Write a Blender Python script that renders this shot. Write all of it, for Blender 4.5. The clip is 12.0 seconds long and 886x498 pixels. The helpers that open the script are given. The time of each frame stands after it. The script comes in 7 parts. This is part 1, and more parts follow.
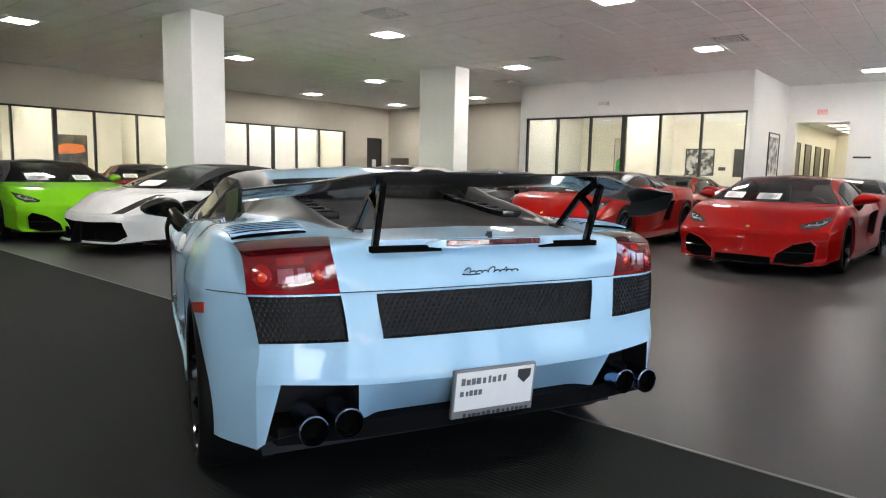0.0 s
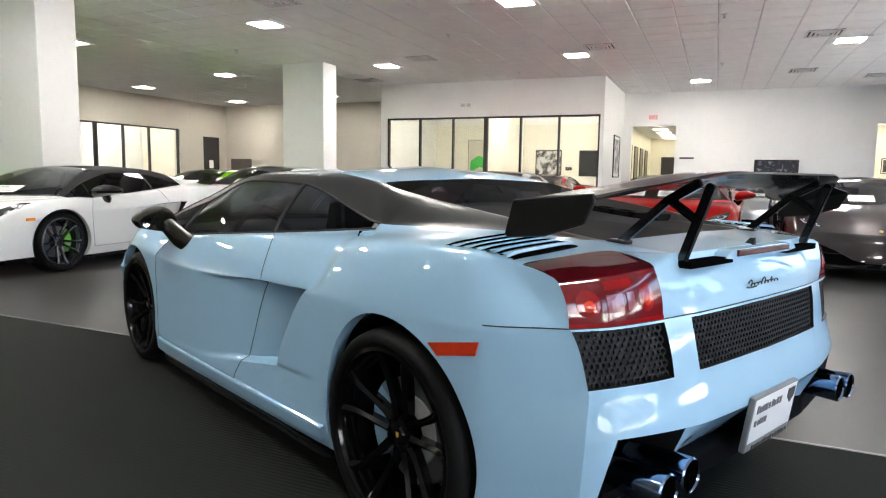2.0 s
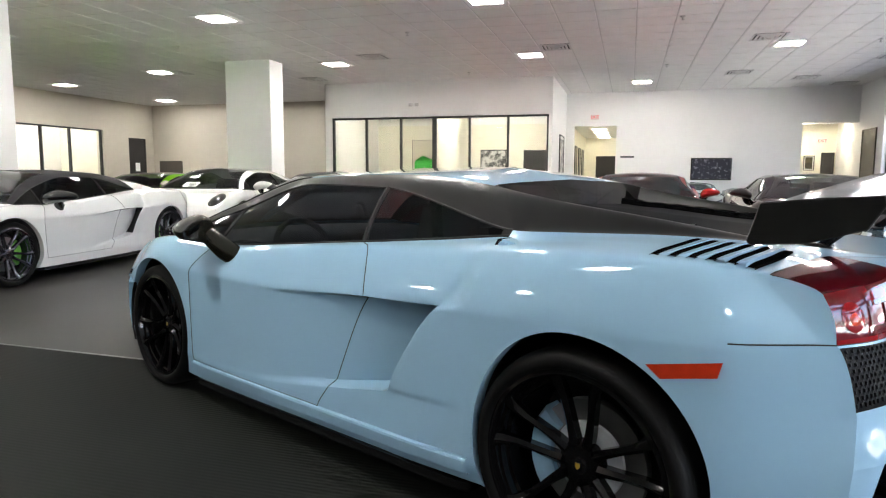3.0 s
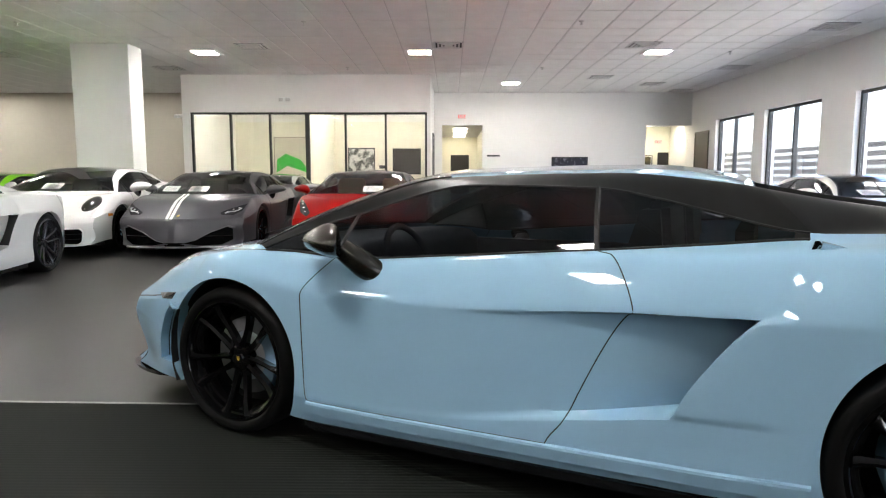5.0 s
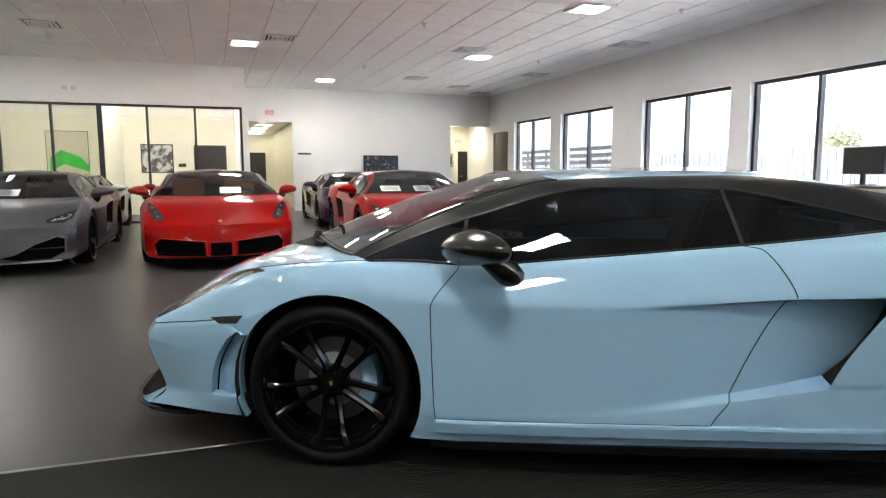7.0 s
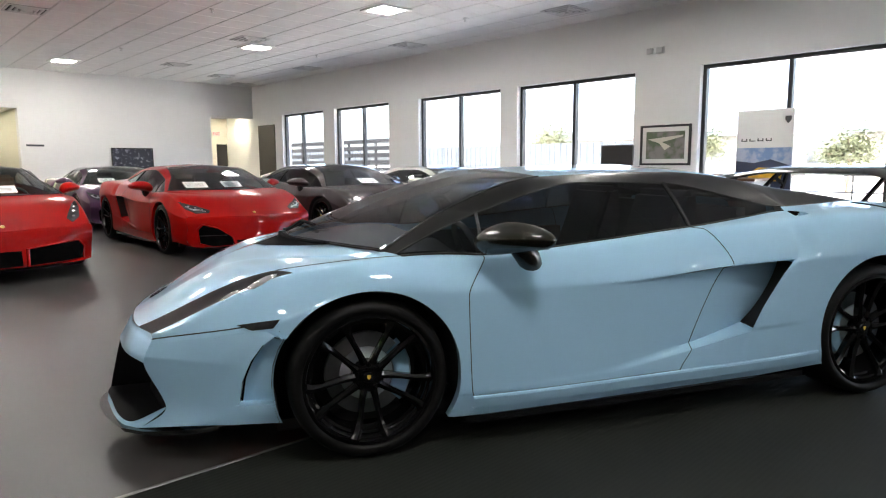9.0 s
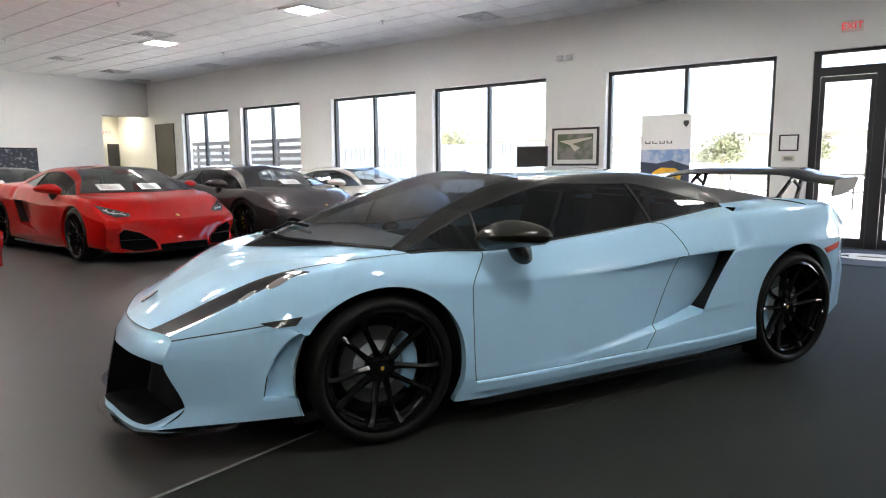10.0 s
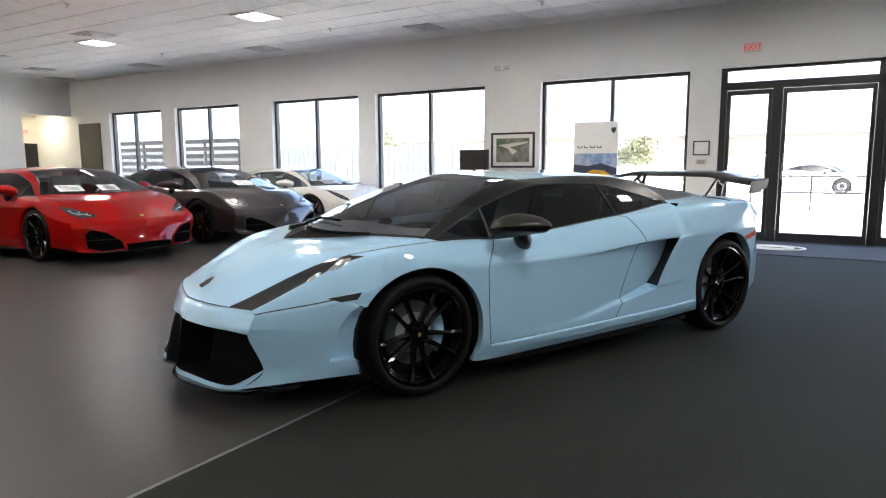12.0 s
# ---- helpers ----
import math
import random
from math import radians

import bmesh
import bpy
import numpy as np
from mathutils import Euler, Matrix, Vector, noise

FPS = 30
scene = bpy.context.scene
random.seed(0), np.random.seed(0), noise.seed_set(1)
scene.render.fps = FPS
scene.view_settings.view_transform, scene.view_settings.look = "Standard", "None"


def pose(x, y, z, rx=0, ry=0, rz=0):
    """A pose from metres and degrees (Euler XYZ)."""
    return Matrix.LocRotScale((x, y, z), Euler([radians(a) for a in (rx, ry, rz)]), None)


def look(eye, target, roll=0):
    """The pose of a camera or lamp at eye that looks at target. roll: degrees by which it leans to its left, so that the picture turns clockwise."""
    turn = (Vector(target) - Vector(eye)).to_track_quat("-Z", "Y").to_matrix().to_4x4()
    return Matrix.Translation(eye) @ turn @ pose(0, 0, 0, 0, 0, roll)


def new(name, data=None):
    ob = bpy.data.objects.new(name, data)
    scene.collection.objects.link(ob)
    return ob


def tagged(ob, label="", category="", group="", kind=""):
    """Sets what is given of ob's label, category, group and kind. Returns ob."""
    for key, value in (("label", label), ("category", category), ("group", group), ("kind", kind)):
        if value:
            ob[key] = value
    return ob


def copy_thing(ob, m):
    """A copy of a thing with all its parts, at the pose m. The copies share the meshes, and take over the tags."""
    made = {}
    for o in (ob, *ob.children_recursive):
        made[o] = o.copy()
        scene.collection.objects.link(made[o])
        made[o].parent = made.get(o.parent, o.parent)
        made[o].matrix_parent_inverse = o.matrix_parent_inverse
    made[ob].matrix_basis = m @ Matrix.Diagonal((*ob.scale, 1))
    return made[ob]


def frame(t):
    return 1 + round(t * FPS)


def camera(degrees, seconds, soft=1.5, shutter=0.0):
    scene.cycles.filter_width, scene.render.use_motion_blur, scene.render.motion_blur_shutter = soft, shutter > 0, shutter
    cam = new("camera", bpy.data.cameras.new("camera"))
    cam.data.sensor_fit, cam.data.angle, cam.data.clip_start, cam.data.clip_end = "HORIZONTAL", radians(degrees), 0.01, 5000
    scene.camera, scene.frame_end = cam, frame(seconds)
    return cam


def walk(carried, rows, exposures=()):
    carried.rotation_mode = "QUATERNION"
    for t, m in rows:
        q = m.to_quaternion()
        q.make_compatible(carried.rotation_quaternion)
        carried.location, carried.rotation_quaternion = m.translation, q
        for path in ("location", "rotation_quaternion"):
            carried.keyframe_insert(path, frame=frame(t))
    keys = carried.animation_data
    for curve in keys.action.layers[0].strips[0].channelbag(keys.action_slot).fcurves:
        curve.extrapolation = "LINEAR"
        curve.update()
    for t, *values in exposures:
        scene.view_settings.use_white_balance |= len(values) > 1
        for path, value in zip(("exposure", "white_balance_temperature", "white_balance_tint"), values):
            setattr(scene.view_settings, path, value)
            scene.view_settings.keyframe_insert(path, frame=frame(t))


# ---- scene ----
cam = camera(68.75, 12.0, soft=1.15)
PATH = [
    (0, (0.394, 0.175, 1.162), (1.941, 1.42, 0.921), 1.23),
    (0.5, (0.25, 0.505, 1.153), (1.885, 1.633, 0.916), 1.17),
    (1, (0.156, 0.847, 1.144), (1.867, 1.856, 0.909), 1.04),
    (1.5, (0.082, 1.205, 1.137), (1.862, 2.086, 0.904), 1.08),
    (2, (0.017, 1.561, 1.136), (1.85, 2.328, 0.908), 0.88),
    (2.5, (-0.025, 1.931, 1.135), (1.85, 2.591, 0.91), 0.48),
    (4.5, (0.078, 3.416, 1.131), (2.058, 3.583, 0.904), 0.24),
    (5, (0.117, 3.763, 1.131), (2.104, 3.785, 0.904), 0.04),
    (5.5, (0.179, 4.12, 1.139), (2.162, 3.987, 0.914), -0.03),
    (6, (0.231, 4.457, 1.143), (2.197, 4.173, 0.913), -0.03),
    (6.5, (0.295, 4.786, 1.15), (2.226, 4.319, 0.917), -0.22),
    (7, (0.401, 5.102, 1.154), (2.273, 4.439, 0.919), -0.2),
    (9, (0.815, 6.186, 1.183), (2.274, 4.843, 0.923), -0.36),
    (9.5, (0.919, 6.429, 1.193), (2.252, 4.962, 0.933), -0.39),
    (10, (1.015, 6.649, 1.202), (2.238, 5.089, 0.939), -0.43),
    (10.5, (1.082, 6.86, 1.207), (2.228, 5.243, 0.943), -0.5),
    (11, (1.093, 7.086, 1.215), (2.176, 5.425, 0.949), -0.37),
    (11.5, (1.096, 7.29, 1.22), (2.131, 5.599, 0.955), -0.29),
    (12, (1.07, 7.493, 1.226), (2.084, 5.789, 0.964), -0.27),
]
walk(cam, [(t, look(eye, target, roll)) for t, eye, target, roll in PATH],
     [(0.0, 3.42), (1.0, 3.54), (2.5, 3.66), (5.0, 3.66), (6.5, 3.60), (9.0, 3.50), (10.0, 3.62), (12.0, 3.52)])

# ---- daylight and exposure ----
world = bpy.data.worlds.new("sky")
scene.world = world
world.use_nodes = True
wn = world.node_tree.nodes
sky = wn.new("ShaderNodeTexSky")
sky.sky_type = "NISHITA"
sky.sun_disc = False
sky.sun_elevation = radians(50)
sky.sun_rotation = radians(-25)
sky.air_density, sky.dust_density, sky.ozone_density = 0.7, 4.0, 0.6
wn["Background"].inputs["Strength"].default_value = 0.15
world.node_tree.links.new(sky.outputs[0], wn["Background"].inputs["Color"])
sun = new("sun", bpy.data.lights.new("sun", "SUN"))
sun.data.energy, sun.data.angle, sun.data.color = 5.0, radians(0.6), (1.0, 0.95, 0.88)
sun.matrix_world = look((-14, 30, 42), (0, 0, 0))
# area lamp added in the unseen window west of the entrance, for its skylight
daylight = new("window_daylight", bpy.data.lights.new("window_daylight", "AREA"))
daylight.data.shape, daylight.data.size, daylight.data.size_y = "RECTANGLE", 2.4, 2.2
daylight.data.energy, daylight.data.color = 10.0, (1.0, 0.97, 0.96)
daylight.matrix_world = look((-3.32, -3.74, 1.50), (-3.32, 0.0, 1.40))
PANEL = 9.6   # emission of the ceiling light panels


# ---- materials ----
def mat(name, color, rough=0.5, metal=0.0, coat=0.0, vary=0.12, scale=6.0, bump=0.0, bscale=60.0, spec=0.5, detail=4.0, vrough=0.08):
    """A plain surface with two scales of colour and gloss variation and a fine relief."""
    m = bpy.data.materials.new(name)
    m.use_nodes = True
    nt = m.node_tree
    n, l = nt.nodes, nt.links
    b = n["Principled BSDF"]
    b.inputs["Metallic"].default_value = metal
    b.inputs["Coat Weight"].default_value = coat
    b.inputs["Coat Roughness"].default_value = 0.03
    b.inputs["Specular IOR Level"].default_value = spec
    co = n.new("ShaderNodeTexCoord")
    a = n.new("ShaderNodeTexNoise")
    a.inputs["Scale"].default_value, a.inputs["Detail"].default_value = scale, detail
    f = n.new("ShaderNodeTexNoise")
    f.inputs["Scale"].default_value, f.inputs["Detail"].default_value = scale * 9, 3.0
    l.new(co.outputs["Object"], a.inputs["Vector"])
    l.new(co.outputs["Object"], f.inputs["Vector"])
    mx = n.new("ShaderNodeMix")
    mx.inputs[0].default_value = 0.35
    l.new(a.outputs[0], mx.inputs[2])
    l.new(f.outputs[0], mx.inputs[3])
    ramp = n.new("ShaderNodeMapRange")
    ramp.inputs[1].default_value, ramp.inputs[2].default_value = 0.25, 0.75
    ramp.inputs[3].default_value, ramp.inputs[4].default_value = 1 - vary, 1 + vary
    l.new(mx.outputs[0], ramp.inputs[0])
    hs = n.new("ShaderNodeHueSaturation")
    hs.inputs["Color"].default_value = (*color, 1)
    l.new(ramp.outputs[0], hs.inputs["Value"])
    l.new(hs.outputs[0], b.inputs["Base Color"])
    rr = n.new("ShaderNodeMapRange")
    rr.inputs[3].default_value, rr.inputs[4].default_value = max(rough - vrough, 0.02), min(rough + vrough, 1)
    l.new(mx.outputs[0], rr.inputs[0])
    l.new(rr.outputs[0], b.inputs["Roughness"])
    if bump:
        g = n.new("ShaderNodeTexNoise")
        g.inputs["Scale"].default_value, g.inputs["Detail"].default_value = bscale, 4.0
        l.new(co.outputs["Object"], g.inputs["Vector"])
        bp = n.new("ShaderNodeBump")
        bp.inputs["Strength"].default_value, bp.inputs["Distance"].default_value = bump, 0.003
        l.new(g.outputs[0], bp.inputs["Height"])
        l.new(bp.outputs[0], b.inputs["Normal"])
    return m


def paint(name, color, rough=0.28, metal=0.0, coat=1.0):
    m = mat(name, color, rough, metal, coat, vary=0.012, scale=1.2, detail=1.0, vrough=0.015)
    m.node_tree.nodes["Principled BSDF"].inputs["Coat Roughness"].default_value = 0.02
    m.node_tree.nodes["Principled BSDF"].inputs["Specular IOR Level"].default_value = 0.03
    return m


def glass(name, tint, gloss=0.02, ior=1.5):
    """Thin glass: tinted see-through with mirror gloss that grows at grazing angles."""
    m = bpy.data.materials.new(name)
    m.use_nodes = True
    nt = m.node_tree
    n, l = nt.nodes, nt.links
    n.remove(n["Principled BSDF"])
    t, g, mixer, lw = n.new("ShaderNodeBsdfTransparent"), n.new("ShaderNodeBsdfGlossy"), n.new("ShaderNodeMixShader"), n.new("ShaderNodeLayerWeight")
    pw, fr = n.new("ShaderNodeMath"), n.new("ShaderNodeMapRange")
    pw.operation = "POWER"
    pw.inputs[1].default_value = 5.0
    lw.inputs[0].default_value = 0.5
    f0 = ((ior - 1) / (ior + 1)) ** 2
    fr.inputs[3].default_value, fr.inputs[4].default_value = f0, 1.0
    l.new(lw.outputs["Facing"], pw.inputs[0])
    l.new(pw.outputs[0], fr.inputs[0])
    t.inputs[0].default_value = (*tint, 1)
    g.inputs["Roughness"].default_value = gloss
    l.new(fr.outputs[0], mixer.inputs[0])
    l.new(t.outputs[0], mixer.inputs[1])
    l.new(g.outputs[0], mixer.inputs[2])
    l.new(mixer.outputs[0], n["Material Output"].inputs["Surface"])
    return m


def glow(name, color, strength):
    m = bpy.data.materials.new(name)
    m.use_nodes = True
    b = m.node_tree.nodes["Principled BSDF"]
    b.inputs["Base Color"].default_value = (*color, 1)
    b.inputs["Emission Color"].default_value = (*color, 1)
    b.inputs["Emission Strength"].default_value = strength
    return m


M = {}
M["wall"] = mat("wall_paint", (0.83, 0.82, 0.80), 0.55, vary=0.03, scale=1.2, bump=0.05, bscale=180)
M["beige"] = mat("beige_wall_paint", (0.52, 0.48, 0.405), 0.6, vary=0.05, scale=1.0, bump=0.05, bscale=160)
M["column"] = mat("column_paint", (0.82, 0.82, 0.81), 0.5, vary=0.025, scale=1.5, bump=0.05, bscale=160)
M["cream"] = mat("cream_wall_paint", (0.80, 0.77, 0.65), 0.6, vary=0.04, scale=1.3, bump=0.05, bscale=160)
M["tile"] = mat("ceiling_tile", (0.79, 0.78, 0.765), 0.9, vary=0.06, scale=3.0, bump=0.35, bscale=90)
M["tbar"] = mat("ceiling_bar", (0.62, 0.61, 0.60), 0.6, vary=0.05)
M["floor"] = mat("polished_floor", (0.049, 0.0477, 0.046), 0.34, spec=0.2, vary=0.04, scale=0.8, bump=0.02, bscale=40, vrough=0.025)
M["trim"] = mat("mat_edge_trim", (0.22, 0.22, 0.215), 0.35, metal=0.6)
M["black_frame"] = mat("black_frame", (0.018, 0.018, 0.02), 0.4, vary=0.1)
M["dark_door"] = mat("dark_door", (0.022, 0.02, 0.02), 0.5)
M["brown_door"] = mat("brown_door", (0.085, 0.075, 0.06), 0.5, vary=0.1)
M["vent"] = mat("vent_metal", (0.62, 0.61, 0.60), 0.5, vary=0.06)
M["vent_dark"] = mat("vent_gap", (0.03, 0.03, 0.03), 0.8)
M["panel"] = glow("light_panel", (1.0, 0.965, 0.915), PANEL)
M["panel_half"] = glow("office_light_panel", (1.0, 0.96, 0.86), PANEL * 1.15)
M["panel_dim"] = glow("dim_light_panel", (1.0, 0.92, 0.76), PANEL * 0.23)
M["clear"] = glass("window_glass", (0.96, 0.97, 0.97))
M["office_glass"] = glass("office_glass", (0.94, 0.94, 0.92), 0.02, 1.45)
M["white_paper"] = mat("white_paper", (0.85, 0.85, 0.84), 0.6, vary=0.03)
M["faint_ink"] = mat("faint_ink", (0.16, 0.16, 0.17), 0.6)
M["ink"] = mat("ink", (0.05, 0.05, 0.055), 0.6)
M["red_sign"] = glow("red_sign", (0.9, 0.06, 0.06), 0.07)
M["sign_face"] = mat("sign_face", (0.72, 0.60, 0.58), 0.5)


def rubber_mat():
    """Black-green ribbed rubber matting."""
    m = mat("rubber_matting", (0.0165, 0.0185, 0.0165), 0.8, vary=0.25, scale=1.5, vrough=0.1, spec=0.12)
    n, l = m.node_tree.nodes, m.node_tree.links
    co = n.new("ShaderNodeTexCoord")
    w = n.new("ShaderNodeTexWave")
    w.bands_direction = "X"
    w.inputs["Scale"].default_value = 14.0
    w.inputs["Distortion"].default_value = 0.0
    l.new(co.outputs["Object"], w.inputs["Vector"])
    bp = n.new("ShaderNodeBump")
    bp.inputs["Strength"].default_value, bp.inputs["Distance"].default_value = 0.16, 0.003
    l.new(w.outputs["Fac"], bp.inputs["Height"])
    l.new(bp.outputs[0], n["Principled BSDF"].inputs["Normal"])
    return m


M["rubber"] = rubber_mat()


# ---- mesh helpers ----
def link(name, bm, material, parent=None, label="", smooth=False):
    me = bpy.data.meshes.new(name)
    bm.to_mesh(me)
    bm.free()
    for mt in (material if isinstance(material, (list, tuple)) else [material]):
        me.materials.append(mt)
    if smooth:
        me.polygons.foreach_set("use_smooth", [True] * len(me.polygons))
        me.set_sharp_from_angle(angle=radians(smooth if smooth is not True else 40))
    ob = new(name, me)
    if parent:
        ob.parent = parent
    if label:
        ob["label"] = label
    return ob


def part(name, bm, material, parent, label="", smooth=False):
    """One mesh under a thing or under a part."""
    return link(name, bm, material, parent, label, smooth)


def add_box(bm, x0, y0, z0, x1, y1, z1, bevel=0.0):
    r = bmesh.ops.create_cube(bm, size=1.0, matrix=Matrix.Translation(((x0 + x1) / 2, (y0 + y1) / 2, (z0 + z1) / 2)) @ Matrix.Diagonal((abs(x1 - x0), abs(y1 - y0), abs(z1 - z0), 1)))
    if bevel:
        es = list({e for v in r["verts"] for e in v.link_edges})
        bmesh.ops.bevel(bm, geom=es, offset=bevel, segments=2, affect="EDGES", profile=0.5)
    return bm


def box(x0, y0, z0, x1, y1, z1, bevel=0.0):
    return add_box(bmesh.new(), x0, y0, z0, x1, y1, z1, bevel)


def thing(name, m, label, category, group="", kind=""):
    ob = new(name)
    ob.matrix_world = m
    ob.empty_display_size = 0.1
    return tagged(ob, label, category, group, kind)


def tube(bm, pts, r, seg=6, close=False):
    """A round bar along a run of points."""
    pts = [Vector(p) for p in pts]
    rings, n = [], len(pts)
    for i, p in enumerate(pts):
        if close:
            d = pts[(i + 1) % n] - pts[i - 1]
        else:
            d = pts[min(i + 1, n - 1)] - pts[max(i - 1, 0)]
        d.normalize()
        u = d.cross(Vector((0, 0, 1)))
        if u.length < 0.05:
            u = d.cross(Vector((0, 1, 0)))
        u.normalize()
        w = d.cross(u)
        rad = r[i] if isinstance(r, (list, tuple)) else r
        rings.append([bm.verts.new(p + rad * (u * math.cos(2 * math.pi * k / seg) + w * math.sin(2 * math.pi * k / seg))) for k in range(seg)])
    for i in range(n if close else n - 1):
        a, b = rings[i], rings[(i + 1) % n]
        for k in range(seg):
            bm.faces.new((a[k], a[(k + 1) % seg], b[(k + 1) % seg], b[k]))
    if not close:
        bm.faces.new(rings[0][::-1])
        bm.faces.new(rings[-1])
    return bm


def lathe(bm, profile, seg, axis="y", center=(0, 0, 0), close=True):
    """Turn a run of (radius, offset) about an axis."""
    c, rings = Vector(center), []
    for k in range(seg):
        a = 2 * math.pi * k / seg
        rings.append([bm.verts.new(c + (Vector((r * math.cos(a), o, r * math.sin(a))) if axis == "y" else Vector((r * math.cos(a), r * math.sin(a), o)))) for r, o in profile])
    m = len(profile)
    for k in range(seg):
        a, b = rings[k], rings[(k + 1) % seg]
        for i in range(m if close else m - 1):
            j = (i + 1) % m
            bm.faces.new((a[i], a[j], b[j], b[i]))
    return bm


def prism(bm, outline, y0, y1, plane="xz"):
    """An outline pushed through between two offsets."""
    def at(p, o):
        return {"xz": (p[0], o, p[1]), "xy": (p[0], p[1], o), "yz": (o, p[0], p[1])}[plane]
    a = [bm.verts.new(at(p, y0)) for p in outline]
    b = [bm.verts.new(at(p, y1)) for p in outline]
    n = len(outline)
    bm.faces.new(a)
    bm.faces.new(b[::-1])
    for i in range(n):
        bm.faces.new((a[i], b[i], b[(i + 1) % n], a[(i + 1) % n]))
    bmesh.ops.recalc_face_normals(bm, faces=bm.faces[:])
    return bm


# ---- the showroom's shell ----
CEIL = 3.66
X0, X1, Y0, Y1 = -15.0, 20.55, -3.70, 19.5       # inner faces of the outer walls
WT = 0.28


def edge_x(y):
    return 3.085 + 0.0225 * y


# floors: dark matting where x < edge, polished floor beyond, a thin metal edge between them
bm = bmesh.new()
vs = [bm.verts.new(p) for p in ((edge_x(Y0 - 1), Y0 - 1, 0), (X1 + 9, Y0 - 1, 0), (X1 + 9, Y1 + 5, 0), (edge_x(Y1 + 5), Y1 + 5, 0))]
bm.faces.new(vs)
r = bmesh.ops.extrude_face_region(bm, geom=bm.faces[:])
bmesh.ops.translate(bm, verts=[v for v in r["geom"] if isinstance(v, bmesh.types.BMVert)], vec=(0, 0, -0.1))
bmesh.ops.recalc_face_normals(bm, faces=bm.faces[:])
floor = tagged(link("floor", bm, M["floor"]), "glossy dark taupe polished showroom floor", "floor", kind="structure")
bm = bmesh.new()
vs = [bm.verts.new(p) for p in ((X0 - 1, Y0 - 1, 0.004), (edge_x(Y0 - 1), Y0 - 1, 0.004), (edge_x(Y1 + 5), Y1 + 5, 0.004), (X0 - 1, Y1 + 5, 0.004))]
bm.faces.new(vs)
r = bmesh.ops.extrude_face_region(bm, geom=bm.faces[:])
bmesh.ops.translate(bm, verts=[v for v in r["geom"] if isinstance(v, bmesh.types.BMVert)], vec=(0, 0, -0.1))
bmesh.ops.recalc_face_normals(bm, faces=bm.faces[:])
tagged(link("floor_matting", bm, M["rubber"]), "dark ribbed rubber matting laid over the floor", "floor mat", kind="structure")
bm = bmesh.new()
a, b = Vector((edge_x(Y0), Y0, 0)), Vector((edge_x(Y1), Y1, 0))
vs = [bm.verts.new(p) for p in (a + Vector((-0.006, 0, 0.004)), a + Vector((-0.003, 0, 0.008)), a + Vector((0.008, 0, 0.008)), a + Vector((0.014, 0, 0.0)))]
ws = [bm.verts.new(v.co + (b - a)) for v in vs]
for k in range(3):
    bm.faces.new((vs[k], ws[k], ws[k + 1], vs[k + 1]))
tagged(link("trim_floor", bm, M["trim"]), "thin pale metal edge strip along the matting", "floor trim", kind="structure")


def wall_along(name, axis, at, lo, hi, thick, openings, label, material="wall", top=CEIL, z0=0.0):
    """A wall along x or y with its inner face at `at`, openings (a, b, bottom, top) cut through."""
    bm = bmesh.new()

    def piece(a, b, z0, z1):
        if b - a < 0.001 or z1 - z0 < 0.001:
            return
        lo2, hi2 = min(at, at + thick), max(at, at + thick)
        if axis == "x":
            add_box(bm, a, lo2, z0, b, hi2, z1)
        else:
            add_box(bm, lo2, a, z0, hi2, b, z1)
    cur = lo
    for a, b, zb, zt in sorted(openings):
        piece(cur, a, z0, top)
        piece(a, b, z0, zb)
        piece(a, b, zt, top)
        cur = b
    piece(cur, hi, z0, top)
    return tagged(link(name, bm, M[material]), label, "wall", kind="structure")


# the last two are out of view, added to let in southwest light
WIN = [(16.40, 18.68), (13.47, 15.85), (9.82, 12.36), (6.79, 9.37), (3.10, 5.66), (-4.60, -2.04), (-7.80, -5.24)]
WTOP, WSILL = 2.68, 0.55
DOOR = (-1.35, 2.64)
win_open = [(a, b, WSILL if k < 4 else 0.30, WTOP) for k, (a, b) in enumerate(WIN)] + [(DOOR[0], DOOR[1], 0.0, WTOP)]
wall_along("wall_south", "x", Y0, X0 - WT, X1 + 8.0, -WT, win_open, "white painted wall with wide daylight windows")
HALL, ALC = (2.76, 4.02), (-3.70, -2.30)
wall_along("wall_east", "y", X1, Y0, 10.54, WT, [(HALL[0], HALL[1], 0, 2.67), (ALC[0], ALC[1], 0, 2.66)], "white painted end wall with two openings")
wall_along("wall_east_back", "y", X1, 10.54, Y1 + WT, WT, [], "beige painted wall at the back of the showroom", "beige")
BDOOR = (19.30, 20.16, 0, 2.43)
GLL = (3.2, 18.15)
wall_along("wall_north", "x", Y1, X0 - WT, X1, WT, [(GLL[0], GLL[1], 0.0, 2.63), BDOOR], "beige painted wall over a glazed office front", "beige")
wall_along("wall_west", "y", X0, Y0, Y1, -WT, [], "white painted wall closing the showroom")

# glazed office that stands out from the end wall
OX, OY0, OY1 = 16.88, 4.27, 10.62
wall_along("wall_office_front", "y", OX, OY0, OY1, 0.16, [(4.36, 10.42, 0.0, 2.72)], "white painted office wall over black-framed glazing")
wall_along("wall_office_side", "x", OY0, OX + 0.16, X1, 0.16, [], "white painted side wall of the glazed office")
wall_along("wall_office_far", "x", OY1, OX + 0.16, X1, -0.16, [], "white painted side wall of the glazed office")
wall_along("wall_office_lining", "y", X1 - 0.05, OY0 + 0.16, OY1 - 0.16, 0.045, [], "cream painted back wall of the office", "cream", top=CEIL - 0.9)

wall_along("wall_office_partition", "x", 7.39, OX + 0.20, X1 - 0.05, 0.08, [], "cream painted partition inside the glazed office", "cream")

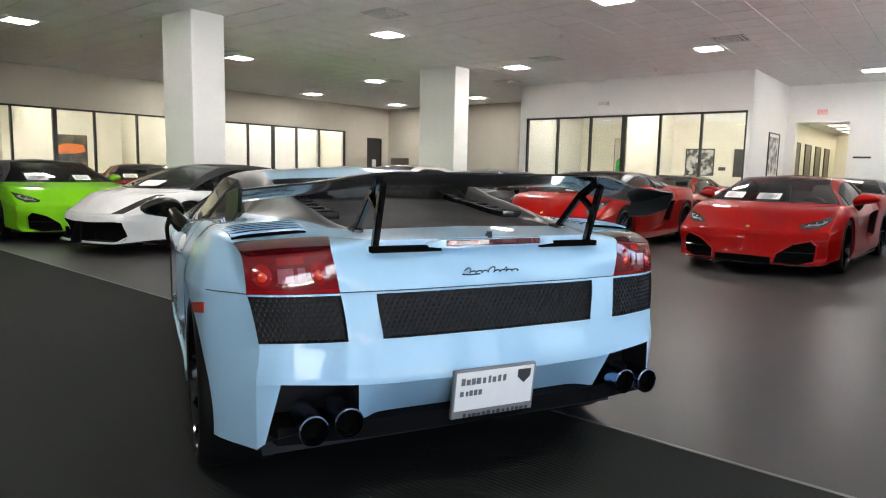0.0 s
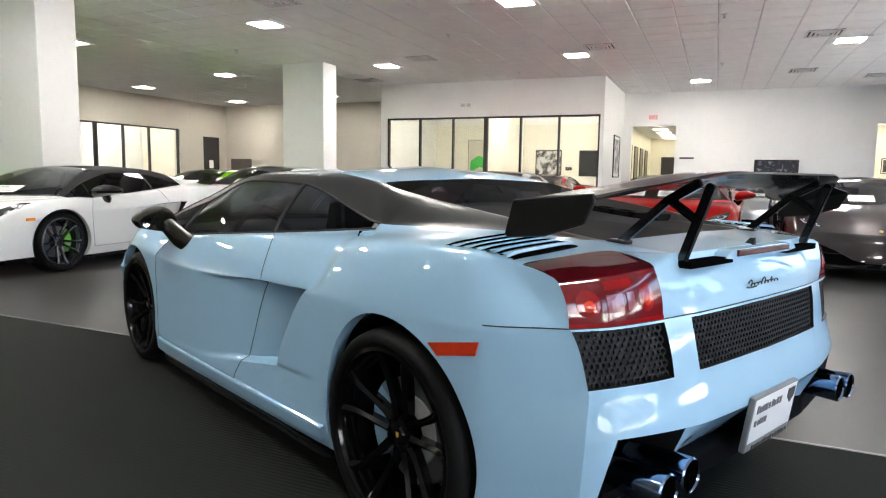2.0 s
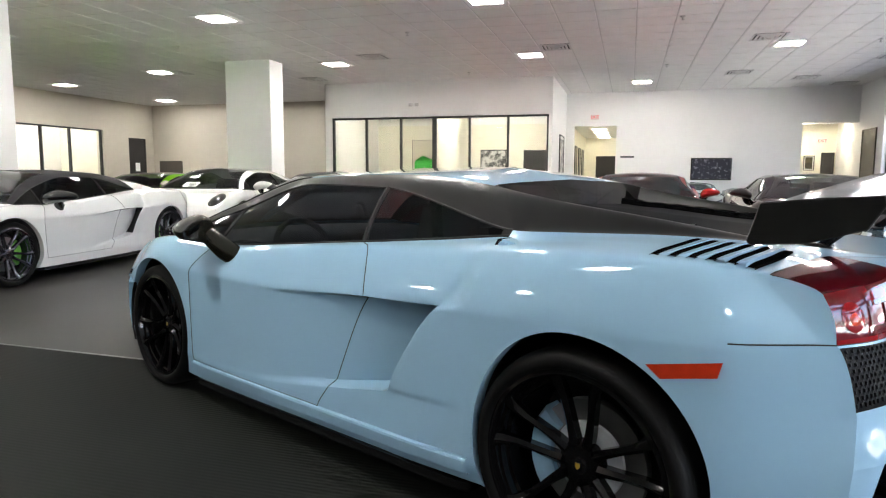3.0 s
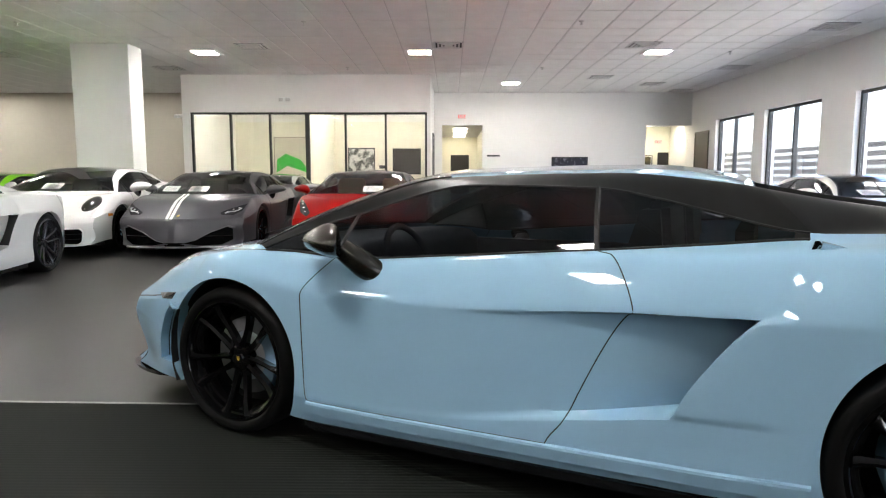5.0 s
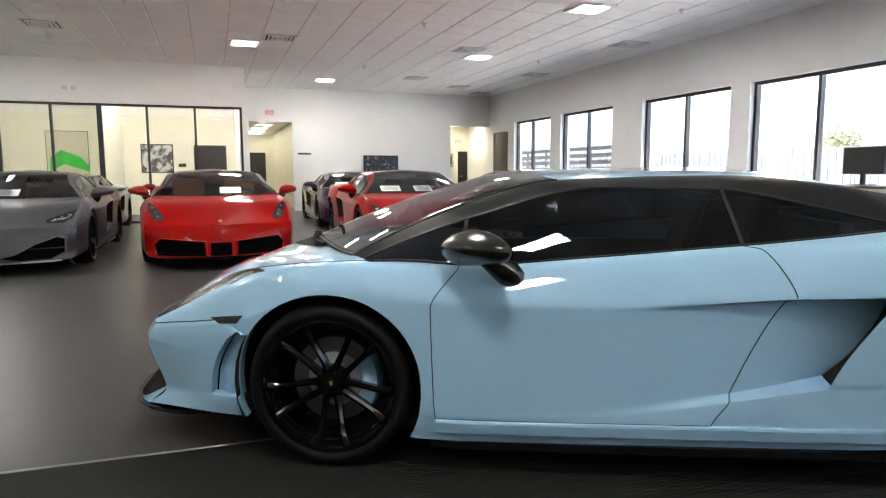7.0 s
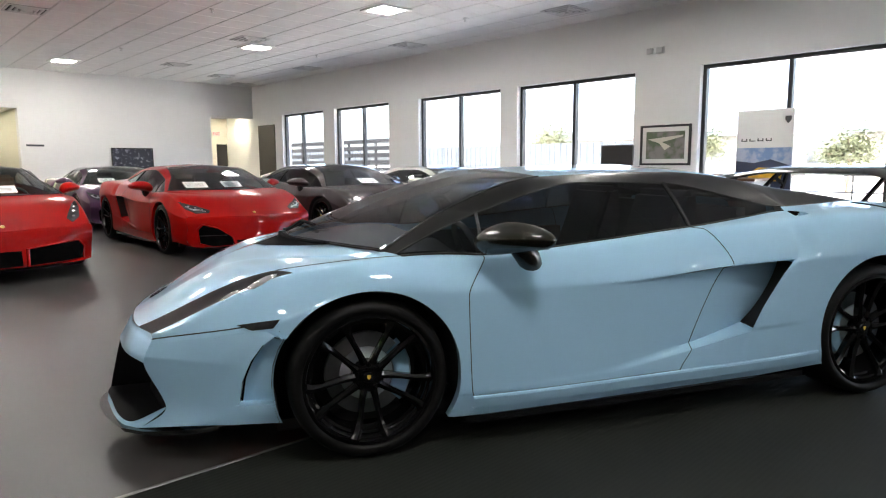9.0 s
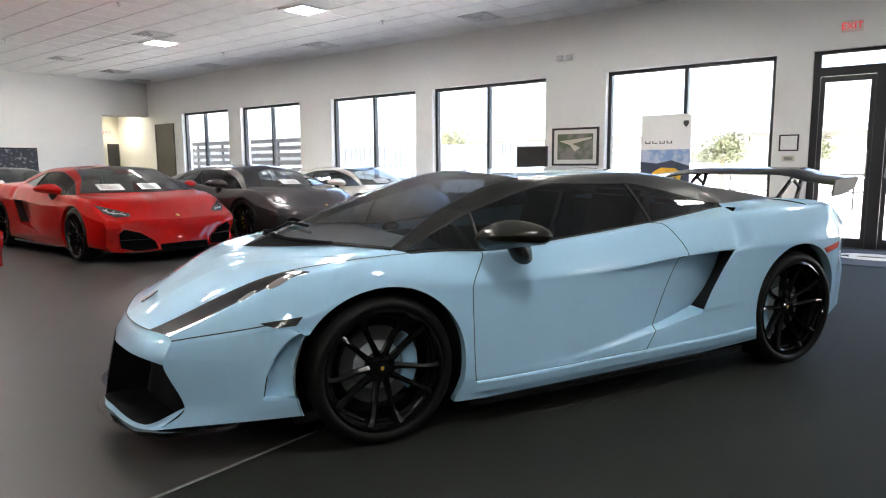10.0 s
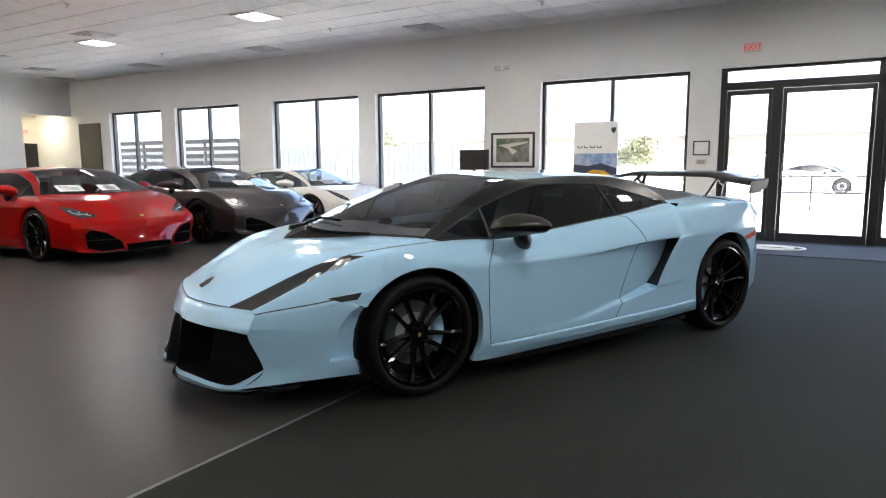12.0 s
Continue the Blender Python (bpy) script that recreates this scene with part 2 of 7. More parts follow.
# ceiling: lay-in tiles between slim bars, one mesh
bm = bmesh.new()
T = 0.61
nx, ny = int((X1 + 9 - X0) / T) + 1, int((Y1 - Y0) / T) + 1
for i in range(nx):
    for j in range(ny):
        x, y = X0 - 0.1 + i * T, Y0 - 0.1 + j * T
        a, c, d = 0.008, 0.016, 0.0095
        q = [bm.verts.new(p) for p in ((x + d, y + c, CEIL), (x + T - d, y + c, CEIL), (x + T - d, y + T - c, CEIL), (x + d, y + T - c, CEIL))]
        s = [bm.verts.new(p) for p in ((x + a, y + a, CEIL + 0.008), (x + T - a, y + a, CEIL + 0.008), (x + T - a, y + T - a, CEIL + 0.008), (x + a, y + T - a, CEIL + 0.008))]
        bm.faces.new(q[::-1])
        for k in range(4):
            bm.faces.new((q[k], q[(k + 1) % 4], s[(k + 1) % 4], s[k]))
f0 = len(bm.faces)
add_box(bm, X0 - 0.3, Y0 - 0.3, CEIL + 0.008, X1 + 9, Y1 + 6, CEIL + 0.2)
ceiling = link("ceiling", bm, [M["tile"], M["tbar"]])
for p in ceiling.data.polygons[f0:]:
    p.material_index = 1
tagged(ceiling, "off-white lay-in tile ceiling with slim bars", "ceiling", kind="structure")

# columns
for cx0, cx1, cy0, cy1 in ((6.20, 6.80, 10.16, 11.08), (12.96, 13.52, 10.02, 11.15)):
    tagged(link("column", box(cx0, cy0, 0, cx1, cy1, CEIL, 0.012), M["column"]), "square white painted column", "column", kind="structure")


def frame_run(name, axis, at, marks, thick_marks, z0, z1, label, rails=(), w=0.05, d=0.09, glassm="office_glass"):
    """Black framed glazing along a wall: posts at the marks, rails, and a pane in each bay."""
    top = new(name)
    tagged(top, label, "window", kind="structure")

    def put(nm, a, b, za, zb, m, dd):
        if axis == "x":
            bmx = box(a, at - dd / 2, za, b, at + dd / 2, zb)
        else:
            bmx = box(at - dd / 2, a, za, at + dd / 2, b, zb)
        return part(nm, bmx, m, top)
    for k, mk in enumerate(marks):
        ww = w * (2.1 if mk in thick_marks else 1.0)
        put("post", mk - ww / 2, mk + ww / 2, z0, z1, M["black_frame"], d)
    for za in (z0 + w / 2, z1 - w / 2, *rails):
        put("rail", marks[0] + w / 2, marks[-1] - w / 2, za - w / 2, za + w / 2, M["black_frame"], d - 0.006)
    for a, b in zip(marks, marks[1:]):
        g = put("pane", a + w / 2, b - w / 2, z0 + w, z1 - w, M[glassm], 0.008)
        g.visible_shadow = False
    return top


frame_run("window_office", "y", OX + 0.08, [4.385, 5.42, 6.45, 7.43, 8.39, 9.40, 10.395], [7.43], 0.0, 2.72, "black-framed floor-to-ceiling office glazing")
frame_run("window_north", "x", Y1 + 0.1, [3.225, 4.3, 5.45, 6.58, 7.62, 8.66, 9.87, 11.0, 12.2, 13.70, 14.74, 15.78, 16.84, 18.125], [7.62, 14.74], 0.0, 2.63, "black-framed floor-to-ceiling glazing of the offices")
for k, (a, b) in enumerate(WIN):
    frame_run("window_%d" % (k + 1), "x", Y0 - 0.14, [a + 0.03, a + (b - a) * (0.56 if k == 0 else 0.5), b - 0.03], [], WSILL if k < 4 else 0.30, WTOP, "dark-framed showroom window with daylight outside", w=0.06, glassm="clear")

# small offices behind the north glazing
wall_along("wall_north_office", "x", Y1 + 4.2, 0.0, X1, 0.1, [], "cream painted back wall of the north offices", "cream", z0=0.0)
for k, ox in enumerate((3.1, 7.62, 11.3, 18.3)):
    wall_along("wall_partition_%d" % (k + 1), "y", ox, Y1 + 0.3, Y1 + 4.2, 0.08, [], "cream painted partition between offices", "cream")
# added white backing that makes the clear panes look frosted
wall_along("wall_frosted", "x", Y1 + 2.0, 11.4, 18.3, 0.06, [], "white wall added behind the office glazing to look like frosted panes", "wall")

# corridor behind the hall opening, alcove behind the second opening
wall_along("wall_corridor_n", "x", 4.20, X1 + WT, X1 + 8.2, 0.1, [], "cream corridor wall hung with pictures", "cream")
wall_along("wall_corridor_s", "x", 2.60, X1 + WT, X1 + 8.2, -0.1, [], "cream corridor wall", "cream")
wall_along("wall_corridor_end", "y", X1 + 8.2, 2.4, 4.4, 0.1, [], "cream corridor end wall", "cream")
wall_along("wall_alcove_n", "x", -2.05, X1 + WT, X1 + 4.0, 0.1, [], "cream alcove wall", "cream")
wall_along("wall_alcove_end", "y", X1 + 1.95, -3.7, -1.9, 0.1, [], "cream alcove end wall", "cream")

# ceiling light panels
# the panel at x -4.2 is out of view, added to brighten the car
PAN = [(x, y) for x in (0.4, 4.9, 9.4, 13.85) for y in (-0.5, 4.4, 8.85, 13.6) if not (x < 1 and y > 3 and y < 6 or x < 1 and y > 13)] + [(0.95, 4.9), (-4.2, 2.0), (18.4, 2.1), (15.1, 17.85), (19.1, 17.7), (18.65, 13.5), (10.6, 17.9)]


def ceiling_panel(x, y, z=CEIL):
    t = thing("ceiling_light", Matrix.Translation((x, y, z)), "lit square white ceiling light panel", "ceiling light", "ceiling light panels")
    bmf = bmesh.new()
    for a, b, c, d in ((-0.30, -0.30, 0.30, -0.225), (-0.30, 0.225, 0.30, 0.30), (-0.30, -0.225, -0.225, 0.225), (0.225, -0.225, 0.30, 0.225)):
        add_box(bmf, a, b, -0.022, c, d, 0.02)
    part("frame", bmf, M["tile"], t)
    bmd = box(-0.225, -0.225, -0.014, 0.225, 0.225, 0.004)
    part("diffuser", bmd, M["panel"], t)
    return t


base = ceiling_panel(*PAN[0])
for x, y in PAN[1:]:
    copy_thing(base, Matrix.Translation((x, y, CEIL)))
# out of view above the glazing, added to brighten the rooms behind it
for x, y in [(17.9, 5.2), (18.1, 6.5), (5.4, Y1 + 1.4), (10.2, Y1 + 1.2), (12.6, Y1 + 1.0), (17.0, Y1 + 1.0)]:
    copy_thing(base, Matrix.Translation((x, y, CEIL)))
for x, y in [(6.9, Y1 + 1.0), (14.9, Y1 + 1.0), (4.0, Y1 + 2.8), (9.0, Y1 + 2.6)]:
    copy_thing(base, Matrix.Translation((x, y, CEIL)))
tagged(link("ceiling_corridor", box(X1 + WT, 2.60, 2.76, X1 + 8.2, 4.20, 2.82), M["tile"]), "lower white tile ceiling of the corridor", "ceiling", kind="structure")
tagged(link("ceiling_alcove", box(X1 + WT, -3.70, 2.76, X1 + 1.95, -2.05, 2.82), M["tile"]), "lower white tile ceiling of the alcove", "ceiling", kind="structure")
# unseen panel added to brighten the left office, with its own emission
half = ceiling_panel(18.0, 8.9)
for ch in half.children:
    if ch.name.startswith("diffuser"):
        ch.data = ch.data.copy()
        ch.data.materials[0] = M["panel_half"]
dim = ceiling_panel(X1 + 1.0, 3.4, 2.76)
for ch in dim.children:
    if ch.name.startswith("diffuser"):
        ch.data.materials[0] = M["panel_dim"]
for k in range(1, 5):
    copy_thing(dim, Matrix.Translation((X1 + 1.0 + 1.6 * k, 3.4, 2.76)))
copy_thing(dim, Matrix.Translation((X1 + 1.2, -2.7, 2.76)))
copy_thing(dim, Matrix.Translation((X1 + 0.9, -3.3, 2.76)))


# ---- cars ----
M["blue"] = paint("sky_blue_paint", (0.365, 0.592, 0.785))
M["carbon"] = mat("satin_black_roof", (0.012, 0.012, 0.0115), 0.34, vary=0.15, scale=40, spec=0.30)
M["bay_black"] = mat("engine_bay_black", (0.006, 0.006, 0.007), 0.55, vary=0.2, spec=0.03)
M["gloss_black"] = mat("gloss_black", (0.006, 0.006, 0.007), 0.16, coat=0.4, vary=0.1)
M["tyre"] = mat("tyre_rubber", (0.0055, 0.0055, 0.0055), 0.55, spec=0.16, vary=0.15, scale=12, bump=0.2, bscale=120)
M["rim"] = mat("black_rim", (0.0035, 0.0035, 0.004), 0.14, coat=0.25, vary=0.1, spec=0.3, vrough=0.03)
M["rim_grey"] = mat("grey_rim", (0.10, 0.10, 0.11), 0.25, metal=0.8, vary=0.1)
M["disc"] = mat("brake_disc", (0.30, 0.30, 0.31), 0.32, metal=0.9, vary=0.1, scale=30)
M["bell"] = mat("disc_bell_metal", (0.80, 0.84, 0.88), 0.42, metal=0.35, vary=0.08, scale=30)
M["caliper_yellow"] = mat("yellow_caliper", (0.70, 0.50, 0.03), 0.3, coat=0.5)
M["lamp_smoke"] = mat("smoked_lamp_glass", (0.045, 0.045, 0.05), 0.22, spec=0.35, vary=0.3, scale=20)
M["caliper_blue"] = mat("blue_caliper", (0.33, 0.55, 0.74), 0.3, coat=0.5)
M["caliper_green"] = mat("green_caliper", (0.18, 0.55, 0.06), 0.3, coat=0.5)
M["counter_grey"] = mat("grey_plate_frame", (0.22, 0.225, 0.23), 0.3, vary=0.05)
M["yellow"] = mat("yellow_mark", (0.50, 0.33, 0.04), 0.35)
M["under"] = mat("black_plastic", (0.010, 0.010, 0.011), 0.6, vary=0.2, bump=0.1)
M["slot_black"] = mat("slot_black", (0.004, 0.004, 0.004), 0.9, spec=0.0)
M["matt_grille"] = mat("grille_mesh", (0.010, 0.010, 0.011), 0.55, vary=0.15, spec=0.3)
M["tint"] = glass("tinted_car_glass", (0.13, 0.14, 0.155), 0.012, 1.62)
M["screen_glass"] = glass("windscreen_glass", (0.74, 0.78, 0.80), 0.012, 2.1)
M["lens_red"] = mat("red_lamp_lens", (0.15, 0.003, 0.006), 0.10, coat=1.0, vary=0.25, scale=14)
M["lens_deep"] = mat("deep_red_lamp", (0.075, 0.002, 0.005), 0.12, coat=1.0, vary=0.3, scale=25)
M["lens_orange"] = mat("orange_lamp_lens", (0.62, 0.040, 0.012), 0.12, coat=1.0, vary=0.15, scale=25)
M["lens_band"] = mat("red_band_lens", (0.28, 0.004, 0.006), 0.10, coat=1.0, vary=0.15, scale=30)
M["lens_clear"] = mat("clear_lamp_lens", (0.30, 0.085, 0.11), 0.10, coat=1.0, vary=0.3, scale=40)
M["lamp_dark"] = mat("headlamp_well", (0.020, 0.020, 0.022), 0.10, coat=1.0, vary=0.3, scale=20)
M["chrome"] = mat("chrome", (0.72, 0.72, 0.73), 0.08, metal=1.0, vary=0.04)
M["blued"] = mat("blued_titanium", (0.30, 0.42, 0.62), 0.12, metal=1.0, vary=0.35, scale=9)
M["leather"] = mat("dark_leather", (0.030, 0.032, 0.040), 0.5, vary=0.15, scale=10, bump=0.15)
M["leather_tan"] = mat("tan_leather", (0.30, 0.16, 0.07), 0.5, vary=0.15, scale=10, bump=0.15)
M["mirror_shell"] = mat("olive_black_mirror_shell", (0.013, 0.012, 0.008), 0.22, vary=0.15, scale=30, spec=0.45)
M["mirror_glass"] = mat("mirror_glass", (0.75, 0.8, 0.85), 0.02, metal=1.0, vary=0.01)
M["cloth_top"] = mat("black_cloth_roof", (0.016, 0.016, 0.018), 0.85, vary=0.2, bump=0.2)



def pchip(xs, ys, q):
    """Shape-keeping cubic through knots (each a 3-vector), without overshoot."""
    xs, ys, q = np.asarray(xs, float), np.asarray(ys, float), np.asarray(q, float)
    h = np.diff(xs)[:, None]
    d = np.diff(ys, axis=0) / h
    m = np.zeros_like(ys)
    if len(xs) > 2:
        w1, w2 = 2 * h[1:] + h[:-1], h[1:] + 2 * h[:-1]
        same = d[:-1] * d[1:] > 0
        with np.errstate(divide="ignore", invalid="ignore"):
            hm = (w1 + w2) / (w1 / d[:-1] + w2 / d[1:])
        m[1:-1] = np.where(same, hm, 0)
        m[0], m[-1] = d[0], d[-1]
    else:
        m[:] = d[0]
    i = np.clip(np.searchsorted(xs, q, side="right") - 1, 0, len(xs) - 2)
    t = ((q - xs[i]) / h[i, 0])[:, None]
    hh = h[i]
    return (2 * t**3 - 3 * t**2 + 1) * ys[i] + (t**3 - 2 * t**2 + t) * hh * m[i] + (-2 * t**3 + 3 * t**2) * ys[i + 1] + (t**3 - t**2) * hh * m[i + 1]


def knots(n, counts):
    """Fine parameters over n knots, with a count for each span, and the span of each step."""
    q, span = [], []
    for k in range(n - 1):
        for s in range(counts[k]):
            q.append(k + s / counts[k])
            span.append(k)
    q.append(n - 1.0)
    return np.array(q), span


def surface(net, cu, cv):
    """A fine grid of points through a net of knots (n by m by 3)."""
    net = np.asarray(net, float)
    qu, su = knots(net.shape[0], cu)
    qv, sv = knots(net.shape[1], cv)
    # chord lengths as parameters, averaged over the net
    def chords(a):
        d = np.linalg.norm(np.diff(a, axis=0), axis=2).mean(axis=1)
        return np.concatenate([[0], np.cumsum(np.maximum(d, 0.004))])
    tu, tv = chords(net), chords(net.transpose(1, 0, 2))
    fu, fv = np.interp(qu, range(len(tu)), tu), np.interp(qv, range(len(tv)), tv)
    one = np.stack([pchip(tu, net[:, j], fu) for j in range(net.shape[1])], axis=1)
    two = np.stack([pchip(tv, one[i], fv) for i in range(one.shape[0])], axis=0)
    return two, su, sv


def coupe_net(z_scale=1.0, nose=0.0, wide=0.0):
    """Stations from tail to nose; each one runs A B C C2 D2 D E F G H H2 I on the left half."""
    s = [
        # tail corner and deck lip
        [(-1.895, .80, .235), (-1.915, .802, .45), (-1.912, .79, .565), (-1.910, .792, .578), (-1.872, .818, .721), (-1.866, .82, .727), (-1.725, .835, .870), (-1.748, .72, .883), (-1.782, .535, .891), (-1.925, .42, .889), (-1.928, .39, .889), (-1.945, 0, .893)],
        # behind the rear wheel
        [(-1.60, .895, .20), (-1.61, .912, .40), (-1.62, .92, .52), (-1.62, .921, .54), (-1.62, .926, .70), (-1.62, .923, .715), (-1.55, .868, .888), (-1.62, .72, .904), (-1.66, .505, .910), (-1.70, .45, .908), (-1.70, .42, .905), (-1.72, 0, .912)],
        # rear axle
        [(-1.28, .93, .19), (-1.28, .94, .36), (-1.28, .943, .48), (-1.28, .943, .50), (-1.28, .945, .70), (-1.28, .942, .725), (-1.24, .848, .895), (-1.28, .725, .915), (-1.30, .585, .930), (-1.30, .485, .974), (-1.30, .45, .93), (-1.32, 0, .945)],
        # ahead of the rear wheel
        [(-.90, .905, .165), (-.90, .925, .25), (-.90, .925, .39), (-.90, .925, .41), (-.90, .925, .695), (-.90, .92, .715), (-.93, .812, .882), (-.94, .715, .907), (-.93, .662, .929), (-.95, .503, 1.024), (-.95, .475, .965), (-.97, 0, .98)],
        # rear edge of the side intake
        [(-.44, .885, .15), (-.455, .91, .24), (-.49, .905, .372), (-.50, .905, .388), (-.725, .903, .688), (-.738, .902, .70), (-.80, .797, .872), (-.87, .69, .912), (-.87, .668, .931), (-.74, .518, 1.062), (-.74, .48, .985), (-.74, 0, .998)],
        # floor of the intake, just ahead of that edge
        [(-.41, .885, .15), (-.425, .91, .24), (-.46, .905, .368), (-.515, .80, .392), (-.738, .795, .684), (-.70, .902, .699), (-.765, .797, .871), (-.825, .680, .910), (-.825, .662, .935), (-.66, .520, 1.078), (-.655, .49, 1.082), (-.66, 0, 1.10)],
        # rear edge of the door
        [(-.085, .885, .148), (-.10, .91, .24), (-.16, .905, .322), (-.17, .868, .342), (-.350, .864, .678), (-.371, .907, .693), (-.275, .80, .858), (-.222, .77, .866), (-.185, .605, 1.068), (-.20, .50, 1.122), (-.20, .46, 1.128), (-.20, 0, 1.16)],
        # middle of the door, screen header above
        [(.36, .885, .148), (.36, .908, .24), (.36, .908, .262), (.36, .906, .28), (.30, .908, .640), (.30, .908, .650), (.30, .815, .812), (.30, .785, .822), (.28, .615, 1.078), (.43, .515, 1.108), (.45, .48, 1.115), (.56, 0, 1.148)],
        # front edge of the door, middle of the screen above
        [(.875, .88, .148), (.875, .90, .24), (.878, .904, .255), (.88, .905, .27), (.893, .905, .64), (.89, .904, .655), (.80, .815, .780), (.80, .79, .788), (.78, .645, .955), (.89, .60, .975), (.91, .57, .985), (1.08, 0, 1.02)],
        # front axle, base of the screen
        [(1.28, .88, .17), (1.28, .895, .25), (1.28, .90, .36), (1.28, .90, .40), (1.28, .90, .68), (1.28, .895, .70), (1.27, .83, .785), (1.14, .80, .800), (1.16, .785, .806), (1.205, .755, .816), (1.23, .725, .82), (1.56, 0, .822)],
        # ahead of the front wheel
        [(1.66, .835, .195), (1.66, .85, .26), (1.66, .855, .40), (1.66, .855, .42), (1.64, .855, .565), (1.62, .852, .585), (1.545, .772, .752), (1.60, .705, .757), (1.66, .56, .760), (1.73, .36, .753), (1.74, .33, .752), (1.79, 0, .742)],
        # nose corner and the front edge of the bonnet
        [(2.112, .640, .160), (2.02, .668, .245), (2.085, .668, .415), (2.08, .675, .44), (2.06, .675, .49), (2.052, .67, .508), (2.056, .648, .525), (2.12, .49, .522), (2.165, .30, .515), (2.188, .13, .508), (2.19, .11, .507), (2.197, 0, .505)],
    ]
    # a broader nose: the front corners stand further out and a little further back
    s[11] = [(x - 0.05 * wide * min(1, y / 0.6), y * (1 + 0.22 * wide), z) for x, y, z in s[11]]
    s[10] = [(x, y * (1 + 0.03 * wide), z) for x, y, z in s[10]]
    out = []
    for st in s:
        out.append([(x + nose * max(0, x - 1.2), y, z * z_scale if z < 0.7 else 0.7 * z_scale + (z - 0.7) * z_scale) for x, y, z in st])
    return out


def tail_net():
    """Rows A B C C2 D2 D E over columns corner, F, G, H, H2, I; the corner and the lip come from the body."""
    body = coupe_net()[0]
    rows = [
        [(-1.925, .778, .262), (-1.955, .478, .308), (-1.92, .40, .312), (-1.915, .37, .312), (-1.915, 0, .310)],
        [(-1.968, .735, .458), (-2.026, .50, .446), (-2.041, .40, .443), (-2.044, .37, .443), (-2.056, 0, .440)],
        [(-1.955, .70, .566), (-1.998, .525, .568), (-2.012, .412, .570), (-2.016, .385, .570), (-2.03, 0, .570)],
        [(-1.953, .70, .58), (-1.997, .526, .58), (-2.010, .413, .582), (-2.014, .386, .582), (-2.028, 0, .582)],
        [(-1.93, .71, .722), (-1.967, .544, .723), (-1.983, .43, .724), (-1.987, .40, .724), (-2.003, 0, .726)],
        [(-1.928, .712, .730), (-1.964, .546, .731), (-1.980, .43, .732), (-1.984, .40, .732), (-2.0, 0, .734)],
    ]
    return [[body[k]] + r for k, r in enumerate(rows)] + [[body[k] for k in (6, 7, 8, 9, 10, 11)]]


def nose_net(nose=0.0, wide=0.0):
    body = coupe_net(wide=wide)[11]
    rows = [
        [(2.178, .575, .150), (2.268, .33, .150), (2.300, .16, .155), (2.298, .13, .155), (2.258, 0, .155)],
        [(2.158, .600, .178), (2.258, .33, .180), (2.296, .16, .184), (2.294, .13, .184), (2.250, 0, .184)],
        [(2.148, .56, .425), (2.21, .33, .415), (2.245, .105, .41), (2.245, .080, .41), (2.240, 0, .41)],
        [(2.15, .55, .44), (2.205, .32, .430), (2.240, .075, .425), (2.241, .045, .425), (2.242, 0, .425)],
        [(2.13, .52, .50), (2.18, .30, .49), (2.209, .07, .483), (2.210, .045, .483), (2.212, 0, .482)],
        [(2.123, .50, .512), (2.168, .30, .504), (2.196, .07, .497), (2.197, .045, .497), (2.20, 0, .496)],
    ]
    if wide:
        # a rounder lip that runs across the middle
        rows[0] = [(2.200, .525, .150), (2.268, .33, .150), (2.303, .075, .155), (2.304, .045, .155), (2.306, 0, .155)]
        rows[1] = [(2.172, .53, .210), (2.255, .33, .205), (2.298, .075, .205), (2.299, .045, .205), (2.30, 0, .205)]
        rows[2] = [(2.148, .56, .425), (2.21, .33, .415), (2.245, .075, .41), (2.246, .045, .41), (2.247, 0, .41)]
    rows = [[(x - 0.03 * wide * min(1, y / 0.5), y * (1 + 0.22 * wide), z) for x, y, z in r] for r in rows]
    return [[body[k]] + r for k, r in enumerate(rows)] + [[body[k] for k in (6, 7, 8, 9, 10, 11)]]


AXLES = ((1.28, 0.325, 0.352), (-1.28, 0.335, 0.362))      # place, tyre radius, arch radius


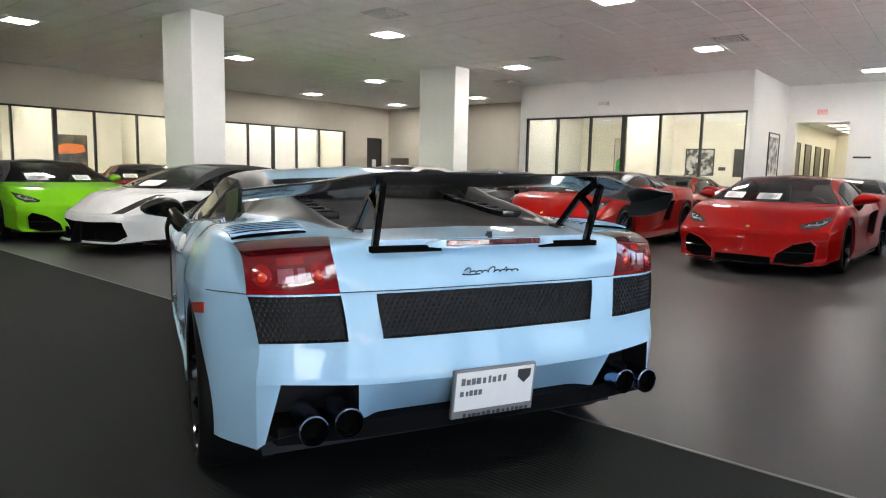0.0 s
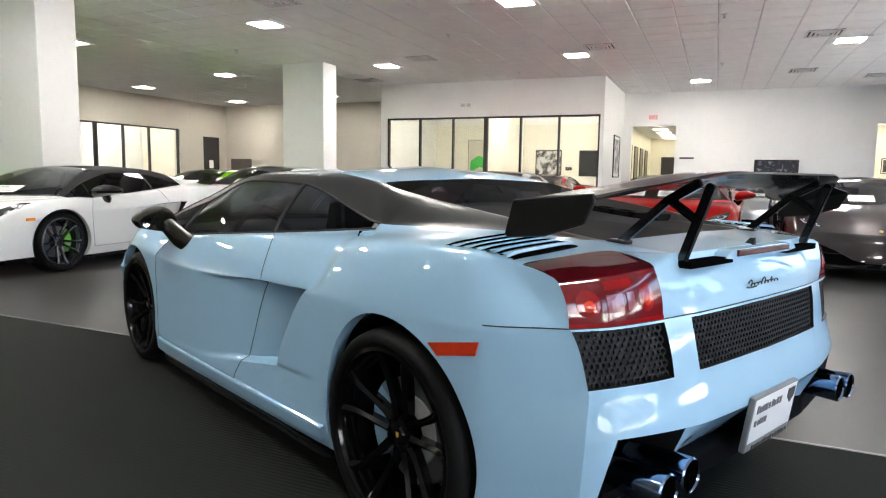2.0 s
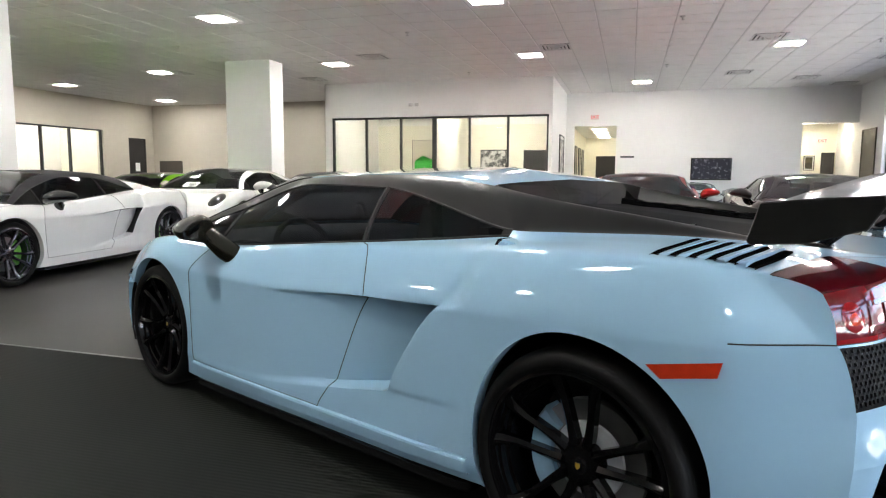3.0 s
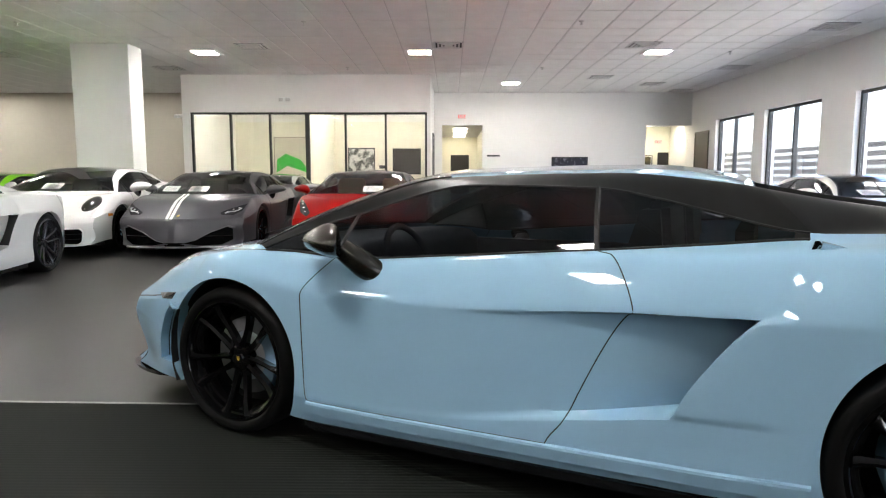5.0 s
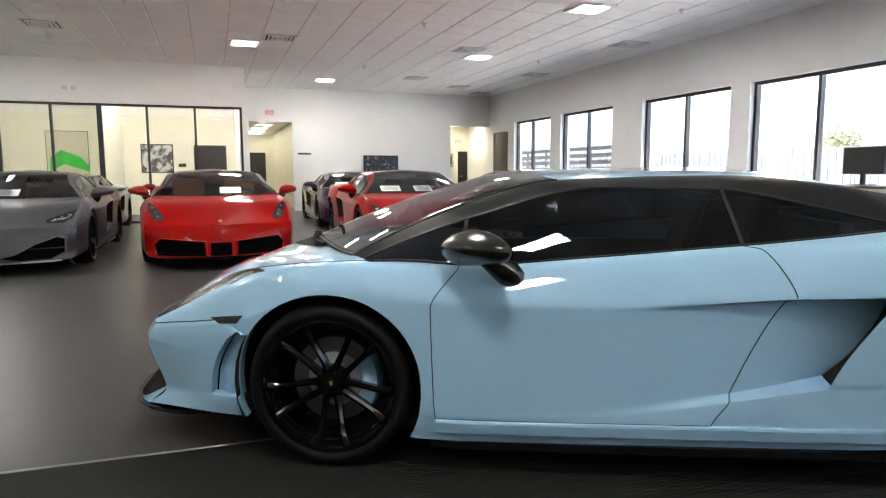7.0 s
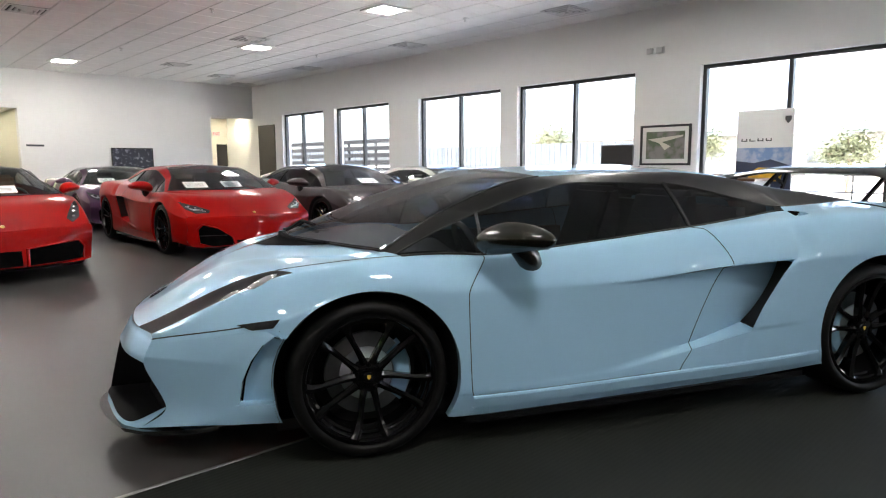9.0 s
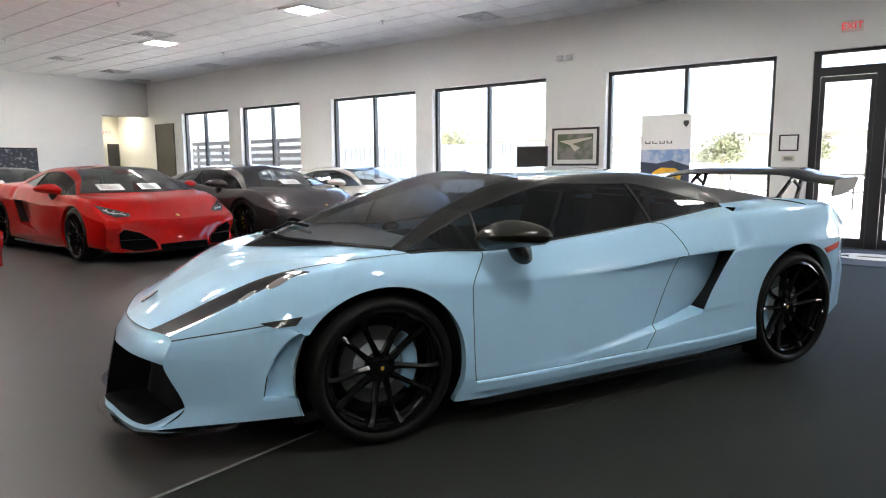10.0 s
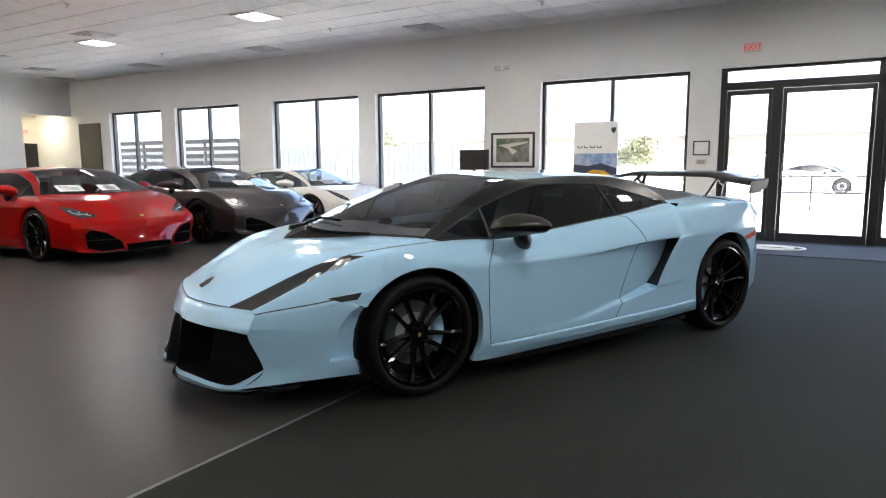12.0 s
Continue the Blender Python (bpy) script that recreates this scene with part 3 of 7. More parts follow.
class Shell:
    """Grids of a car's skin, cut by the wheel arches, from which panels are taken."""

    def __init__(self, q, net, tnet, nnet):
        n = lambda k: max(2, round(k * q))
        cu = [n(10), n(14), n(14), n(14), 2, n(14), n(14), n(14), n(16), n(16), n(14)]
        cv = [n(4), n(9), 2, n(16), 2, n(10), n(4), n(9), n(6), n(3), n(12)]
        self.grid, self.su, self.sv = surface(net, cu, cv)
        self.edge = cv
        ct = [n(6), n(8), n(5), 2, n(14)]
        self.tail, self.tr, self.tc = surface(tnet, cv[:6], ct)
        # flat, undercut panel below the crease of the rear bumper
        kb = cv[0]
        for i in range(1, kb):
            self.tail[i] = self.tail[0] + (self.tail[kb] - self.tail[0]) * (i / kb)
        # the tail lamps: an upright face, a fold, and a top that runs forward onto the deck
        rr, cc = self.tail.shape[:2]
        k5 = sum(cv[:5])
        zs = self.tail[k5, 0, 2] / 0.727
        marks = (0, ct[0], ct[0] + ct[1], ct[0] + ct[1] + ct[2])
        fold = np.array([(-1.830, .826, .843), (-1.893, .71, .856), (-1.940, .572, .871), self.tail[rr - 1, marks[3]]])
        fold[:3, 2] *= zs
        for j in range(cc):
            low, top = self.tail[k5, j].copy(), self.tail[rr - 1, j].copy()
            if j <= marks[3]:
                knee = np.array([np.interp(j, marks, fold[:, c]) for c in range(3)])
            else:
                knee = top * 0.9 + low * 0.1
            for i in range(k5 + 1, rr - 1):
                t = (i - k5) / (rr - 1 - k5)
                if t < 0.72:
                    p = low + (knee - low) * (t / 0.72)
                    p[0] -= 0.010 * math.sin(math.pi * t / 0.72)
                else:
                    p = knee + (top - knee) * ((t - 0.72) / 0.28)
                    p[2] += 0.004 * math.sin(math.pi * (t - 0.72) / 0.28)
                self.tail[i, j] = p
        self.grid[0, :rr] = self.tail[:, 0]
        self.nose, self.nr, self.nc = surface(nnet, cv[:6], ct)
        self.cu, self.cv, self.ct = cu, cv, ct
        # straight screen pillars and glass between the middle of the screen and its foot
        a, b, c0 = sum(cu[:8]), sum(cu[:9]), sum(cv[:7])
        for i in range(a + 1, b):
            t = (i - a) / (b - a)
            self.grid[i, c0:] = self.grid[a, c0:] * (1 - t) + self.grid[b, c0:] * t
            self.grid[i, c0:, 2] += 0.03 * t * (1 - t)
        # side glass: straight from sill to rail with an even, slight bulge
        jf, jg = sum(cv[:7]), sum(cv[:8])
        for i in range(sum(cu[:5]), sum(cu[:9]) + 1):
            a, b = self.grid[i, jf].copy(), self.grid[i, jg].copy()
            for j in range(jf + 1, jg):
                t = (j - jf) / (jg - jf)
                self.grid[i, j] = a + (b - a) * t
                self.grid[i, j, 1] += 0.045 * t * (1 - t) * min(1.0, (b[2] - a[2]) / 0.2)
        self.inside = np.zeros(self.grid.shape[:2], bool)
        self.cut()

    def cut(self):
        """Move the skin's points nearest to each wheel arch onto it, and mark those inside it."""
        g = self.grid
        top = sum(self.cv[:6]) + 1
        du, dv = np.gradient(g, axis=0), np.gradient(g, axis=1)
        nrm = np.cross(du, dv)
        for ax, _, rad in AXLES:
            cz = 0.33
            dx, dz = g[..., 0] - ax, g[..., 2] - cz
            r = np.hypot(dx, dz)
            ok = np.zeros(r.shape, bool)
            ok[:, :top] = True
            snap = np.zeros(r.shape, bool)
            n, m = r.shape
            for (oi, oj) in ((1, 0), (0, 1)):
                a, b = r[:n - oi, :m - oj] - rad, r[oi:, oj:] - rad
                cross = (a * b < 0) & ok[:n - oi, :m - oj] & ok[oi:, oj:]
                near_a = np.abs(a) <= np.abs(b)
                snap[:n - oi, :m - oj] |= cross & near_a
                snap[oi:, oj:] |= cross & ~near_a
            k = np.where(snap)
            f = rad / r[k]
            mx, mz = dx[k] * (f - 1), dz[k] * (f - 1)
            nn = nrm[k]
            ny = np.where(np.abs(nn[:, 1]) < 1e-6, 1e-6, nn[:, 1])
            my = np.clip(-(nn[:, 0] * mx + nn[:, 2] * mz) / ny, -0.02, 0.02)
            g[k[0], k[1], 0] += mx
            g[k[0], k[1], 1] += my
            g[k[0], k[1], 2] += mz
            self.inside |= ok & (r < rad) & ~snap

    def notch(self):
        """Step the front bumper's skin in behind a sharp edge, between that edge and the wheel arch."""
        g, i0 = self.grid, sum(self.cu[:10])
        k = i0 + max(3, round(0.30 * self.cu[10]))
        ja, jb = sum(self.cv[:1]) + max(1, round(0.12 * self.cv[1])), sum(self.cv[:3]) + round(0.58 * self.cv[3])
        # slide the rows so that one of them runs along the slanting top of the step
        j0, j1 = sum(self.cv[:3]), sum(self.cv[:4])
        for i in range(i0 - 3, k + 8):
            col = g[i, j0:j1 + 1].copy()
            line = 0.545
            at = float(np.interp(line, np.maximum.accumulate(col[:, 2]), np.arange(j0, j1 + 1)))
            w = 1.0 if i <= k + 1 else max(0.0, 1 - (i - k - 1) / 6)
            at = jb + (at - jb) * w
            steps = np.interp(np.arange(j0, j1 + 1), (j0, jb, j1), (j0, at, j1))
            keep = self.inside[i, j0:j1 + 1] | (np.abs(np.hypot(col[:, 0] - 1.28, col[:, 2] - 0.33) - 0.352) < 1e-4)
            for c in range(3):
                moved = np.interp(steps, np.arange(j0, j1 + 1), col[:, c])
                g[i, j0:j1 + 1, c] = np.where(keep, col[:, c], moved)
        # lean the edge: far ahead of the arch at the foot, close behind it at the top
        for j in range(ja - 2, jb + 5):
            near = [i for i in range(i0 - self.cu[9], k) if self.inside[i, j] or abs(np.hypot(g[i, j, 0] - 1.28, g[i, j, 2] - 0.33) - 0.352) < 1e-4]
            a = near[-1] if near else i0
            xs = np.maximum.accumulate(g[a:k + 9, j, 0])
            z = g[k, j, 2]
            goal = float(np.interp(z, (0.20, 0.27, 0.36, 0.44, 0.49, 0.535), (1.765, 1.750, 1.735, 1.700, 1.66, 1.595)))
            at = float(np.interp(goal, xs, np.arange(a, k + 9)))
            w = 1.0 if ja <= j <= jb else max(0.0, 1 - (ja - j if j < ja else j - jb) / 5)
            at = max(a + 0.5, k + (at - k) * w)
            steps = np.interp(np.arange(a, k + 9), (a, k, k + 8), (a, at, k + 8))
            old = g[a:k + 9, j].copy()
            for c in range(3):
                g[a:k + 9, j, c] = np.interp(steps, np.arange(a, k + 9), old[:, c])
        for i in range(i0 - self.cu[9], k + 1):
            for j in range(ja, jb + 1):
                x = g[i, j, 0]
                if x < 1.5:
                    continue
                f = min(1.0, 0.45 + 0.55 * (x - 1.6) / 0.10) if x < 1.70 else 1.0
                g[i, j, 1] -= 0.046 * max(0.3, f)
        # draw the edge itself close to the step
        for j in range(ja, jb + 1):
            g[k + 1, j] = g[k + 1, j] * 0.2 + (g[k, j] + np.array((0, 0.046, 0))) * 0.8
        for i in range(i0 - self.cu[9], k + 1):
            for jo, ji in ((jb + 1, jb), (ja - 1, ja)):
                if g[i, jo, 0] > 1.5 and not self.inside[i, jo] and abs(np.hypot(g[i, jo, 0] - 1.28, g[i, jo, 2] - 0.33) - 0.352) > 1e-4:
                    g[i, jo, 2] = g[i, jo, 2] * 0.4 + g[i, ji, 2] * 0.6
        self.notch_at = (k, ja, jb)

    def panel(self, bm, want, which="grid", side=1, push=0.0):
        """Add the cells for which want(span_u, span_v) holds; side -1 mirrors them."""
        g, su, sv = {"grid": (self.grid, self.su, self.sv), "tail": (self.tail, self.tr, self.tc), "nose": (self.nose, self.nr, self.nc)}[which]
        flip = {"grid": False, "tail": False, "nose": True}[which]
        made = {}

        def v(i, j):
            key = (i, j)
            if key not in made:
                p = g[i, j]
                made[key] = bm.verts.new((p[0] + push, p[1] * side, p[2]))
            return made[key]
        for i in range(g.shape[0] - 1):
            for j in range(g.shape[1] - 1):
                if not want(su[i], sv[j]):
                    continue
                c = [(i, j), (i + 1, j), (i + 1, j + 1), (i, j + 1)]
                if which == "grid":
                    c = [p for p in c if not self.inside[p]]
                if len(c) < 3:
                    continue
                vs = [v(*p) for p in c]
                if (side < 0) != flip:
                    vs = vs[::-1]
                bm.faces.new(vs)
        return bm

    def line(self, u=None, v=None, lo=None, hi=None, which="grid", side=1, lift=0.0):
        """Points along a station (u fixed) or a row (v fixed)."""
        g = {"grid": self.grid, "tail": self.tail, "nose": self.nose}[which]
        cu = {"grid": self.cu, "tail": self.cv[:6], "nose": self.cv[:6]}[which]
        cv = self.cv if which == "grid" else self.ct
        if u is not None:
            i = sum(cu[:u])
            js = range(sum(cv[:lo]), sum(cv[:hi]) + 1)
            pts = [(i, j) for j in js]
        else:
            j = sum(cv[:v])
            pts = [(i, j) for i in range(sum(cu[:lo]), sum(cu[:hi]) + 1)]
        out = []
        for i, j in pts:
            if which == "grid" and self.inside[i, j]:
                continue
            p = g[i, j]
            out.append((p[0], p[1] * side, p[2] + lift))
        return out

    def near(self, pts, cols, a, b, want):
        d = np.hypot(pts[:, cols[0]] - a, pts[:, cols[1]] - b)
        k = np.argsort(d)[:4]
        w = 1 / (d[k] + 1e-4)
        return float((pts[k, want] * w).sum() / w.sum())

    def side_y(self, x, z):
        return self.near(self.grid[:, :sum(self.cv[:6]) + 1].reshape(-1, 3), (0, 2), x, z, 1)

    def top_z(self, x, y):
        """Height of the upper skin at a place: along each row first, then across the rows."""
        g = self.grid[:, sum(self.cv[:6]):]
        ys, zs = [], []
        for j in range(g.shape[1]):
            xs = np.maximum.accumulate(g[:, j, 0])
            ys.append(np.interp(x, xs, g[:, j, 1]))
            zs.append(np.interp(x, xs, g[:, j, 2]))
        return float(np.interp(y, ys[::-1], zs[::-1]))

    def nose_x(self, y, z):
        """How far forward the nose's skin stands at a place."""
        ys, xs = [], []
        for j in range(self.nose.shape[1]):
            zz = np.maximum.accumulate(self.nose[:, j, 2])
            ys.append(np.interp(z, zz, self.nose[:, j, 1]))
            xs.append(np.interp(z, zz, self.nose[:, j, 0]))
        return float(np.interp(y, ys[::-1], xs[::-1]))

    def arch_edge(self, ax, rad, side):
        """The cut edge of one arch, front to rear, from the sill up and over."""
        g = self.grid
        r = np.hypot(g[..., 0] - ax, g[..., 2] - 0.33)
        top = sum(self.cv[:6]) + 1
        k = [(i, j) for i in range(g.shape[0]) for j in range(top) if abs(r[i, j] - rad) < 1e-4]
        k.sort(key=lambda p: math.atan2(g[p][2] - 0.33, g[p][0] - ax) % (2 * math.pi) if g[p][2] > 0.1 else 9)
        pts = [g[p] for p in k]
        pts.sort(key=lambda p: (math.atan2(p[0] - ax, p[2] - 0.33)))
        return [(p[0], p[1] * side, p[2]) for p in pts]


def quad_at(grid, rs, cs, r0, r1, c0, c1):
    """The sub-grid of a tail or nose surface between spans."""
    i0, i1, j0, j1 = sum(rs[:r0]), sum(rs[:r1]), sum(cs[:c0]), sum(cs[:c1])
    return grid[i0:i1 + 1, j0:j1 + 1]


def recess(bm, sub, depth, side, flip):
    """A pocket: the sub-grid pushed in along x by depth, with walls round it."""
    n, m = sub.shape[:2]
    back = [[bm.verts.new((p[0] + depth, p[1] * side, p[2])) for p in row] for row in sub]
    front = {}
    for i in range(n):
        for j in range(m):
            if i in (0, n - 1) or j in (0, m - 1):
                p = sub[i][j]
                front[i, j] = bm.verts.new((p[0], p[1] * side, p[2]))
    for i in range(n - 1):
        for j in range(m - 1):
            bm.faces.new((back[i][j], back[i + 1][j], back[i + 1][j + 1], back[i][j + 1]))
    loop = [(0, j) for j in range(m)] + [(i, m - 1) for i in range(1, n)] + [(n - 1, j) for j in range(m - 2, -1, -1)] + [(i, 0) for i in range(n - 2, 0, -1)]
    for k in range(len(loop)):
        a, b = loop[k], loop[(k + 1) % len(loop)]
        bm.faces.new((front[a], front[b], back[b[0]][b[1]], back[a[0]][a[1]]))
    bmesh.ops.recalc_face_normals(bm, faces=bm.faces[:])
    return bm


def honeycomb(bm, sub, push, side, cell=0.019, bar=0.0032):
    """A hexagonal mesh stretched over a sub-grid."""
    n, m = sub.shape[:2]
    h = np.linalg.norm(sub[-1, m // 2] - sub[0, m // 2])
    w = np.linalg.norm(np.diff(sub[n // 2], axis=0), axis=1).sum()

    def at(a, b):
        a, b = min(max(a, 0), 1) * (m - 1), min(max(b, 0), 1) * (n - 1)
        i, j = min(int(b), n - 2), min(int(a), m - 2)
        fb, fa = b - i, a - j
        p = sub[i, j] * (1 - fa) * (1 - fb) + sub[i, j + 1] * fa * (1 - fb) + sub[i + 1, j] * (1 - fa) * fb + sub[i + 1, j + 1] * fa * fb
        return Vector((p[0] + push, p[1] * side, p[2]))
    dx, dy = cell, cell * 0.8
    for r in range(int(h / dy) + 1):
        for c in range(int(w / dx) + 1):
            cx, cy = (c + 0.5 * (r % 2) + 0.25) * dx, (r + 0.5) * dy
            pts = [(cx, cy - dy * 0.62), (cx + dx / 2, cy - dy * 0.30), (cx + dx / 2, cy + dy * 0.30)]
            for a, b in zip(pts, pts[1:]):
                if max(a[0], b[0]) > w or max(a[1], b[1]) > h or min(a[1], b[1]) < 0:
                    continue
                pa, pb = at(a[0] / w, a[1] / h), at(b[0] / w, b[1] / h)
                t = (pb - pa).normalized()
                s = Vector((0, -t.z, t.y)) * bar / 1.0
                q = [pa - s, pa + s, pb + s, pb - s]
                d = Vector((bar * 1.6 * (1 if push > 0 else -1), 0, 0))
                vs = [bm.verts.new(p) for p in q] + [bm.verts.new(p + d) for p in q]
                bm.faces.new(vs[:4])
                for k in range(4):
                    bm.faces.new((vs[k], vs[(k + 1) % 4], vs[4 + (k + 1) % 4], vs[4 + k]))
            pts2 = [(cx, cy - dy * 0.62), (cx - dx / 2, cy - dy * 0.30)]
            a, b = pts2
            if a[0] <= w and b[0] >= 0 and a[1] >= 0 and b[1] <= h:
                pa, pb = at(a[0] / w, a[1] / h), at(b[0] / w, b[1] / h)
                t = (pb - pa).normalized()
                s = Vector((0, -t.z, t.y)) * bar
                bm.faces.new([bm.verts.new(p) for p in (pa - s, pa + s, pb + s, pb - s)])
    return bm


def make_wheel(parent, x, side, tyre_r, width, face, rim_mat, cal_mat, fine=True, name="wheel"):
    """A wheel as a part: tyre, rim with paired spokes, disc, caliper and hub cap under it."""
    hub = new(name)
    hub.parent = parent
    hub.location = (x, 0, tyre_r)
    seg = 48 if fine else 24
    s = side
    y1, y0 = face, face - width
    rr = tyre_r - (0.060 if fine else 0.062)
    prof = [(rr, y1 - 0.012), (rr + 0.010, y1 - 0.001), (tyre_r - 0.040, y1 + 0.005), (tyre_r - 0.022, y1 + 0.001), (tyre_r - 0.007, y1 - 0.016), (tyre_r, y1 - 0.045), (tyre_r, y0 + 0.045), (tyre_r - 0.006, y0 + 0.02), (tyre_r - 0.045, y0), (rr, y0 + 0.01)]
    bmt = lathe(bmesh.new(), [(r, o * s) for r, o in prof], seg)
    bmesh.ops.recalc_face_normals(bmt, faces=bmt.faces[:])
    part("tyre", bmt, M["tyre"], hub, smooth=50)
    # barrel and lip
    prof = [(rr + 0.004, y1 - 0.006), (rr - 0.008, y1 - 0.002), (rr - 0.013, y1 - 0.014), (rr - 0.016, y1 - 0.030), (rr - 0.025, y1 - 0.034), (rr - 0.028, y1 - 0.055), (rr - 0.038, y1 - 0.060), (rr - 0.042, y0 + 0.03), (rr, y0 + 0.012)]
    bmr = lathe(bmesh.new(), [(r, o * s) for r, o in prof], seg)
    # spokes: five pairs, each splitting towards the rim
    yh, ye = y1 - 0.062, y1 - 0.020
    for k in range(5):
        for sg in (-1, 1):
            a0 = 2 * math.pi * k / 5 + (-math.pi / 2 if x > 0 else math.pi / 2)
            r0, r1 = 0.055, rr - 0.016
            pts = []
            for t in (0.0, 0.2, 0.45, 0.7, 0.9, 1.0):
                rad = r0 + (r1 - r0) * t
                an = a0 + sg * (0.34 * (1 - t) ** 2 + 2 * 0.205 * t * (1 - t) + 0.215 * t * t + 0.05 * t ** 6)
                wd = 0.016 - 0.005 * math.sin(math.pi * min(t, 0.85)) + 0.007 * t ** 8
                off = yh + (ye - yh) * t ** 1.7
                c = Vector((rad * math.cos(an), 0, rad * math.sin(an)))
                tdir = Vector((-math.sin(an), 0, math.cos(an)))
                pts.append([c - tdir * wd + Vector((0, off * s, 0)), c - tdir * wd * 0.12 + Vector((0, (off + 0.011) * s, 0)), c + tdir * wd * 0.12 + Vector((0, (off + 0.011) * s, 0)), c + tdir * wd + Vector((0, off * s, 0)), c + tdir * wd * 0.8 + Vector((0, (off - 0.03) * s, 0)), c - tdir * wd * 0.8 + Vector((0, (off - 0.03) * s, 0))])
            rows = [[bmr.verts.new(p) for p in ring] for ring in pts]
            for ra, rb in zip(rows, rows[1:]):
                for i in range(6):
                    bmr.faces.new((ra[i], ra[(i + 1) % 6], rb[(i + 1) % 6], rb[i]))
    lathe(bmr, [(0.0005, (yh + 0.004) * s), (0.040, (yh + 0.004) * s), (0.066, (yh - 0.004) * s), (0.07, (yh - 0.03) * s), (0.0005, (yh - 0.03) * s)], 20 if fine else 10)
    if fine:
        for k in range(5):
            a = 2 * math.pi * (k + 0.5) / 5 + (-math.pi / 2 if x > 0 else math.pi / 2)
            lathe(bmr, [(0.0005, (yh + 0.010) * s), (0.009, (yh + 0.010) * s), (0.010, (yh - 0.004) * s), (0.0005, (yh - 0.004) * s)], 8, center=(0.05 * math.cos(a), 0, 0.05 * math.sin(a)))
    bmesh.ops.recalc_face_normals(bmr, faces=bmr.faces[:])
    part("rim", bmr, rim_mat, hub, smooth=35)
    bmh = lathe(bmesh.new(), [(0.0005, (yh + 0.012) * s), (0.022, (yh + 0.011) * s), (0.027, (yh + 0.003) * s), (0.0005, (yh + 0.003) * s)], 16)
    bmesh.ops.recalc_face_normals(bmh, faces=bmh.faces[:])
    part("hub_cap", bmh, M["gloss_black"], hub, smooth=40)
    if fine:
        shield = prism(bmesh.new(), [(-0.007, 0.009), (0.007, 0.009), (0.0065, -0.003), (0, -0.010), (-0.0065, -0.003)], (yh + 0.0118) * s, (yh + 0.0135) * s)
        part("emblem", shield, M["yellow"], hub, "small yellow shield emblem")
    yd = y1 - 0.115
    bmd = lathe(bmesh.new(), [(0.085, yd * s), (0.172, yd * s), (0.172, (yd - 0.03) * s), (0.085, (yd - 0.03) * s)], seg)
    bmesh.ops.recalc_face_normals(bmd, faces=bmd.faces[:])
    part("brake_disc", bmd, M["disc"], hub, smooth=30)
    if fine:
        bell = lathe(bmesh.new(), [(0.062, (yd + 0.016) * s), (0.078, (yd + 0.016) * s), (0.108, (yd + 0.006) * s), (0.112, (yd - 0.001) * s), (0.062, (yd - 0.001) * s)], seg)
        bmesh.ops.recalc_face_normals(bell, faces=bell.faces[:])
        part("disc_bell", bell, M["bell"], hub, "bright brake disc bell", smooth=30)
    bmc = bmesh.new()
    back = -1 if x > 0 else 1
    for k in range(7):
        an = math.radians(-42 + 84 * k / 6)
        cx, cz = back * math.cos(an), math.sin(an)
        ring = []
        for rad, oy in ((0.115, -0.05), (0.115, 0.020), (0.135, 0.030), (0.178, 0.028), (0.188, 0.01), (0.188, -0.05)):
            ring.append(bmc.verts.new((cx * rad, (yd + oy) * s, cz * rad)))
        if k:
            for i in range(6):
                bmc.faces.new((prev[i], prev[(i + 1) % 6], ring[(i + 1) % 6], ring[i]))
        else:
            bmc.faces.new(ring)
        prev = ring
    bmc.faces.new(prev[::-1])
    bmesh.ops.recalc_face_normals(bmc, faces=bmc.faces[:])
    part("brake_caliper", bmc, cal_mat, hub, smooth=40)
    bmb = lathe(bmesh.new(), [(0.0005, (y0 + 0.05) * s), (rr - 0.02, (y0 + 0.05) * s), (rr - 0.02, (y0 + 0.04) * s), (0.0005, (y0 + 0.04) * s)], 24)
    bmesh.ops.recalc_face_normals(bmb, faces=bmb.faces[:])
    part("dust_shield", bmb, M["under"], hub)
    return hub


def bar_text(bm, x, y0, y1, z, h, n, seed, side=1):
    """A run of small upright bars that stands for writing too small to read, facing the rear."""
    rnd = random.Random(seed)
    w = (y1 - y0) / n
    for k in range(n):
        a = y0 + k * w
        add_box(bm, x, a + 0.08 * w, z, x - 0.002, a + w * rnd.uniform(0.55, 0.88), z + h * rnd.uniform(0.7, 1.0))
    return bm


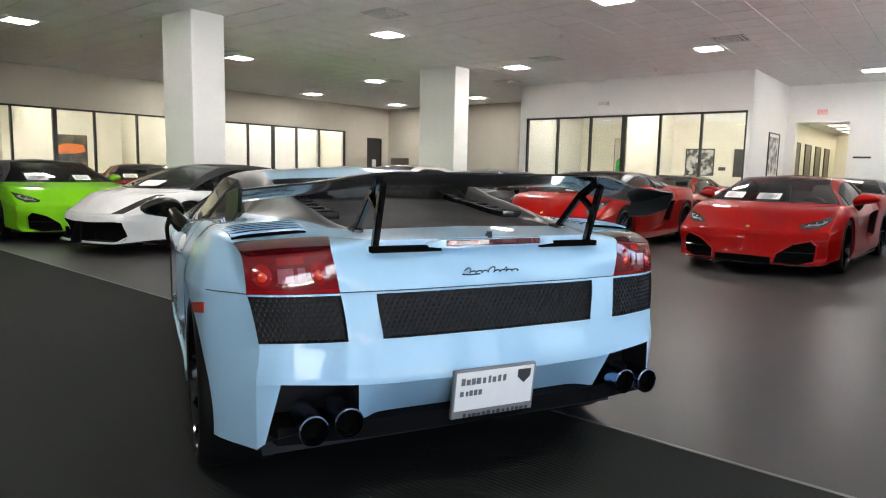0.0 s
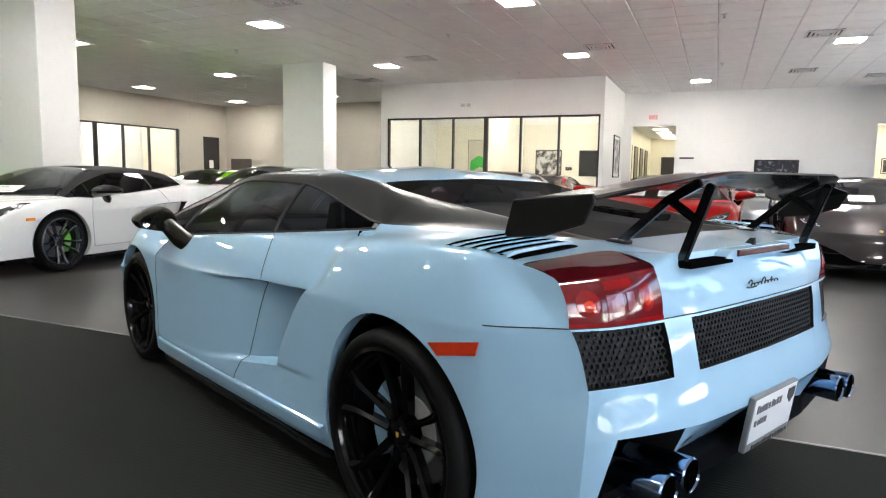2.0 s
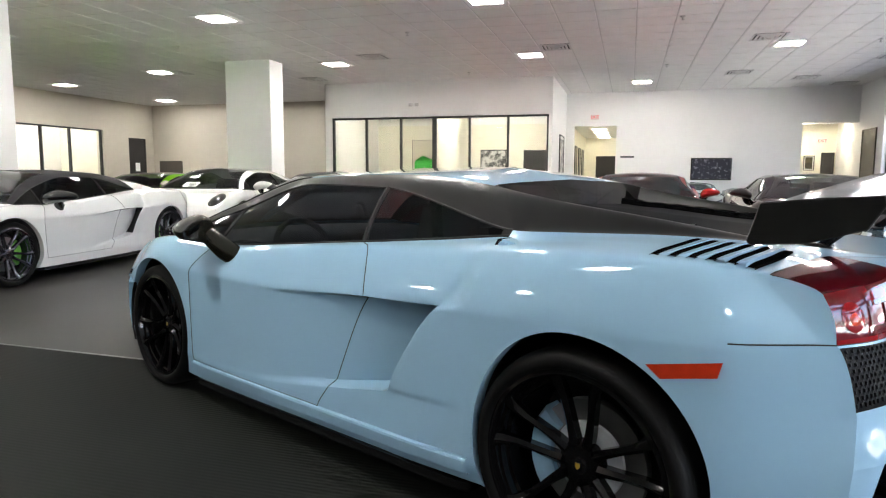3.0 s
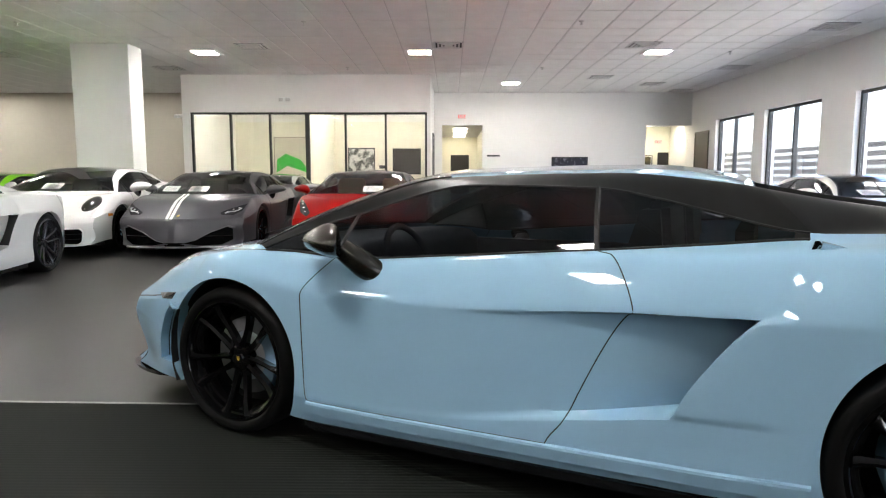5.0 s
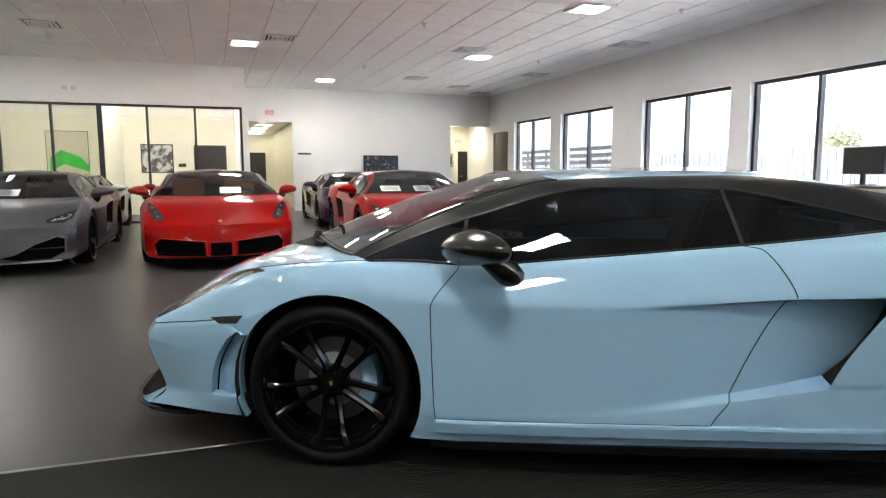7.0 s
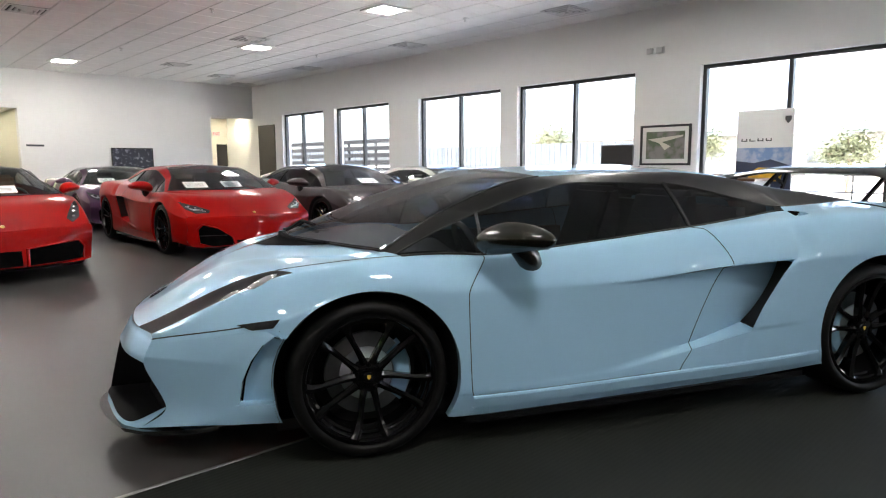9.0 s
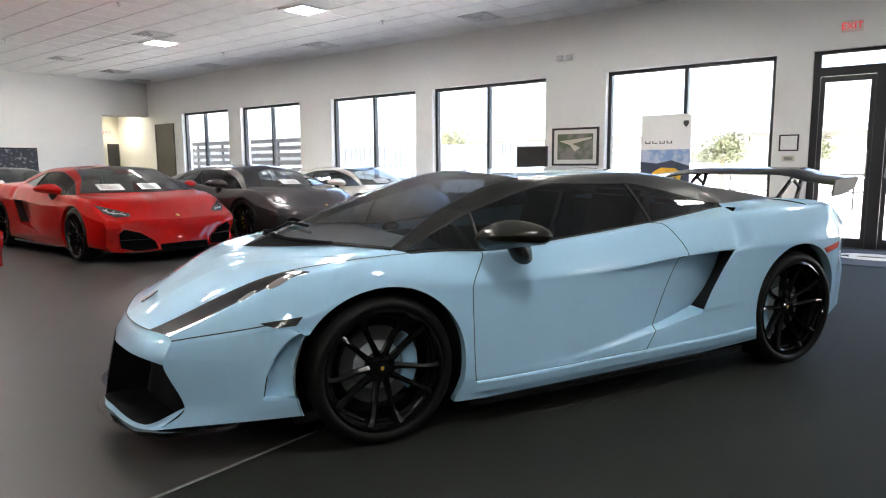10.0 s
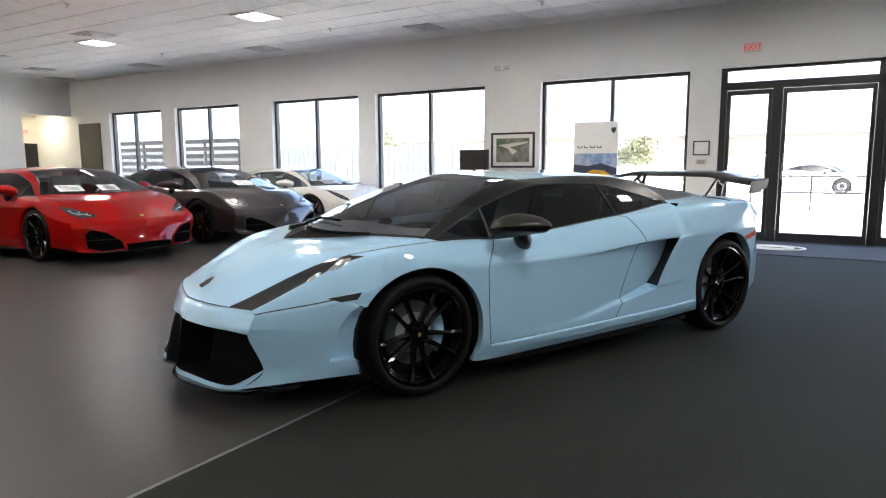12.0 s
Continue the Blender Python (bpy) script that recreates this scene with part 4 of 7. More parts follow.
def super_car(m, label, paint_mat, q=1.0, roof="same", rail_mat=None, rim="rim", caliper="caliper_blue", wing=False, fine=True, z_scale=1.0, seat="leather", group="", plate=False, glassm="tint", rear_grey=True, nose=0.0, front="wedge"):
    """A low mid-engined two-seater built panel by panel."""
    car = thing("sports_car", m, label, "car", group)
    wide = 0.0 if front == "wedge" else 1.0

    def tall(net):
        return [[(x, y, z * z_scale) for x, y, z in r] for r in net]
    sh = Shell(q, coupe_net(z_scale, nose, wide), tall(tail_net()), tall(nose_net(nose, wide)))
    if fine:
        sh.notch()
    rail_mat = rail_mat or paint_mat
    roof_mat = {"same": paint_mat, "cloth": M["cloth_top"]}.get(roof, M["carbon"])
    S = 55 if fine else 45

    def skin(name, cells, material, sides=(1, -1), which="grid", label="", push=0.0, single=False):
        """A panel for each side, or one across the middle."""
        made = None
        if single:
            b = bmesh.new()
            for s in (1, -1):
                sh.panel(b, cells, which, s, push)
            bmesh.ops.remove_doubles(b, verts=b.verts[:], dist=0.0004)
            return part(name, b, material, car, label, smooth=S)
        for s in sides:
            b = sh.panel(bmesh.new(), cells, which, s, push)
            made = part(name, b, material, car, label, smooth=S)
        return made

    # painted panels
    skin("door", lambda i, j: i in (6, 7) and 1 <= j <= 6, paint_mat)
    skin("rear_quarter", lambda i, j: (i in (1, 2, 3) and j <= 7) or (i == 0 and 5 <= j <= 7) or (i in (4, 5) and (1 <= j <= 6) and not (i == 4 and j == 3)), paint_mat)
    skin("rear_bumper_side", lambda i, j: i == 0 and j <= 4, paint_mat)
    skin("front_fender", lambda i, j: (i == 8 and 1 <= j <= 6) or (i == 9 and j <= 6) or (i == 10 and j == 5), paint_mat)
    skin("front_bumper_side", lambda i, j: i == 10 and j <= 4, paint_mat)
    skin("sill", lambda i, j: i in (4, 5, 6, 7, 8) and j == 0, paint_mat)
    skin("bonnet", lambda i, j: i in (9, 10) and j >= 7, paint_mat, single=True)
    skin("roof", lambda i, j: i in (5, 6) and j >= 9, roof_mat, single=True)
    skin("roof_rail", lambda i, j: j == 8 and 4 <= i <= 8 or (i == 4 and j == 7), rail_mat)
    skin("buttress", lambda i, j: i in (1, 2, 3) and j in (8, 9), paint_mat if roof == "cloth" else rail_mat)
    skin("tail_deck", lambda i, j: i == 0 and j >= 8, paint_mat, single=True)
    skin("engine_cover", lambda i, j: i in (1, 2, 3) and j == 10, M["bay_black"] if rear_grey else paint_mat, single=True, label="matt black engine cover")
    skin("rear_window", lambda i, j: i == 4 and j in (9, 10), M["tint"], single=True)
    skin("windscreen", lambda i, j: i in (7, 8) and j >= 9, M["screen_glass"], single=True)
    skin("side_window", lambda i, j: i in (6, 7) and j == 7, M[glassm])
    skin("front_quarter_window", lambda i, j: i == 8 and j == 7, M[glassm])
    skin("quarter_window", lambda i, j: i == 5 and j == 7, M[glassm])
    skin("side_intake", lambda i, j: i == 4 and j == 3, M["matt_grille"], label="black side intake opening")
    # tail
    cut = {(5, 0), (5, 1), (3, 0), (3, 1), (3, 3), (3, 4), (0, 1)}
    skin("rear_bumper", lambda i, j: (i, j) not in cut and i >= 1 and not (i == 5 and j >= 2), paint_mat, which="tail", single=True)
    skin("rear_valance", lambda i, j: i == 0 and (i, j) not in cut, paint_mat, which="tail", single=True)
    skin("tail_panel", lambda i, j: i == 5 and j >= 2, paint_mat, which="tail", single=True)
    for s in (1, -1):
        lamp = part("tail_light", sh.panel(bmesh.new(), lambda i, j: i == 5 and j in (0, 1), "tail", s), M["lens_red"], car, "dark red tail light lens", smooth=S)
        rs, cs = sh.cv[:6], sh.ct
        sub = quad_at(sh.tail, rs, cs, 3, 4, 0, 2)
        part("tail_vent", recess(bmesh.new(), sub, 0.045, s, False), M["under"], car)
        sub2 = quad_at(sh.tail, rs, cs, 0, 1, 1, 2)
        part("exhaust_well", recess(bmesh.new(), sub2, 0.16, s, False), M["under"], car, "black exhaust recess")
        if fine:
            part("tail_vent_mesh", honeycomb(bmesh.new(), sub, 0.012, s), M["matt_grille"], car, "black honeycomb mesh")
            # inner lamps of the tail light
            sub3 = quad_at(sh.tail, rs, cs, 5, 6, 0, 2)
            n, mm = sub3.shape[:2]

            def lamp_patch(name, r0, r1, c0, c1, material, lbl):
                b = bmesh.new()
                i0, i1, j0 = int(r0 * (n - 1)), max(int(r1 * (n - 1)), int(r0 * (n - 1)) + 1), round(c0 * (mm - 1))
                j1 = max(round(c1 * (mm - 1)), j0 + 1)
                g = [[b.verts.new((p[0] - 0.0025, p[1] * s, p[2] + 0.001)) for p in row[j0:j1 + 1]] for row in sub3[i0:i1 + 1]]
                for a in range(len(g) - 1):
                    for c in range(len(g[0]) - 1):
                        f = (g[a][c], g[a][c + 1], g[a + 1][c + 1], g[a + 1][c])
                        b.faces.new(f if s < 0 else f[::-1])
                part(name, b, material, lamp, lbl, smooth=S)

            def lamp_disc(name, r, c, rr, rc, lift, material, lbl):
                """A round lamp bowl set into the lens face."""
                b = bmesh.new()

                def on(a, e, up):
                    u, v = min(max(a, 0), 1) * (n - 1), min(max(e, 0), 1) * (mm - 1)
                    i, j = min(int(u), n - 2), min(int(v), mm - 2)
                    fu, fv = u - i, v - j
                    p = sub3[i, j] * (1 - fu) * (1 - fv) + sub3[i + 1, j] * fu * (1 - fv) + sub3[i, j + 1] * (1 - fu) * fv + sub3[i + 1, j + 1] * fu * fv
                    return b.verts.new((p[0] - up, p[1] * s, p[2]))
                rings = [[on(r + rr * k * math.sin(2 * math.pi * a / 20), c + rc * k * math.cos(2 * math.pi * a / 20), lift + 0.003 * (1 - k * k)) for a in range(20)] for k in (1.0, 0.7, 0.35)]
                mid = on(r, c, lift + 0.003)
                for a in range(20):
                    for ra, rb in zip(rings, rings[1:]):
                        b.faces.new((ra[a], ra[(a + 1) % 20], rb[(a + 1) % 20], rb[a]))
                    b.faces.new((rings[-1][a], rings[-1][(a + 1) % 20], mid))
                bmesh.ops.recalc_face_normals(b, faces=b.faces[:])
                part(name, b, material, lamp, lbl, smooth=60)
            for c0, c1 in ((0.18, 0.105), (0.80, 0.09)):
                lamp_disc("lamp_bowl", 0.34, c0, 0.20, c1, 0.002, M["lens_band"], "red lamp bowl")
                lamp_disc("lamp_core", 0.32, c0, 0.09, c1 * 0.5, 0.004, M["lens_orange"], "bright orange lamp core")
            lamp_patch("fog_lamp", 0.50, 0.66, 0.34, 0.64, M["lens_band"], "red-orange upper lamp band")
            lamp_patch("lower_band", 0.0, 0.12, 0.02, 0.98, M["lens_band"], "bright red reflector band")
            lamp_patch("upper_lens", 0.74, 1.0, 0.0, 1.0, M["lens_deep"], "deep red upper lens")
            for c in range(6):
                lamp_patch("reverse_lamp", 0.20, 0.46, 0.36 + 0.046 * c, 0.36 + 0.046 * c + 0.040, M["lens_clear"], "pale ribbed reversing lamp")
        # exhaust tips
        for k, (yy, zz) in enumerate(((0.655, 0.335), (0.545, 0.345))):
            b = bmesh.new()
            seg = 28 if fine else 12
            r0 = 0.046
            prof = [(r0 - 0.006, -0.02), (r0, 0.0), (r0, -0.04), (r0, -0.17), (r0 - 0.012, -0.20), (r0 - 0.012, -0.1), (r0 - 0.005, -0.03)]
            rings = []
            for rr, oo in ((r0 - 0.014, 0.20), (r0 - 0.004, 0.15), (r0, 0.03), (r0 + 0.001, 0.004), (r0 - 0.003, 0.0), (r0 - 0.005, 0.005)):
                rings.append([b.verts.new((-2.075 + oo, s * yy + rr * math.cos(2 * math.pi * a / seg), zz * z_scale + rr * math.sin(2 * math.pi * a / seg))) for a in range(seg)])
            for ra, rb in zip(rings, rings[1:]):
                for a in range(seg):
                    b.faces.new((ra[a], ra[(a + 1) % seg], rb[(a + 1) % seg], rb[a]))
            bmesh.ops.recalc_face_normals(b, faces=b.faces[:])
            bore = bmesh.new()
            bmesh.ops.create_circle(bore, cap_ends=True, segments=seg, radius=r0 - 0.008, matrix=Matrix.Translation((-2.03, s * yy, zz * z_scale)) @ pose(0, 0, 0, 0, 90, 0))
            lathe_rings = [[bore.verts.new((-2.075 + oo, s * yy + rr * math.cos(2 * math.pi * a / seg), zz * z_scale + rr * math.sin(2 * math.pi * a / seg))) for a in range(seg)] for rr, oo in ((r0 - 0.0045, 0.006), (r0 - 0.008, 0.05))]
            for a in range(seg):
                bore.faces.new((lathe_rings[0][a], lathe_rings[0][(a + 1) % seg], lathe_rings[1][(a + 1) % seg], lathe_rings[1][a]))
            part("exhaust_bore", bore, M["slot_black"], car, "matt black bore of the exhaust tip")
            part("exhaust_tip", b, M["blued"] if fine else M["chrome"], car, "blued titanium exhaust tip" if fine else "", smooth=35)
    sub = quad_at(sh.tail, sh.cv[:6], sh.ct, 3, 4, 3, 5)
    sub = np.concatenate([sub, (sub * (1, -1, 1))[:, -2::-1]], axis=1)
    part("centre_vent", recess(bmesh.new(), sub, 0.04, 1, False), M["under"], car)
    if fine:
        part("centre_vent_mesh", honeycomb(bmesh.new(), sub, 0.01, 1), M["matt_grille"], car, "black honeycomb mesh")
    # nose
    ncut = {(1, 0), (1, 1), (1, 2), (1, 3), (1, 4), (0, 4)} if front == "wedge" else set()
    skin("front_bumper", lambda i, j: (i, j) not in ncut, paint_mat, which="nose", single=True)
    if front == "wedge":
        skin("nose_centre", lambda i, j: (i, j) in ((1, 4), (0, 4)), M["bay_black"], which="nose", single=True, label="recessed black centre of the nose")
    for s in (1, -1) if front == "wedge" else ():
        part("front_intake", recess(bmesh.new(), quad_at(sh.nose, sh.cv[:6], sh.ct, 1, 2, 0, 4), -0.16, s, True), M["bay_black"], car, "black front air intake")
    for s in (1, -1):
        if front != "wedge":
            part("fender_top", sh.panel(bmesh.new(), lambda i, j: i == 10 and j == 6, "grid", s), paint_mat, car, smooth=S)
            continue
        lampf = part("headlight", sh.panel(bmesh.new(), lambda i, j: i == 10 and j == 6, "grid", s), M["lamp_dark"], car, "slim dark headlight under a clear cover", smooth=S)
        b = bmesh.new()
        for (px, py, rr) in ((1.655, .728, .046), (1.775, .702, .032)):
            fall = math.degrees(math.atan2(sh.top_z(px - 0.05, py) - sh.top_z(px + 0.05, py), 0.10))
            bmesh.ops.create_uvsphere(b, u_segments=14, v_segments=8, radius=rr, matrix=Matrix.Translation((px, s * py, sh.top_z(px, py) - 0.30 * rr)) @ pose(0, 0, 0, 0, fall, 0) @ Matrix.Diagonal((1.6, 0.75, 0.42, 1)))
        part("reflector", b, M["chrome"], lampf, "bright round reflectors", smooth=60)
    # lips, skirts, undertray
    b = bmesh.new()
    half = [(1.84, .70), (1.92, .718), (2.01, .705), (2.10, .675), (2.190, .600), (2.258, .46), (2.303, .33), (2.325, .22), (2.320, .14)]
    if wide:
        half = [(1.84, .70), (1.92, .718), (2.01, .705), (2.10, .665), (2.185, .565), (2.255, .42), (2.303, .28), (2.327, .12)]
    outl = half + [(2.332 if wide else 2.272, 0)] + [(x, -y) for x, y in half[::-1]]
    prism(b, [(p[0], p[1]) for p in outl], 0.133, 0.157, "xy")
    for v in b.verts:
        if v.co.z < 0.14:
            v.co.x -= 0.03 * max(0, v.co.x - 1.7)
            v.co.y *= 0.985
    part("front_splitter", b, M["gloss_black"], car, "gloss black front splitter")
    for s in (1, -1):
        b = bmesh.new()
        prism(b, [(0.92, .80), (0.90, .872), (0.84, .888), (0.3, .894), (-.3, .896), (-.84, .900), (-.88, .885), (-.88, .80)], 0.118, 0.147, "xy")
        if s < 0:
            bmesh.ops.scale(b, vec=(1, -1, 1), verts=b.verts[:])
            bmesh.ops.reverse_faces(b, faces=b.faces[:])
        part("side_skirt", b, M["gloss_black"], car, "gloss black side skirt")
    b = bmesh.new()
    prism(b, [(-1.70, .80), (-1.93, .74), (-1.975, .45), (-1.985, 0), (-1.975, -.45), (-1.93, -.74), (-1.70, -.80)], 0.25, 0.308, "xy")
    part("diffuser", b, M["bay_black"], car, "black rear diffuser")
    part("undertray", box(-1.68, -.78, 0.12, 1.62, .74, 0.165), M["under"], car)
    # wheel wells and arch lips
    for ax, tr, ar in AXLES:
        for s in (1, -1):
            b = bmesh.new()
            seg = 20
            y_in, y_out = 0.52, 0.90
            ra = [[b.verts.new((ax + (ar + 0.008) * math.sin(a), s * yy, 0.33 + (ar + 0.008) * math.cos(a))) for a in [math.radians(-112 + 224 * k / seg) for k in range(seg + 1)]] for yy in (y_in, y_out - 0.035)]
            for k in range(seg):
                b.faces.new((ra[0][k], ra[0][k + 1], ra[1][k + 1], ra[1][k]))
            b.faces.new(ra[0])
            part("wheel_liner", b, M["under"], car, smooth=40)
            edge = sh.arch_edge(ax, ar, s)
            if len(edge) > 6:
                b = bmesh.new()
                o = [b.verts.new(p) for p in edge]
                i2 = [b.verts.new((p[0] + 0.004 * (p[0] - ax) / ar, p[1] - s * 0.05, p[2] + 0.004 * (p[2] - 0.33) / ar)) for p in edge]
                for k in range(len(edge) - 1):
                    b.faces.new((o[k], o[k + 1], i2[k + 1], i2[k]))
                part("arch_lip", b, paint_mat, car, smooth=60)
            w = 0.235 if ax > 0 else 0.295
            make_wheel(car, ax, s, tr, w, (0.885 if ax > 0 else 0.925), M[rim], M[caliper], fine)
    # shut lines
    def seam(pts, r=0.0021, name="shut_line", material="under"):
        if len(pts) > 2:
            part(name, tube(bmesh.new(), pts, r, 5), M[material], car)
    for s in (1, -1):
        seam(sh.line(u=6, lo=1, hi=7, side=s))
        seam(sh.line(u=8, lo=1, hi=7, side=s))
        seam(sh.line(v=1, lo=6, hi=8, side=s), 0.0018)
        if fine:
            seam(sh.line(v=5, lo=10, hi=11, side=s), 0.0028)
            seam([p for p in sh.line(v=5, lo=0, hi=2, side=s) if p[0] < -1.66], 0.002)
            seam(sh.line(u=5, lo=0, hi=5, which="tail", side=s), 0.002)
            seam(sh.line(u=6, lo=1, hi=5, which="nose", side=s), 0.0025)
            seam(sh.line(v=7, lo=9, hi=10, side=s), 0.0022)
        seam(sh.line(v=7, lo=4, hi=9, side=s), 0.006, "window_seal")
        seam(sh.line(v=8, lo=4, hi=9, side=s), 0.005, "window_seal")
        seam(sh.line(u=6, lo=7, hi=8, side=s), 0.010, "window_pillar")
        seam(sh.line(u=8, lo=7, hi=8, side=s), 0.008, "window_pillar")
        seam(sh.line(v=9, lo=7, hi=9, side=s), 0.006, "screen_seal")
        seam(sh.line(u=9, lo=9, hi=11, side=s), 0.007, "screen_seal")
    # mirrors
    for s in (1, -1):
        b = bmesh.new()
        bmesh.ops.create_uvsphere(b, u_segments=24, v_segments=14, radius=1.0)
        for v in b.verts:
            x, y, z = v.co
            if x < -0.35:
                x = -0.35 - (abs(x) - 0.35) * 0.25
            zz = (z * 0.072 if z > 0 else max(z * 0.062, -0.038)) * (1 - 0.30 * y) * (1 - 0.42 * max(0.0, x))
            v.co = (x * 0.112 + 0.722 - y * 0.085, s * (0.955 + y * 0.135), (0.858 + zz * 1.12 + 0.016 * y + 0.012 * max(0.0, x)) * z_scale)
        if s < 0:
            bmesh.ops.reverse_faces(b, faces=b.faces[:])
        mir = part("wing_mirror", b, M["mirror_shell"] if fine else paint_mat, car, "gloss black wing mirror" if fine else "", smooth=60)
        b = bmesh.new()
        tube(b, [(0.595, s * 0.815, 0.735 * z_scale), (0.63, s * 0.862, 0.78 * z_scale), (0.70, s * 0.905, 0.845 * z_scale)], [0.050, 0.050, 0.040], 12)
        part("mirror_arm", b, M["mirror_shell"], mir, smooth=50)
        b = bmesh.new()
        vs = [b.verts.new((0.668 + yy * -0.075, s * (0.955 + yy * 0.105), (0.858 + zz) * z_scale)) for yy, zz in ((-0.9, -0.02), (-0.7, 0.03), (0.2, 0.042), (0.85, 0.025), (0.9, -0.01), (0.3, -0.030))]
        b.faces.new(vs if s > 0 else vs[::-1])
        part("mirror_glass", b, M["mirror_glass"], mir)
    # cabin
    seats(car, seat, z_scale)
    return car, sh


def seats(car, seat, zs):
    b = bmesh.new()
    rows = []
    for k in range(25):
        y = -0.70 + 1.40 * k / 24
        xf = 1.50 - 0.30 * (y / 0.70) ** 2
        hump = 0.022 * math.exp(-((y - 0.36) / 0.17) ** 2)
        rows.append([b.verts.new((x, y, z * zs)) for x, z in ((xf, .60), (xf, .792), (xf * 0.6 + .36, .800), (1.0, .802 + hump), (.88, .792 + hump), (.83, .752 + hump), (.82, .58))])
    for ra, rb in zip(rows, rows[1:]):
        for c in range(6):
            b.faces.new((ra[c], ra[c + 1], rb[c + 1], rb[c]))
    bmesh.ops.recalc_face_normals(b, faces=b.faces[:])
    part("dashboard", b, M["leather"], car, smooth=50)
    part("cabin_floor", box(-0.62, -0.74, 0.20, 1.15, 0.74, 0.24), M["leather"], car)
    part("bulkhead", box(-0.70, -0.60, 0.24, -0.64, 0.60, 0.93 * zs), M["leather"], car)
    for s in (1, -1):
        part("door_card", box(-0.30, s * 0.70, 0.25, 0.85, s * 0.76, 0.74), M["leather"], car)
        st = part("seat", box(-0.28, s * 0.36 - 0.24, 0.26, 0.28, s * 0.36 + 0.24, 0.42, 0.05), M[seat], car, smooth=40)
        b = bmesh.new()
        prism(b, [(-0.25, .36), (-0.10, .40), (-0.26, .80), (-0.33, 1.02), (-0.42, 1.03), (-0.44, .80)], s * 0.36 - 0.22, s * 0.36 + 0.22, "xz")
        bmesh.ops.bevel(b, geom=b.edges[:], offset=0.03, segments=2, affect="EDGES")
        part("seat_back", b, M[seat], st, smooth=40)
    c = Vector((0.70, 0.36, 0.72 * zs))
    b = bmesh.new()
    tube(b, [c + Vector((0.07 * math.sin(a), 0.175 * math.cos(a), 0.165 * math.sin(a))) for a in [2 * math.pi * k / 24 for k in range(24)]], 0.015, 8, True)
    tube(b, [c + Vector((0, -0.17, 0)), c + Vector((0.02, 0, -0.01)), c + Vector((0, 0.17, 0))], 0.016, 6)
    tube(b, [c + Vector((0.02, 0, -0.01)), c + Vector((0.25, 0, -0.10))], 0.03, 8)
    part("steering_wheel", b, M["leather"], car, smooth=50)


# ---- the light blue car in the middle ----
CAR = Matrix.Translation((3.080, 3.193, 0.004)) @ pose(0, 0, 0, 0, 0, 64.03)
hero, shell = super_car(CAR, "sky-blue low sports car with satin black pillars and rear wing", M["blue"], 1.6, rail_mat=M["carbon"])


def rear_wing(car):
    wing = new("rear_wing")
    wing.parent = car
    wing["label"] = "raised gloss black rear wing with end plates"
    b = bmesh.new()
    sec = [(0.0, 0.0), (0.02, 0.016), (0.07, 0.026), (0.14, 0.026), (0.22, 0.018), (0.285, 0.012), (0.29, 0.006), (0.22, 0.002), (0.14, -0.006), (0.06, -0.010), (0.015, -0.008)]
    rows, n = [], 48
    for k in range(n + 1):
        y = -0.842 + 1.684 * k / n
        a = abs(y)
        t = min(max((a - 0.36) / 0.36, 0), 1)
        t = t * t * (3 - 2 * t)
        z = 1.078 - 0.045 * t - 0.018 * max(0, a - 0.7) / 0.16
        xf = -1.700 - 0.085 * (1 - t)
        rows.append([b.verts.new((xf - sx * (0.94 - 0.08 * t), y, z - 0.012 + sz + 0.115 * sx)) for sx, sz in sec])
    m = len(sec)
    for ra, rb in zip(rows, rows[1:]):
        for i in range(m):
            b.faces.new((ra[i], ra[(i + 1) % m], rb[(i + 1) % m], rb[i]))
    b.faces.new(rows[0][::-1])
    b.faces.new(rows[-1])
    bmesh.ops.recalc_face_normals(b, faces=b.faces[:])
    part("wing_blade", b, M["gloss_black"], wing, smooth=40)
    for s in (1, -1):
        b = bmesh.new()
        prism(b, [(-1.698, 1.033), (-1.672, 0.945), (-1.682, 0.936), (-1.80, 0.947), (-1.915, 0.982), (-1.948, 1.035), (-1.942, 1.054), (-1.80, 1.044)], s * 0.838, s * 0.850, "xz")
        bmesh.ops.bevel(b, geom=[e for e in b.edges], offset=0.003, segments=1, affect="EDGES")
        part("end_plate", b, M["carbon"], wing)
        st = new("wing_support")
        st.parent = wing
        for nm, a, c, w in (("strut", (-1.935, 0.858), (-2.020, 1.076), 0.014), ("strut", (-1.735, 0.900), (-1.890, 1.034), 0.012), ("head", (-1.885, 1.030), (-1.985, 1.080), 0.013), ("brace", (-1.890, 1.034), (-1.980, 0.980), 0.011)):
            b = bmesh.new()
            d = Vector((c[0] - a[0], c[1] - a[1])).normalized()
            nn = Vector((-d.y, d.x)) * w
            prism(b, [(a[0] - nn.x, a[1] - nn.y), (a[0] + nn.x, a[1] + nn.y), (c[0] + nn.x, c[1] + nn.y), (c[0] - nn.x, c[1] - nn.y)], s * 0.424 - 0.011, s * 0.424 + 0.011, "xz")
            bmesh.ops.bevel(b, geom=b.edges[:], offset=0.004, segments=2, affect="EDGES")
            part(nm, b, M["gloss_black"], st, smooth=40)
        part("foot", box(-1.958, s * 0.424 - 0.013, 0.856, -1.915, s * 0.424 + 0.013, 0.874, 0.006), M["gloss_black"], st)
        part("foot", box(-1.77, s * 0.424 - 0.02, 0.898, -1.70, s * 0.424 + 0.02, 0.914, 0.006), M["gloss_black"], st)
    return wing


rear_wing(hero)


